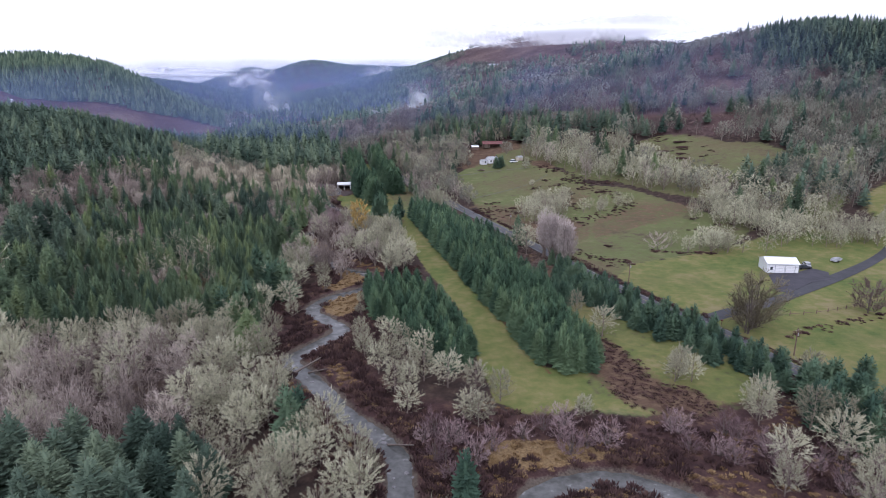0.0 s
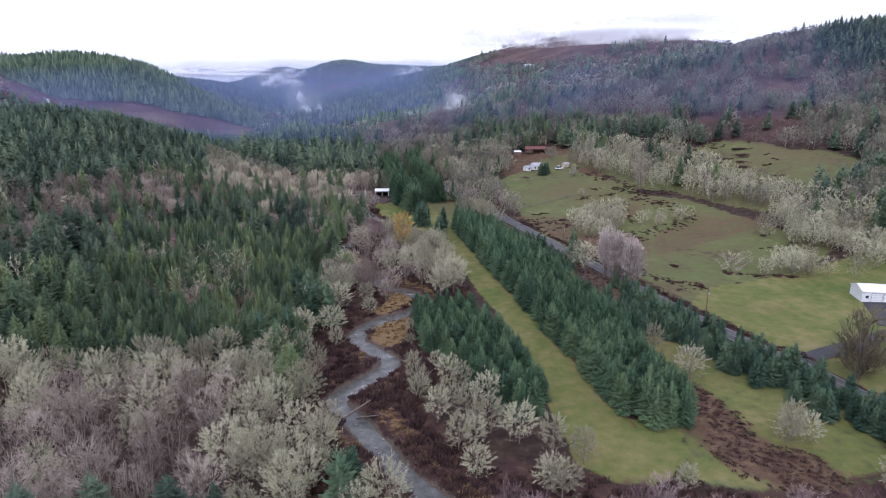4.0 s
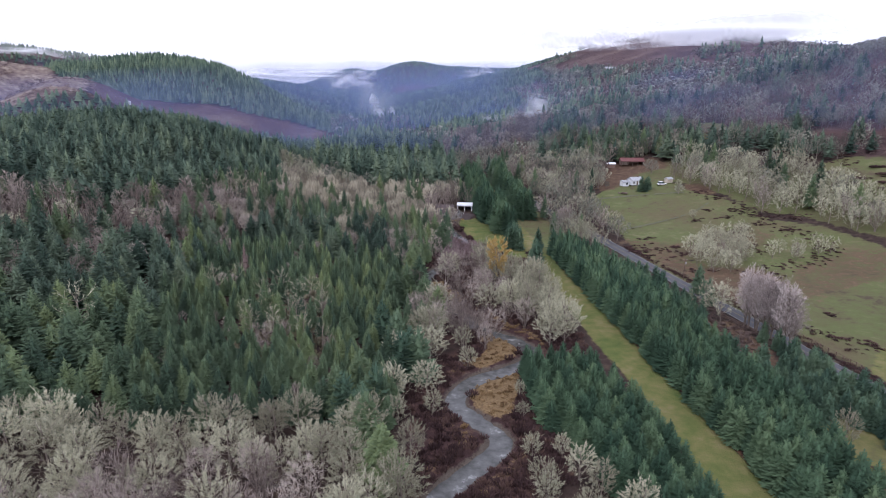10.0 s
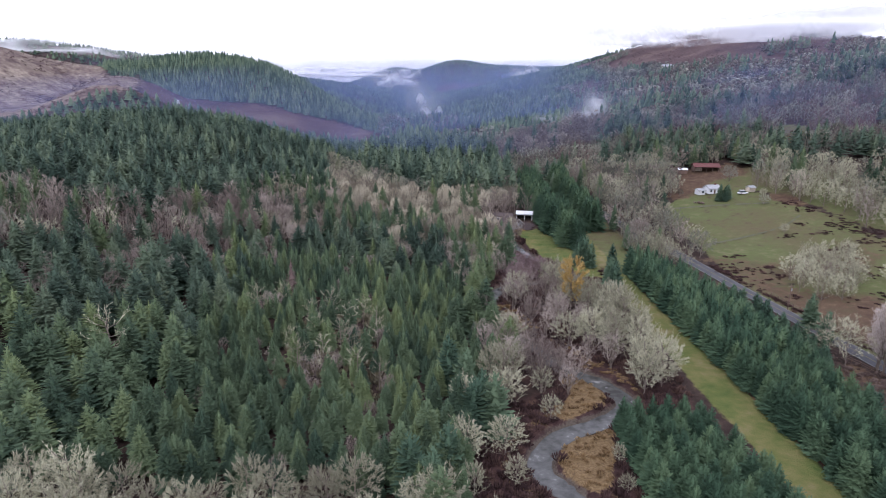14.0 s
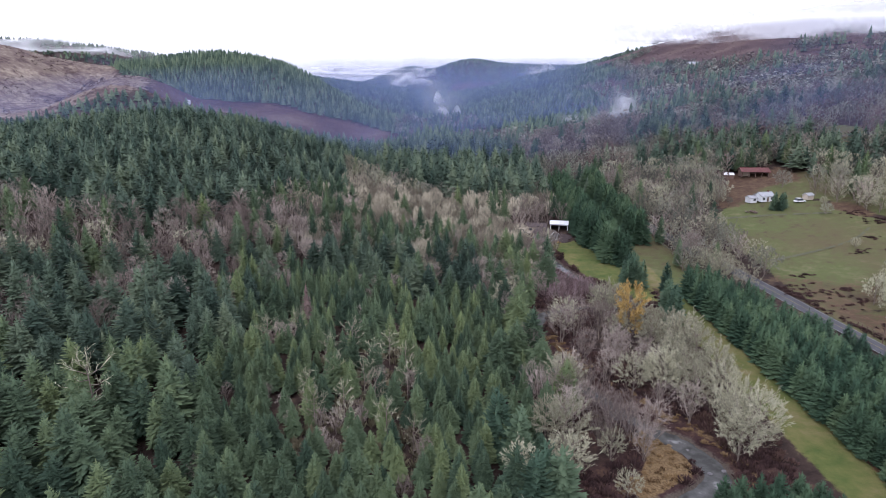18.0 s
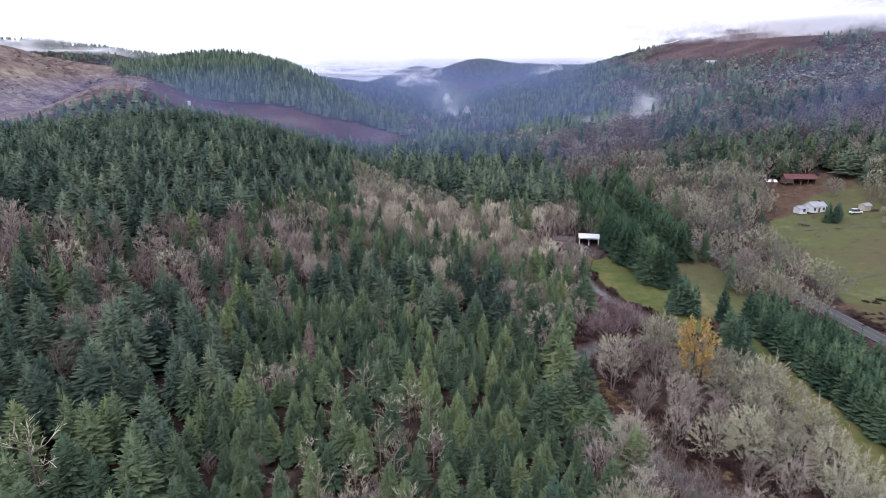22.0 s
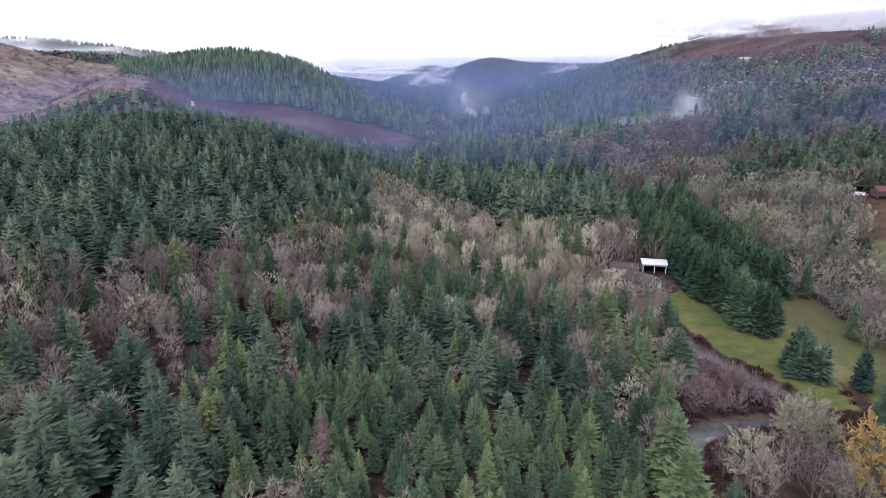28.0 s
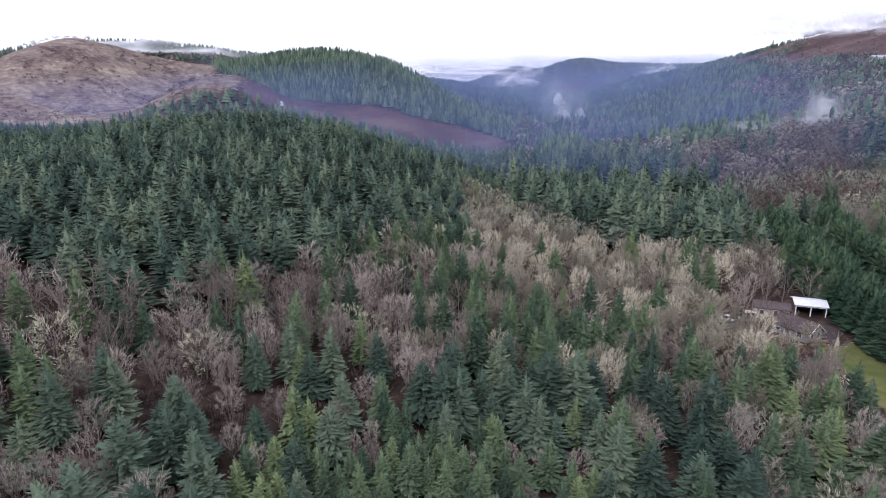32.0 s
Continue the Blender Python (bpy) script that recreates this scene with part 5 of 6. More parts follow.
x, y = scatter(5.5, 200, 430, 310, 530, 29)
ok = inside(x, y, BROWN_HILL) & (np.array([noise.noise((a * 0.04, b * 0.04, 12)) for a, b in zip(x, y)]) > -0.15)
planted("hillside_scrub", [crown_only(*m[1]) for m in BARE_SPECK], x[ok], y[ok], g.uniform(1.2, 3.0, ok.sum()), [M_RUST], "purple-brown scrub on the open hillside", "scrub", wide=np.full(ok.sum(), 1.8), seed=59)
x, y = scatter(11, 200, 900, 690, 1400, 30)
ok = inside(x, y, BROWN_TOP) & (x < 0.62 * y + 120)
planted("hilltop_scrub", [crown_only(*m[1]) for m in BARE_SPECK], x[ok], y[ok], g.uniform(0.8, 2.2, ok.sum()), [M_RUST], "brown scrub on the hilltop", "scrub", wide=np.full(ok.sum(), 2.0), seed=60)

# brambles, willows and reeds
x, y = scatter(1.7, -14, 60, 62, 325, 14)
d = off_line(x, y, CREEK_LINE)
bend = inside(x, y, ORANGE_BENDS[0]) | inside(x, y, ORANGE_BENDS[1]) | inside(x, y, ORANGE_BENDS[2])
ok = (d > 3.0) & (d < 13 + 4 * np.sin(x * 0.3) * np.cos(y * 0.21)) & ~inside(x, y, STRIP) & ~inside(x, y, PLANT_LEFT) & ~inside(x, y, HOUSE_LAWN)
x, y, d, bend = x[ok], y[ok], d[ok], bend[ok]
reedy = bend | ((d < 8.0) & (np.array([noise.noise((a * 0.07, b * 0.07, 9)) for a, b in zip(x, y)]) > 0.16))
planted("bramble_thicket", [crown_only(*m) for m in SHRUB], x[~reedy], y[~reedy], g.uniform(0.9, 1.9, (~reedy).sum()), [M_BRUSH], "dark maroon bramble thicket along the creek", "brambles", wide=np.full((~reedy).sum(), 1.6), seed=44)
planted("dry_reeds", [crown_only(*m) for m in SHRUB], x[reedy], y[reedy], g.uniform(0.4, 0.8, reedy.sum()), [M_REED], "orange-brown dry reeds on the creek bank", "reeds", wide=np.full(reedy.sum(), 2.2), seed=45)
x, y = scatter(1.9, 8, 104, 50, 104, 15)
ok = ~inside(x, y, STRIP) & ~inside(x, y, NEAR_GRASS) & (off_line(x, y, CREEK_LINE) > 4) & (off_line(x, y, ROAD_LINE) > 5)
x, y = x[ok], y[ok]
w = np.array([noise.noise((a * 0.10, b * 0.10, 2)) for a, b in zip(x, y)])
planted("bramble_patch", [crown_only(*m) for m in SHRUB], x[w <= 0.03], y[w <= 0.03], g.uniform(0.7, 1.5, (w <= 0.03).sum()), [M_BRUSH], "low brown bramble patch", "brambles", wide=np.full((w <= 0.03).sum(), 1.7), seed=47)
planted("reed_patch", [crown_only(*m) for m in SHRUB], x[w > 0.03], y[w > 0.03], g.uniform(0.4, 0.8, (w > 0.03).sum()), [M_REED], "orange-brown fern and reed patch", "reeds", wide=np.full((w > 0.03).sum(), 2.2), seed=52)
willows = tree_kind("willow_bush", WILLOW, M_BARK, M_WILLOW, "leafless purplish-grey willow bush in brambles", "bush", "willow bushes")
x, y = scatter(4.4, 14, 100, 56, 101, 18)
w = np.array([noise.noise((a * 0.05, b * 0.05, 3)) for a, b in zip(x, y)])
ok = ~inside(x, y, STRIP) & ~inside(x, y, NEAR_GRASS) & (off_line(x, y, CREEK_LINE) > 5) & (off_line(x, y, ROAD_LINE) > 6) & (w > 0.08)
x2, y2 = scatter(3.3, 6, 27, 264, 296, 19)
k2 = inside(x2, y2, [(7, 268), (16, 266), (25, 271), (25, 278), (18, 290), (12, 290)]) & (off_line(x2, y2, CREEK_LINE) > 3.5)
stand(willows, np.r_[x[ok], x2[k2]], np.r_[y[ok], y2[k2]], g.uniform(2.6, 5.4, ok.sum() + k2.sum()), 26)


# ---- brush lines, roadside and single trees ----
def along(points, each, wide, seed):
    line = spline(points, 1.0)
    gg = np.random.default_rng(seed)
    p = np.repeat(line, each, axis=0) + gg.normal(0, wide, (len(line) * each, 2))
    return p[:, 0], p[:, 1]


shrub_models = [crown_only(*m) for m in SHRUB]
hx, hy = [], []
for pts, each, wide, seed in (
        ([(106, 132), (102, 142), (98, 168), (93, 212), (88, 250), (84, 280)], 2, 0.9, 1),
        ([(109, 100), (106, 118)], 2, 0.8, 2),
        ([(128, 194), (136, 189), (146, 186)], 2, 1.0, 3),
        ([(112, 184), (104, 192), (98, 204)], 2, 1.4, 4),
        ([(118, 240), (130, 247), (142, 250), (155, 262), (150, 285)], 2, 2.8, 5),
        ([(153, 300), (149, 318), (142, 340)], 1, 1.8, 6),
        ([(165, 290), (150, 300), (146, 312)], 4, 2.0, 7),
        ([(118, 116), (128, 119), (140, 121), (170, 126)], 1, 1.2, 8)):
    bx, by = along(pts, each, wide, 300 + seed)
    hx.append(bx), hy.append(by)
gg = np.random.default_rng(77)
for poly, n in ((BROWN_FIELD, 170), (HOME_FIELD, 50), (ROUGH_PART, 150), (UPPER_FIELD, 40)):
    q = np.array(poly)
    cx, cy = gg.uniform(q[:, 0].min(), q[:, 0].max(), n), gg.uniform(q[:, 1].min(), q[:, 1].max(), n)
    keep = inside(cx, cy, poly)
    keep &= np.array([noise.noise((a * 0.05, b * 0.05, 5)) for a, b in zip(cx, cy)]) > 0.08
    if poly is HOME_FIELD:
        keep &= cy < 292 - 0.1 * (cx - 90)
    for a, b in zip(cx[keep], cy[keep]):
        k = gg.integers(2, 7)
        hx.append(a + gg.normal(0, 1.5, k)), hy.append(b + gg.normal(0, 0.8, k))
for a, b, k in ((125, 304, 14), (138, 303, 12), (136, 315, 9), (147, 290, 16), (143, 340, 14), (146, 329, 12), (152, 280, 14), (205, 300, 8), (215, 320, 8), (225, 300, 9), (232, 330, 8), (218, 285, 8)):
    hx.append(a + gg.normal(0, 2.2, k)), hy.append(b + gg.normal(0, 1.4, k))
hx, hy = np.concatenate(hx), np.concatenate(hy)
planted("field_brambles", shrub_models, hx, hy, gg.uniform(0.3, 0.8, len(hx)), [M_BRUSH], "dark bramble hedges and clumps in the meadows", "brambles", wide=np.full(len(hx), 2.8), seed=48)
bx, by = scatter(1.15, 58, 80, 86, 138, 16)
patch = np.array([noise.noise((a * 0.09, b * 0.07, 7)) for a, b in zip(bx, by)]) > -0.12
ok = inside(bx, by, RUSTY) & patch
planted("rough_grass_brush", shrub_models, bx[ok], by[ok], gg.uniform(0.22, 0.5, ok.sum()), [M_BRUSH], "rusty dry brush on rough grass", "brush", wide=np.full(ok.sum(), 3.2), seed=49)
bx, by = along([(74, 186), (80, 188), (80, 200), (76, 214)], 6, 2.6, 330)
planted("dry_brush_bank", shrub_models, bx, by, gg.uniform(0.4, 0.9, len(bx)), [M_RUST], "dry brown brush below the cottonwoods", "brush", wide=np.full(len(bx), 2.2), seed=50)
bx, by = scatter(2.4, -60, 10, 150, 300, 17)
ok = inside(bx, by, THIN_WOOD) & (gg.random(len(bx)) < 0.8)
ux, uy = scatter(2.2, -140, 0, 200, 310, 31)
uk = (np.min([np.hypot(ux - a, uy - b) / r for a, b, r in GLADES], axis=0) < 1.1) & (gg.random(len(ux)) < 0.7)
planted("glade_brush", shrub_models, ux[uk], uy[uk], gg.uniform(0.8, 2.2, uk.sum()), [M_RUST], "reddish-brown undergrowth in the openings of the wood", "undergrowth", wide=np.full(uk.sum(), 1.4), seed=61)
planted("wood_understorey", shrub_models, bx[ok], by[ok], gg.uniform(1.2, 3.0, ok.sum()), [M_MOSS], "olive-brown undergrowth in a gap of the fir wood", "undergrowth", seed=51)


def single(name, model, bark, leaf, at, height, label, category="tree", wide=1.0, turn=0.0):
    root = tagged(new(name), label, category)
    for part_name, me in (("trunk", mesh_of("trunk", *model[0], [bark])), ("crown", crown_mesh(model[1], bark, leaf))):
        ob = new(part_name, me)
        ob.parent = root
    root.matrix_basis = Matrix.LocRotScale((at[0], at[1], float(land(*at)) - 0.05), Euler((0, 0, turn)), (height * wide, height * wide, height))
    return root


MAPLE = bare_tree(91, 22, 10, 8, 0.34, 0.16, blade=0.0125, length=0.12, lift=0.5, rough=0.7)
single("yellow_maple", MAPLE, M_BARK, M_YELLOW, (24, 240), 16.5, "maple with the last golden-yellow leaves above the creek", wide=0.8)
single("mossy_maple", bare_tree(92, 44, 13, 12, 0.44, 0.03, 6, blade=0.0046, length=0.14, lift=0.65), M_BARK, M_MOSS, (113, 124), 14.5, "bare multi-stemmed maple with olive moss beside the driveway", wide=1.1)
single("mossy_maple", bare_tree(93, 26, 11, 8, 0.40, 0.06, 3, blade=0.0060, length=0.16, lift=0.7), M_BARK, M_MOSS, (108, 121), 11.5, "slim bare maple leaning over the roadside")
single("rusty_tree", bare_tree(94, 28, 11, 8, 0.48, 0.02, 3, blade=0.008, length=0.16), M_BARK, M_RUST, (150, 125), 9.5, "low rust-brown leafless tree in the meadow", wide=1.1)
single("round_thorn", bare_tree(95, 20, 8, 7, 0.50, 0.02, blade=0.010, length=0.16, lift=0.4), M_BARK, M_ALDER, (129, 194), 7.2, "round leafless thorn tree at the meadow's edge")
single("rust_fir", (FIR[1][0], conifer(96, 130, 0.25, 2, 0.05, 0.1, 0.10)[1]), M_BARK, M_RUST, (-58, 246), 12.0, "dead reddish conifer among green firs", "conifer")
single("pale_snag", conifer(97, 80, 0.11, 2, 0.2, 0.3, 0.07), M_PALEBARK, M_LICHEN, (21.5, 119), 9.0, "thin pale lichen-covered dead conifer", "snag")
single("pale_snag", conifer(98, 110, 0.17, 3, 0.1, 0.2, 0.06), M_PALEBARK, M_LICHEN, (15.5, 313), 14.0, "thin pale lichen-covered conifer by the creek", "snag")
snag_model = bare_tree(99, 14, 5, 4, 0.26, 0.22, blade=0.0045, length=0.13, lift=0.3)
snags = [(-33, 196, 9), (-40, 197, 8), (-47, 200, 9), (-36, 205, 10), (-31, 222, 8), (-48, 224, 9), (-44, 230, 10), (-28, 192, 8), (-50, 208, 8), (-39, 212, 9), (-63, 228, 11), (-45, 214, 9), (-38, 220, 9.5), (-42, 204, 8), (-87, 198, 16), (-58, 236, 9), (-30, 211, 9), (-35, 226, 9)]
snag = single("dead_tree", snag_model, M_PALEBARK, M_LICHEN, snags[0][:2], snags[0][2], "dead pale tree standing among firs", "snag")
snag["group"] = "dead trees in the fir wood"
for i, (sx, sy, sh) in enumerate(snags[1:]):
    ob = copy_thing(snag, Matrix())
    ob.matrix_basis = Matrix.LocRotScale((sx, sy, float(land(sx, sy))), Euler((0, 0, i * 1.3)), (sh, sh, sh))


MOUND = mesh_of("canes", *merged(*[(v * np.array([0.55, 0.55, 1.0]) + np.array([0.42 * math.cos(a) * r, 0.42 * math.sin(a) * r, 0]), t)
                                   for a, r, (v, t) in ((i * 2.4, math.sqrt(i / 16), shrub(400 + i, 30, 0.020)) for i in range(16))]), [M_BRUSH])
MOUND_LABEL = "low oval mound of purplish-brown brambles in the upper meadow"
for x, y, w, d, h in MOUNDS:
    root = tagged(new("bramble_mound"), MOUND_LABEL, "brambles", "bramble mounds")
    ob = new("crown", MOUND)
    ob.parent = root
    root.matrix_basis = Matrix.LocRotScale((x, y, float(land(x, y)) - 0.05), Euler((0, 0, 0.3)), (w, d, h))
for x, y, w, h, leaf, label in ((18.2, 334.1, 2.0, 1.1, M_YELLOW, "low yellow-green bush in the dark yard"), (20.6, 334.6, 1.4, 0.8, M_YELLOW, "low yellow-green bush in the dark yard"),
                                (23.8, 335.4, 2.2, 0.9, M_YELLOW, "low yellow-green bush in the dark yard"), (6.6, 353.8, 3.4, 2.0, M_BRUSH, "dark red leafless shrub near the parked cars"),
                                (110.4, 355.4, 5.0, 1.4, M_RUST, "brown shrub on the farmhouse bank")):
    root = tagged(new("garden_shrub"), label, "shrub")
    ob = new("crown", mesh_of("crown", *shrub(int(x * 7), 90, 0.022), [leaf]))
    ob.parent = root
    root.matrix_basis = Matrix.LocRotScale((x, y, float(land(x, y)) - 0.05), Euler((0, 0, x)), (w, w, h))
for x, y, h, label in ((134.6, 378.5, 9.5, "round leafless tree behind the farmhouse"), (133.8, 342.0, 5.5, "small leafless fruit tree on the green lawn"), (106.1, 368.2, 4.2, "grey leafless bush at the wood's edge")):
    single("yard_tree", OAK[int(h) % 5], M_PALEBARK, M_GREYOAK, (x, y), h, label, wide=1.1, turn=h)


# ---- buildings ----
def part(name, bm, mat, parent, label=""):
    me = bpy.data.meshes.new(name)
    bm.to_mesh(me)
    bm.free()
    me.materials.append(mat)
    ob = new(name, me)
    ob.parent = parent
    if label:
        ob["label"] = label
    return ob


def box(x0, x1, y0, y1, z0, z1, bevel=0.0):
    bm = bmesh.new()
    bmesh.ops.create_cube(bm, size=1)
    bmesh.ops.scale(bm, vec=(x1 - x0, y1 - y0, z1 - z0), verts=bm.verts)
    bmesh.ops.translate(bm, vec=((x0 + x1) / 2, (y0 + y1) / 2, (z0 + z1) / 2), verts=bm.verts)
    if bevel:
        bmesh.ops.bevel(bm, geom=bm.edges[:], offset=bevel, segments=2, affect="EDGES")
    return bm


def prism(profile, y0, y1):
    """A solid with an outline in x and z, from y0 to y1."""
    bm = bmesh.new()
    lo, hi = [bm.verts.new((x, y0, z)) for x, z in profile], [bm.verts.new((x, y1, z)) for x, z in profile]
    bm.faces.new(lo)
    bm.faces.new(hi[::-1])
    n = len(profile)
    for i in range(n):
        bm.faces.new((lo[i], hi[i], hi[(i + 1) % n], lo[(i + 1) % n]))
    bmesh.ops.recalc_face_normals(bm, faces=bm.faces)
    return bm


def slope(y_edge, z_edge, y_top, z_top, x0, x1, thick=0.12):
    """One side of a pitched roof whose ridge runs along x."""
    bm = bmesh.new()
    v = [bm.verts.new(p) for p in ((x0, y_edge, z_edge), (x1, y_edge, z_edge), (x1, y_top, z_top), (x0, y_top, z_top))]
    w = [bm.verts.new((p.co.x, p.co.y, p.co.z + thick)) for p in v]
    bm.faces.new(v[::-1])
    bm.faces.new(w)
    for i in range(4):
        bm.faces.new((v[i], v[(i + 1) % 4], w[(i + 1) % 4], w[i]))
    bmesh.ops.recalc_face_normals(bm, faces=bm.faces)
    return bm


M_WHITE = plain("white_sheet_metal", (0.78, 0.79, 0.80), 0.45, vary=0.10, spec=0.5)
M_PALEROOF = plain("pale_roof_metal", (0.42, 0.43, 0.44), 0.5, vary=0.2, spec=0.4)
M_DOOR = plain("white_door", (0.86, 0.86, 0.85), 0.4, vary=0.05)
M_TRIM = plain("grey_trim", (0.42, 0.43, 0.44), 0.5)
M_REDROOF = plain("red_roof_metal", (0.17, 0.066, 0.060), 0.6, vary=0.3)
M_WOOD = plain("weathered_timber", (0.19, 0.13, 0.10), 0.9, vary=0.35)
# near-black that puts the shade of an interior into the colour
M_DARK = plain("interior_shade", (0.03, 0.028, 0.026), 0.9)
M_SIDING = plain("grey_siding", (0.33, 0.33, 0.35), 0.8, vary=0.2)
M_SHINGLE = plain("brown_shingle", (0.12, 0.095, 0.09), 0.9, vary=0.35)
M_GLASS = plain("window_glass", (0.06, 0.07, 0.08), 0.1, vary=0.1, spec=0.6)
M_GRAVEL = asphalt("pad_gravel", (0.055, 0.052, 0.060))
M_TAN = plain("tan_paint", (0.55, 0.48, 0.38), 0.5)
M_BLACK = plain("black_paint", (0.035, 0.035, 0.04), 0.35, spec=0.5)
M_RUBBER = plain("tyre_rubber", (0.02, 0.02, 0.02), 0.9)
M_RED = plain("red_paint", (0.16, 0.045, 0.04), 0.7)


def building(name, at, turn, label, category="building"):
    root = tagged(new(name), label, category)
    root.matrix_basis = Matrix.Translation((at[0], at[1], float(land(*at)) - 0.05)) @ pose(0, 0, 0, 0, 0, turn)
    return root


def gabled(root, lx, ly, eave, ridge, wall, roof, over=0.4, thick=0.14, roof_label="", front=True):
    """Four walls, two gables and two roof slopes; the ridge runs along x."""
    hx, hy, t = lx / 2, ly / 2, 0.2
    if front:
        part("wall", box(-hx, hx, -hy, -hy + t, 0, eave), wall, root)
    part("wall", box(-hx, hx, hy - t, hy, 0, eave), wall, root)
    for s in (-1, 1):
        bm = prism([(-hy + t + 0.003, 0), (hy - t - 0.003, 0), (hy - t - 0.003, eave), (0, ridge - 0.02), (-hy + t + 0.003, eave)], -t / 2, t / 2)
        bmesh.ops.rotate(bm, matrix=Matrix.Rotation(radians(90), 3, "Z"), verts=bm.verts)
        bmesh.ops.translate(bm, vec=(s * (hx - t / 2), 0, 0), verts=bm.verts)
        part("gable_wall", bm, wall, root)
    drop = (ridge - eave) / hy * over
    for s in (-1, 1):
        ob = part("roof_slope", slope(s * (hy + over), eave - drop + 0.02, 0, ridge + 0.02, -hx - over, hx + over, thick), roof, root, roof_label)
        n = int((lx + 2 * over) / 0.9)
        for i in range(n + 1):
            x = -hx - over + (lx + 2 * over) * i / n
            x = min(max(x, -hx - over + 0.04), hx + over - 0.04)
            part("roof_seam", slope(s * (hy + over), eave - drop + 0.02 + thick, 0, ridge + 0.02 + thick, x - 0.03, x + 0.03, 0.05), roof, ob)
    part("ridge_cap", box(-hx - over - 0.02, hx + over + 0.02, -0.18, 0.18, ridge + thick + 0.03, ridge + thick + 0.12, 0.02), roof, root)


def opening(root, kind, x, y, z, w, h, mat, frame_mat, side="-y", ribs=0):
    """A door or window let on to a wall at local (x, y): a frame with a leaf or pane in it."""
    d = -1 if side == "-y" else 1
    leaf = part(kind, box(x - w / 2, x + w / 2, y + d * 0.005 if d > 0 else y - 0.035, y + 0.035 if d > 0 else y - 0.005, z, z + h), mat, root)
    y0, y1 = (y + 0.004, y + 0.075) if d > 0 else (y - 0.075, y - 0.004)
    for a, b, c, e in ((x - w / 2 - 0.1, x - w / 2, z, z + h), (x + w / 2, x + w / 2 + 0.1, z, z + h), (x - w / 2 - 0.1, x + w / 2 + 0.1, z + h, z + h + 0.1)):
        part("frame", box(a, b, y0, y1, c, e), frame_mat, leaf)
    for i in range(ribs):
        q = z + h * (i + 1) / (ribs + 1)
        part("rib", box(x - w / 2, x + w / 2, y0 + 0.01, y1 - 0.02, q - 0.02, q + 0.02), frame_mat, leaf)
    return leaf


# white shed on its gravel pad
shed = building("metal_shed", (154.8, 163.2), -21, "white sheet-metal shed with roller doors on a gravel pad", "shed")
gabled(shed, 9.8, 7.4, 3.1, 4.3, M_WHITE, M_WHITE, 0.25, roof_label="white ribbed metal roof")
for x in (-0.9, 2.3):
    opening(shed, "roller_door", x, -3.7, 0.05, 2.8, 2.6, M_DOOR, M_TRIM, ribs=4)
opening(shed, "side_door", 4.35, -3.7, 0.05, 0.95, 2.05, M_DOOR, M_TRIM)
opening(shed, "window", -3.5, -3.7, 1.1, 1.0, 0.9, M_GLASS, M_DOOR)
for x in np.arange(-4.7, 4.8, 0.8):
    if not (-2.5 < x < 5.3):
        part("wall_rib", box(x - 0.03, x + 0.03, -3.74, -3.701, 0.1, 3.05), M_WHITE, shed)
part("footing", box(-4.98, 4.98, -3.78, 3.78, -0.3, 0.03), M_TRIM, shed)

pad_line = [(144, 153), (149, 161), (158, 158.5), (166, 161), (168, 156), (163, 150), (155, 149.5), (142, 143.5), (139, 146)]
bm = bmesh.new()
vs = [bm.verts.new((a, b, float(rise(np.array(a), np.array(b))) + 0.165)) for a, b in pad_line]
ws = [bm.verts.new((a, b, v.co.z - 0.6)) for (a, b), v in zip(pad_line, vs)]
bm.faces.new(vs)
for i in range(len(vs)):
    bm.faces.new((vs[i], ws[i], ws[(i + 1) % len(vs)], vs[(i + 1) % len(vs)]))
bmesh.ops.recalc_face_normals(bm, faces=bm.faces)
me = bpy.data.meshes.new("gravel_pad")
bm.to_mesh(me)
me.materials.append(M_GRAVEL)
tagged(new("gravel_pad", me), "dark gravel yard in front of the shed", "yard", kind="structure")


def car(name, at, turn, paint, label, long=4.4, wide=1.8, high=1.5, pickup=False):
    root = building(name, at, turn, label, "vehicle")
    hl = long / 2
    body = [(-hl, 0.35), (hl, 0.35), (hl, 0.8), (hl - 0.15, 0.92), (-hl + 0.1, 0.95), (-hl, 0.8)]
    ob = part("body", prism(body, -wide / 2, wide / 2), paint, root)
    bmesh_ob = bmesh.new()
    bmesh_ob.from_mesh(ob.data)
    bmesh.ops.bevel(bmesh_ob, geom=bmesh_ob.edges[:], offset=0.08, segments=2, affect="EDGES")
    bmesh_ob.to_mesh(ob.data)
    bmesh_ob.free()
    cab = [(-0.1, 0.9), (1.2, 0.9), (0.75, high), (0.1, high)] if pickup else [(-hl + 0.3, 0.92), (1.2, 0.9), (0.5, high), (-hl + 0.75, high)]
    part("cabin", prism(cab, -wide / 2 + 0.12, wide / 2 - 0.12), M_GLASS, root)
    part("roof", box(cab[3][0] + 0.02, cab[2][0] - 0.02, -wide / 2 + 0.14, wide / 2 - 0.14, high - 0.02, high + 0.05, 0.02), paint, root)
    for x in (-hl + 0.8, hl - 0.85):
        for y in (-wide / 2 + 0.05, wide / 2 - 0.05):
            bm = bmesh.new()
            bmesh.ops.create_cone(bm, cap_ends=True, segments=14, radius1=0.33, radius2=0.33, depth=0.22, matrix=Matrix.Translation((x, y, 0.35)) @ Matrix.Rotation(radians(90), 4, "X"))
            part("wheel", bm, M_RUBBER, root)
    return root


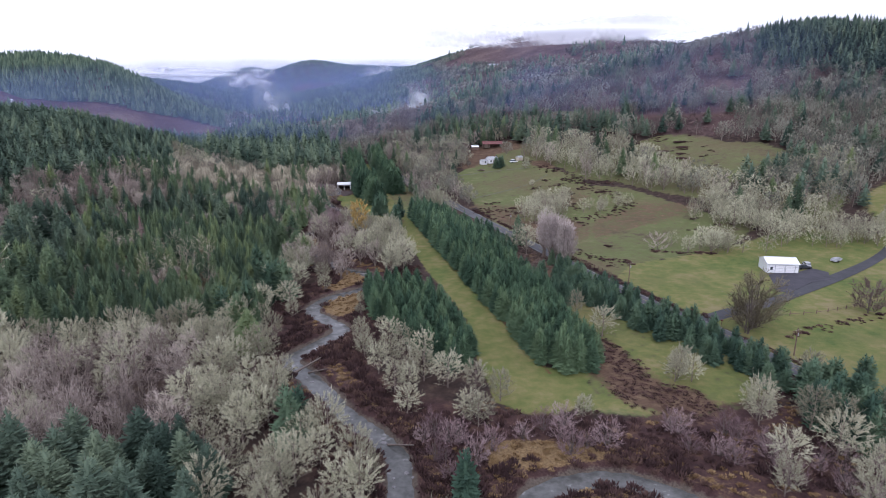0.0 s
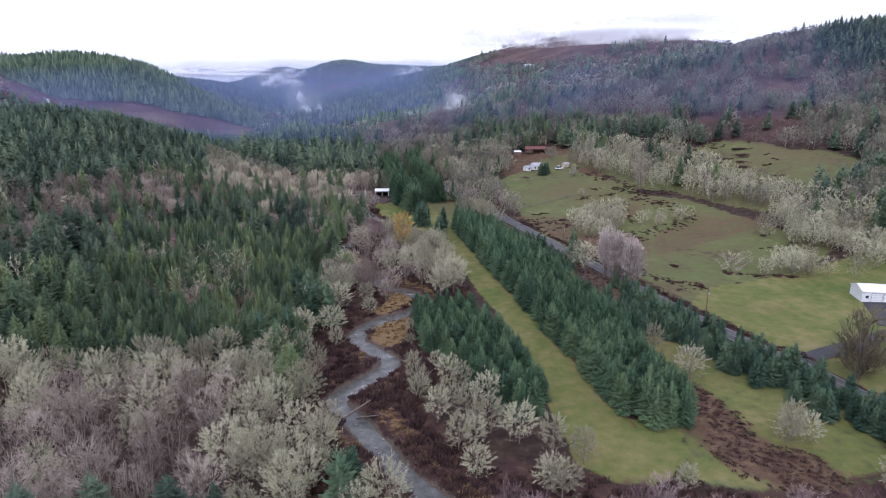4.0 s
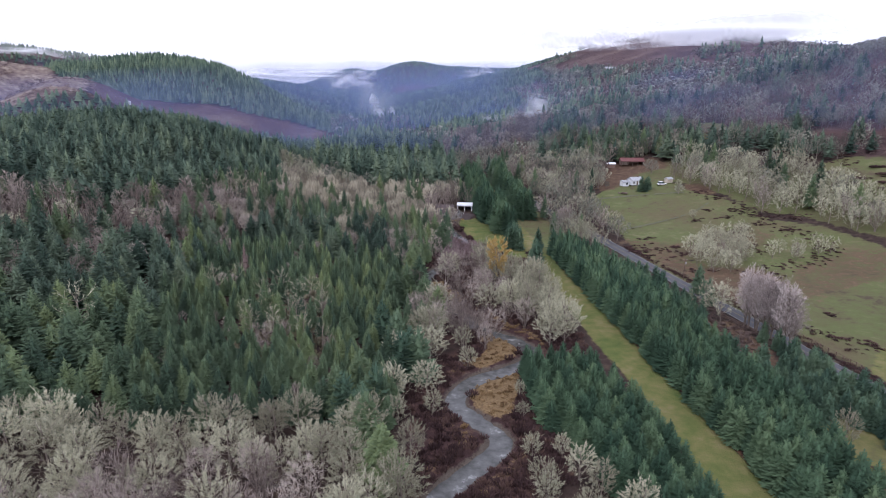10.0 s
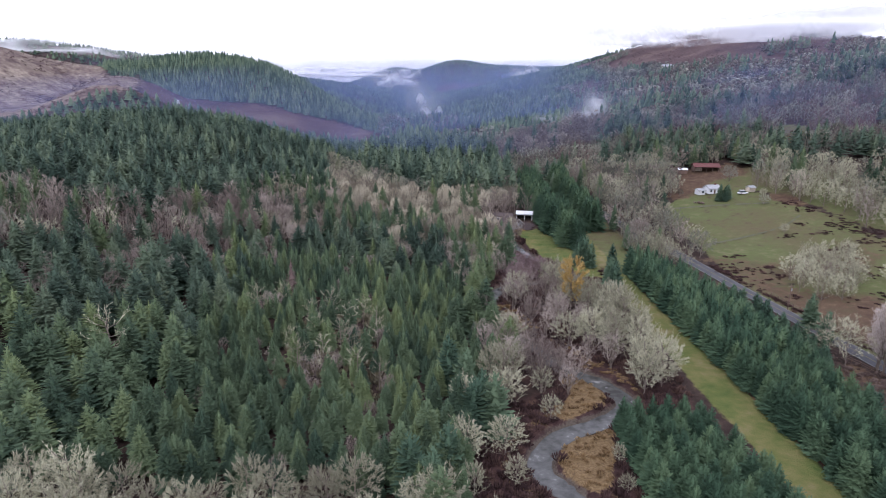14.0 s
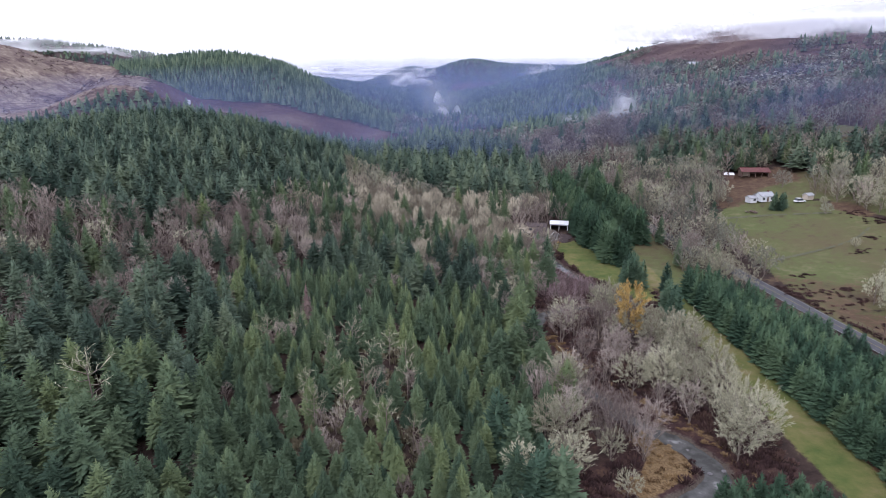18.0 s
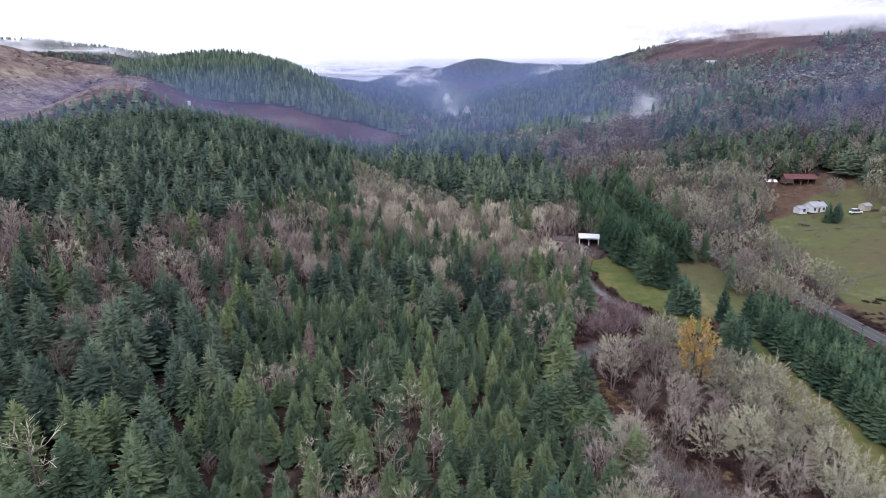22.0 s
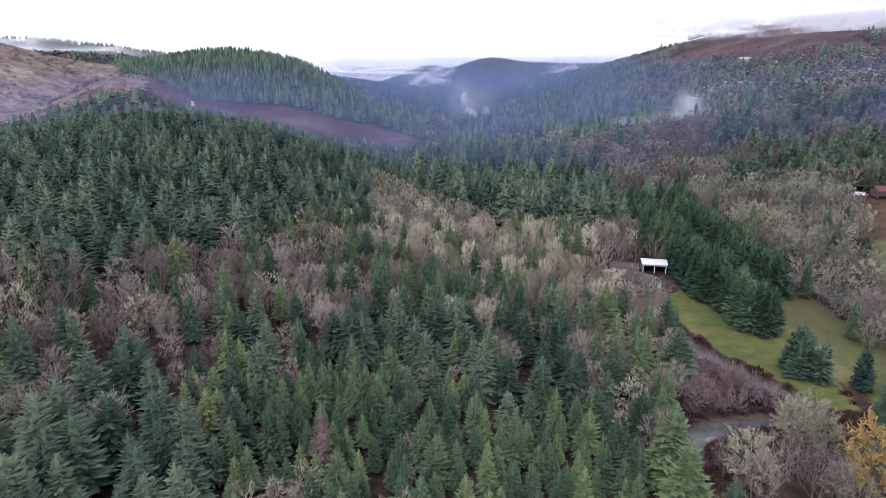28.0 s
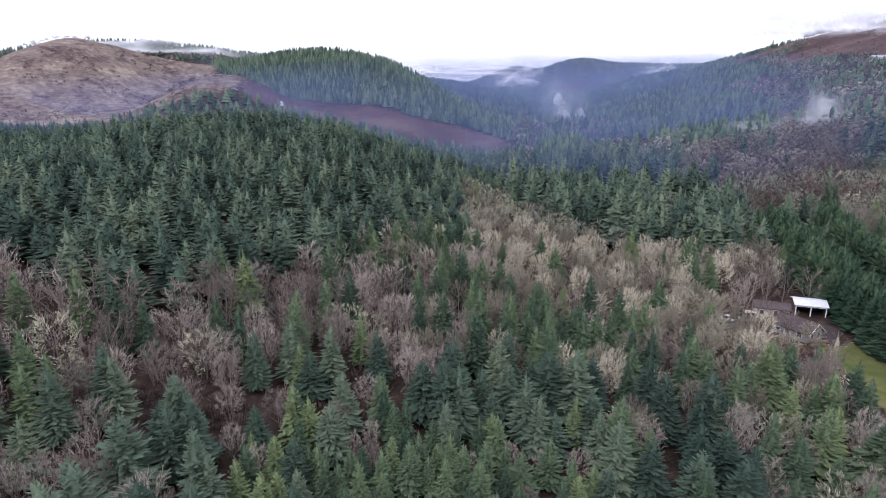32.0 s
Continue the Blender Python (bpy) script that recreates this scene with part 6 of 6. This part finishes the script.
car("dark_car", (163.5, 161.5), -15, M_BLACK, "dark car parked at the corner of the shed")
car("grey_car", (166.5, 163.5), 60, M_TRIM, "grey car parked on grass behind the shed")
boat = building("covered_trailer", (179, 164), 15, "grey covered trailer on the grass beside the driveway", "trailer")
part("hull", prism([(-2.0, 0.5), (1.8, 0.5), (2.4, 0.9), (2.0, 1.1), (-2.0, 1.1)], -0.85, 0.85), M_TRIM, boat)
part("cover", prism([(-1.9, 1.1), (1.9, 1.1), (1.3, 1.45), (-1.6, 1.5)], -0.75, 0.75), M_SIDING, boat)
part("drawbar", box(2.3, 4.0, -0.05, 0.05, 0.45, 0.55), M_TRIM, boat)
for y in (-0.98, 0.98):
    bm = bmesh.new()
    bmesh.ops.create_cone(bm, cap_ends=True, segments=14, radius1=0.32, radius2=0.32, depth=0.2, matrix=Matrix.Translation((-0.3, y, 0.34)) @ Matrix.Rotation(radians(90), 4, "X"))
    part("wheel", bm, M_RUBBER, boat)

# red-roofed barn, white farmhouse and its outbuilding
barn = building("open_barn", (132, 401), -8, "long open-fronted timber barn with a rust-red metal roof", "barn")
gabled(barn, 12.6, 6.6, 2.8, 4.2, M_WOOD, M_REDROOF, 0.6, front=False, roof_label="rust-red metal roof")
for x in np.linspace(-6.1, 6.1, 5):
    part("post", box(x - 0.13, x + 0.13, -3.3, -3.04, 0, 2.8), M_WOOD, barn)
part("beam", box(-6.2, 6.2, -3.02, -2.86, 2.55, 2.82), M_WOOD, barn)
part("hay_bale", box(-5, -1.5, 0.3, 2.8, 0, 2.0, 0.1), M_TAN, barn)
lean = building("lean_to_shed", (120.5, 403), -8, "small white-roofed shed beside the barn", "shed")
gabled(lean, 4.6, 3.6, 2.3, 3.0, M_WOOD, M_WHITE, 0.25)
farm = building("farmhouse", (121, 367), 12, "small white farmhouse with a pale roof behind conifers", "house")
gabled(farm, 6.2, 4.8, 2.6, 3.9, M_WHITE, M_PALEROOF, 0.4, roof_label="pale metal roof")
for x in (-2.0, 2.0):
    opening(farm, "window", x, -2.4, 0.9, 1.0, 1.1, M_GLASS, M_DOOR)
opening(farm, "door", 0.0, -2.4, 0.05, 0.95, 2.0, M_WOOD, M_DOOR)
part("chimney", box(1.4, 1.9, -0.25, 0.25, 3.7, 4.7, 0.02), M_RED, farm)
wing = building("farmhouse_wing", (115.6, 367.5), 12, "low white wing beside the farmhouse", "house")
gabled(wing, 3.6, 3.4, 2.2, 2.9, M_WHITE, M_PALEROOF, 0.3)
opening(wing, "window", 0.4, -1.7, 0.9, 1.2, 1.1, M_GLASS, M_DOOR)
coop = building("small_outbuilding", (137, 361), 20, "small pale outbuilding with a reddish wall in the farmyard", "shed")
gabled(coop, 3.4, 2.8, 2.0, 2.7, M_TAN, M_PALEROOF, 0.25)
car("white_van", (132.5, 359), 10, M_DOOR, "white van parked in the farmyard", 4.8, 1.9, 1.9)

# grey house, garage and long cabin at the end of the lawn
home = building("grey_house", (19.5, 341), -54, "grey gabled house with brown shingle roof among bare trees", "house")
gabled(home, 9.0, 5.2, 2.6, 4.6, M_SIDING, M_SHINGLE, 0.5, roof_label="brown shingle roof")
for x in (-3.4, -0.8, 2.2):
    opening(home, "window", x, -2.6, 0.95, 1.2, 1.2, M_GLASS, M_DOOR)
for y, z, w in ((-1.2, 0.9, 1.0), (1.2, 0.9, 1.0), (0.0, 2.9, 1.0)):
    pane = part("gable_window", box(4.506, 4.54, y - w / 2, y + w / 2, z, z + 1.2), M_GLASS, home)
    part("frame", box(4.506, 4.57, y - w / 2 - 0.1, y - w / 2, z, z + 1.2), M_DOOR, pane)
    part("frame", box(4.506, 4.57, y + w / 2, y + w / 2 + 0.1, z, z + 1.2), M_DOOR, pane)
    part("sill", box(4.506, 4.59, y - w / 2 - 0.1, y + w / 2 + 0.1, z - 0.1, z), M_DOOR, pane)
for s in (-1, 1):
    bm = slope(s * 3.12, 2.22, 0, 4.62, 5.01, 5.09, 0.2)
    part("bargeboard", bm, M_DOOR, home, "white bargeboard")
part("porch_deck", box(4.56, 6.4, -2.2, 2.2, 0.1, 0.45), M_WOOD, home)
garage = building("garage", (27.8, 356.5), -10, "open garage with a white low-pitched metal roof", "garage")
gabled(garage, 7.4, 6.4, 3.0, 3.7, M_WOOD, M_WHITE, 0.35, front=False, roof_label="bright white metal roof")
for x in (-3.55, 0.0, 3.55):
    part("post", box(x - 0.12, x + 0.12, -3.2, -2.95, 0, 2.95), M_DOOR, garage, "white post")
part("lintel", box(-3.7, 3.7, -3.24, -3.21, 2.55, 2.98), M_DOOR, garage, "white lintel board")
# added bench, its near-black standing in for shade under the garage roof
part("tool_bench", box(-3.2, 3.2, 1.9, 2.9, 0, 0.95), M_DARK, garage)
cabin = building("long_cabin", (17.5, 354), -12, "long cream cabin with a weathered brown roof", "cabin")
gabled(cabin, 8.5, 4.4, 2.6, 3.7, M_TAN, M_SHINGLE, 0.35)
opening(cabin, "window", -2.2, -2.2, 0.9, 1.1, 1.0, M_GLASS, M_DOOR)
opening(cabin, "door", 1.0, -2.2, 0.05, 0.95, 2.05, M_WOOD, M_DOOR)
car("tan_motorhome", (11.5, 349), 8, M_TAN, "tan motorhome parked beside the cabin", 6.4, 2.3, 2.7)
car("white_car", (7.0, 352), -12, M_DOOR, "white car parked under bare trees")
yard = bmesh.new()
bmesh.ops.create_circle(yard, cap_ends=True, segments=28, radius=1)
for v in yard.verts:
    a = math.atan2(v.co.y, v.co.x)
    k = 1 + 0.12 * math.sin(3 * a) + 0.08 * math.cos(5 * a)
    v.co = (25 + v.co.x * 5.5 * k, 343 + v.co.y * 7 * k, 0)
    v.co.z = float(rise(np.array(v.co.x), np.array(v.co.y))) + 0.16
me = bpy.data.meshes.new("yard")
yard.to_mesh(me)
me.materials.append(plain("yard_soil", (0.075, 0.055, 0.052), 0.95, vary=0.4))
tagged(new("yard", me), "dark bare soil yard round the grey house", "yard", kind="structure")

# far house on the hill and a tank on the clearing
hillhouse = building("hill_house", (313, 953), 5, "pale house high on the wooded hill", "house")
gabled(hillhouse, 15, 9, 4.5, 7.0, M_TAN, M_PALEROOF, 0.5)
for x in (-4.5, -1.5, 1.5, 4.5):
    opening(hillhouse, "window", x, -4.5, 1.2, 1.6, 1.6, M_GLASS, M_DOOR)
tank = building("water_tank", (-252, 663), 0, "white cylindrical water tank on the cleared slope", "tank")
bm = bmesh.new()
bmesh.ops.create_cone(bm, cap_ends=True, segments=24, radius1=2.0, radius2=2.0, depth=3.2, matrix=Matrix.Translation((0, 0, 1.6)))
part("shell", bm, M_WHITE, tank)
bm = bmesh.new()
bmesh.ops.create_cone(bm, cap_ends=True, segments=24, radius1=2.1, radius2=0.3, depth=0.7, matrix=Matrix.Translation((0, 0, 3.55)))
part("lid", bm, M_WHITE, tank)

# poles, fences, gate and mailboxes by the road
def utility_pole(at, high, arm=True):
    root = building("utility_pole", at, 12, "weathered timber utility pole beside the meadow", "pole")
    root["group"] = "utility poles"
    bm = bmesh.new()
    bmesh.ops.create_cone(bm, cap_ends=True, segments=10, radius1=0.16, radius2=0.11, depth=high, matrix=Matrix.Translation((0, 0, high / 2)))
    part("pole", bm, M_WOOD, root)
    if arm:
        part("crossarm", box(-0.9, 0.9, -0.18, -0.08, high - 0.7, high - 0.55), M_WOOD, root)
        for x in (-0.8, 0.0, 0.8):
            bm = bmesh.new()
            bmesh.ops.create_cone(bm, cap_ends=True, segments=8, radius1=0.05, radius2=0.03, depth=0.16, matrix=Matrix.Translation((x, -0.13, high - 0.47)))
            part("insulator", bm, M_TRIM, root)
    bm = bmesh.new()
    bmesh.ops.create_cone(bm, cap_ends=True, segments=10, radius1=0.2, radius2=0.2, depth=0.7, matrix=Matrix.Translation((0.3, 0, high - 1.7)))
    part("transformer", bm, M_TRIM, root)
    return root


for at, high in (((99.4, 163), 7.5), ((110, 107.5), 7.0), ((87, 238), 8.0)):
    utility_pole(at, high)


def fence(points, gap, label, rails=2, high=1.2):
    line = spline(points, 0.5)
    step = max(1, int(gap / 0.5))
    posts = line[::step]
    root = tagged(new("rail_fence"), label, "fence")
    root.location = (posts[0][0], posts[0][1], float(land(*posts[0])))
    base = np.array(root.location)
    proto = None
    z = land(posts[:, 0], posts[:, 1])
    for p, h in zip(posts, z):
        if proto is None:
            bm = box(-0.09, 0.09, -0.09, 0.09, -0.3, high, 0.015)
            ob = part("post", bm, M_WOOD, root)
            proto = ob.data
        else:
            ob = new("post", proto)
            ob.parent = root
        ob.location = (p[0] - base[0], p[1] - base[1], h - base[2])
    for k in range(len(posts) - 1):
        a, b = np.r_[posts[k], z[k]] - base, np.r_[posts[k + 1], z[k + 1]] - base
        for r in range(rails):
            up = np.array([0, 0, high * (0.45 + 0.42 * r)])
            v, t = rods(np.array([[a + up, b + up]]), np.array([[0.06, 0.05]]), 6)
            ob = new("rail", mesh_of("rail", v, t, [M_WOOD]))
            ob.parent = root
    return root


fence([(98.5, 172), (93.5, 212), (88.5, 250)], 2.8, "weathered timber rail fence along the road")
fence([(83, 206), (88, 186), (90.5, 172)], 2.8, "dark timber rail fence below the cottonwoods")
fence([(112, 131), (140, 128), (170, 134), (200, 146)], 3.5, "low wire and post fence across the meadow", 1)
for at, turn in (((104.5, 128.5), 15), ((106.0, 127.6), 15), ((103.2, 136.5), -10)):
    box_root = building("mailbox", at, turn, "red mailbox on a timber post at the driveway", "mailbox")
    box_root["group"] = "mailboxes"
    part("post", box(-0.06, 0.06, -0.06, 0.06, 0, 1.1), M_WOOD, box_root)
    part("case", box(-0.18, 0.18, -0.3, 0.3, 1.1, 1.45, 0.05), M_RED, box_root)

# drift log and stones in the creek
def log(at, to, r, label):
    a, b = np.array([*at, float(land(*at)) + 0.9]), np.array([*to, float(land(*to)) + 1.0])
    root = tagged(new("drift_log"), label, "log")
    root.location = a
    v, t = rods(np.array([[np.zeros(3), b - a]]), np.array([[r, r * 0.6]]), 9)
    ob = new("trunk", mesh_of("trunk", v, t, [M_BARK]))
    ob.parent = root
    d = (b - a) / np.linalg.norm(b - a)
    span = np.linalg.norm(b - a)
    for i, k in enumerate((0.4, 0.6, 0.8)):
        st = np.array([[d * k * span, d * (k + 0.08) * span + np.array([0.3 * (-1) ** i, 0.2, 0.7])]])
        v, t = rods(st, np.array([[r * 0.35, r * 0.1]]), 5)
        ob = new("branch_stub", mesh_of("branch_stub", v, t, [M_BARK]))
        ob.parent = root


log((-3, 126), (3, 131), 0.28, "dark drift log lying across the creek")
log((0, 128), (4, 125), 0.2, "broken drift log stranded in the creek")
log((13, 96), (17, 92), 0.22, "pale log on the creek's stony bank")
bm = bmesh.new()
bmesh.ops.create_icosphere(bm, subdivisions=1, radius=0.5)
for v in bm.verts:
    v.co *= 1 + 0.25 * noise.noise(v.co * 3)
    v.co.z *= 0.6
me = bpy.data.meshes.new("stone")
bm.to_mesh(me)
bm.free()
me.materials.append(plain("creek_stone", (0.21, 0.20, 0.20), 0.7, vary=0.4))
gg = np.random.default_rng(5)
for i in range(60):
    k = gg.integers(60, 120) if i < 40 else gg.integers(150, 260)
    p = CREEK_LINE[min(k, len(CREEK_LINE) - 1)] + gg.normal(0, 1.6, 2)
    ob = tagged(new("stone", me), "grey creek stone breaking the water", "stone", "creek stones")
    ob.matrix_basis = Matrix.LocRotScale((p[0], p[1], float(rise(*map(np.array, p))) - 1.1), Euler((0, 0, gg.uniform(0, 6))), Vector((1, 1, 1)) * gg.uniform(0.4, 1.1))


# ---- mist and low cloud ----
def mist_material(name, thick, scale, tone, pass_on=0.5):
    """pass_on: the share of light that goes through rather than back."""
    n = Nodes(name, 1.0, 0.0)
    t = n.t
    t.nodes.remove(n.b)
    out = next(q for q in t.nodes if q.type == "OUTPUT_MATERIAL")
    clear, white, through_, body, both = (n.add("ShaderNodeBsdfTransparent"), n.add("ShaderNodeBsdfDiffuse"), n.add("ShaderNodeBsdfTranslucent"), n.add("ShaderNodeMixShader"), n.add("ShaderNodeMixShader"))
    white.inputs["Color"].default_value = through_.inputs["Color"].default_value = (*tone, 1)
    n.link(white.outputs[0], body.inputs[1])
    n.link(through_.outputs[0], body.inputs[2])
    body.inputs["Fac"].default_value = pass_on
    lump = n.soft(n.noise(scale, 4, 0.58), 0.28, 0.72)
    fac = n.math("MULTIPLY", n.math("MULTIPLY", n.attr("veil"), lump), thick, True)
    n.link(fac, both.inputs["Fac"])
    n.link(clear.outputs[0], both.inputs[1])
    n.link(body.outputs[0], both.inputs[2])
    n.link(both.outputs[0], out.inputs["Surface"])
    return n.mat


def mist(name, sheets, mat, label, top=1.0, lean=0.0):
    """A body of mist: lumpy sheets, one behind another, thinning out to nothing at their rims, leaning forward by the lean. sheets: centre, width, height, depth of its folds, turn."""
    V, Q, D, n = [], [], [], 0
    gg = np.random.default_rng(len(name) + len(sheets))
    for (cx, cy, cz), w, h, fold, turn in sheets:
        u, v = np.meshgrid(np.linspace(-1, 1, 41), np.linspace(-1, 1, 21))
        k = gg.uniform(0, 50)
        bulge = np.array([noise.noise((a * 2.2 + k, b * 1.6, k)) for a, b in zip(u.ravel(), v.ravel())]).reshape(u.shape)
        c, s = math.cos(radians(turn)), math.sin(radians(turn))
        lx, ly = u * w / 2, fold * (bulge + 0.8 * (1 - u * u)) - lean * v * h / 2
        V.append(np.stack([cx + lx * c - ly * s, cy + lx * s + ly * c, cz + v * h / 2 + 0.15 * h * bulge], -1).reshape(-1, 3))
        ids = np.arange(u.size).reshape(u.shape) + n
        Q.append(np.stack([ids[:-1, :-1], ids[:-1, 1:], ids[1:, 1:], ids[1:, :-1]], -1).reshape(-1, 4))
        e = np.clip(1 - np.abs(u) ** 2.2, 0, 1) * np.clip((1 - v) * 1.4, 0, 1) ** top * np.clip((1 + v) * 2.0, 0, 1)
        D.append((e * (0.75 + 0.6 * bulge)).clip(0, 1).ravel())
        n += u.size
    me = mesh_of(name, np.concatenate(V), np.concatenate(Q), [mat], smooth_faces=True)
    me.attributes.new("veil", "FLOAT", "POINT").data.foreach_set("value", np.concatenate(D).astype(np.float32))
    ob = tagged(new(name, me), label, "mist", kind="stuff")
    ob.visible_shadow = False
    return ob


M_MIST = mist_material("mist", 0.60, 0.035, (0.95, 0.96, 0.98))
M_CLOUD = mist_material("low_cloud", 1.1, 0.008, (0.99, 0.99, 0.99), 0.92)
M_CAP = mist_material("cap_cloud", 2.2, 0.010, (0.99, 0.99, 0.99), 0.92)
# aerial haze is imitated by blue-tinted sheets; the blue is in their colour
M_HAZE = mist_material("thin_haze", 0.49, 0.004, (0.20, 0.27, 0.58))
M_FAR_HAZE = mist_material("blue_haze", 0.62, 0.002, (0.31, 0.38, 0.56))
mist("mist_plume", [((-30, 896, 40), 40, 50, 8, 20), ((-14, 890, 28), 50, 40, 8, -20), ((6, 893, 16), 60, 24, 10, -10)], M_MIST, "white plume of mist rising from the valley woods", 1.3)
mist("mist_wisp", [((124, 598, 44), 30, 30, 5, 5), ((114, 602, 36), 50, 18, 5, -10), ((100, 606, 30), 70, 14, 5, -10)], M_MIST, "thin wisp of mist over the hillside trees", 1.3)
mist("hill_cloud", [((394, 1053, 137), 640, 44, 6, -57), ((453, 1090, 146), 660, 44, 8, -57)], M_CAP, "low cloud hiding the crest of the brown hill", 1.2, lean=0.8)
mist("slope_cloud", [((556, 460, 106), 170, 30, 10, -42), ((600, 470, 110), 220, 30, 12, -42)], M_CLOUD, "shred of cloud on the eastern wooded crest", 1.2, lean=1.8)
mist("ridge_cloud", [((-770, 1150, 122), 420, 40, 20, 37), ((-560, 1330, 108), 360, 30, 25, 20), ((-250, 1500, 80), 360, 26, 25, 0)], M_CLOUD, "low cloud drifting along the ridge behind the bald hill", 0.6, lean=1.8)
mist("mountain_cloud", [((-150, 2620, 60), 200, 70, 40, 0), ((-100, 2640, 92), 120, 56, 40, 0), ((410, 2620, 98), 220, 54, 40, 0)], M_CLOUD, "low cloud on the flanks of the far mountain", 0.8, lean=1.8)
# added tinted sheets, set between the ridges to stand in for distance haze
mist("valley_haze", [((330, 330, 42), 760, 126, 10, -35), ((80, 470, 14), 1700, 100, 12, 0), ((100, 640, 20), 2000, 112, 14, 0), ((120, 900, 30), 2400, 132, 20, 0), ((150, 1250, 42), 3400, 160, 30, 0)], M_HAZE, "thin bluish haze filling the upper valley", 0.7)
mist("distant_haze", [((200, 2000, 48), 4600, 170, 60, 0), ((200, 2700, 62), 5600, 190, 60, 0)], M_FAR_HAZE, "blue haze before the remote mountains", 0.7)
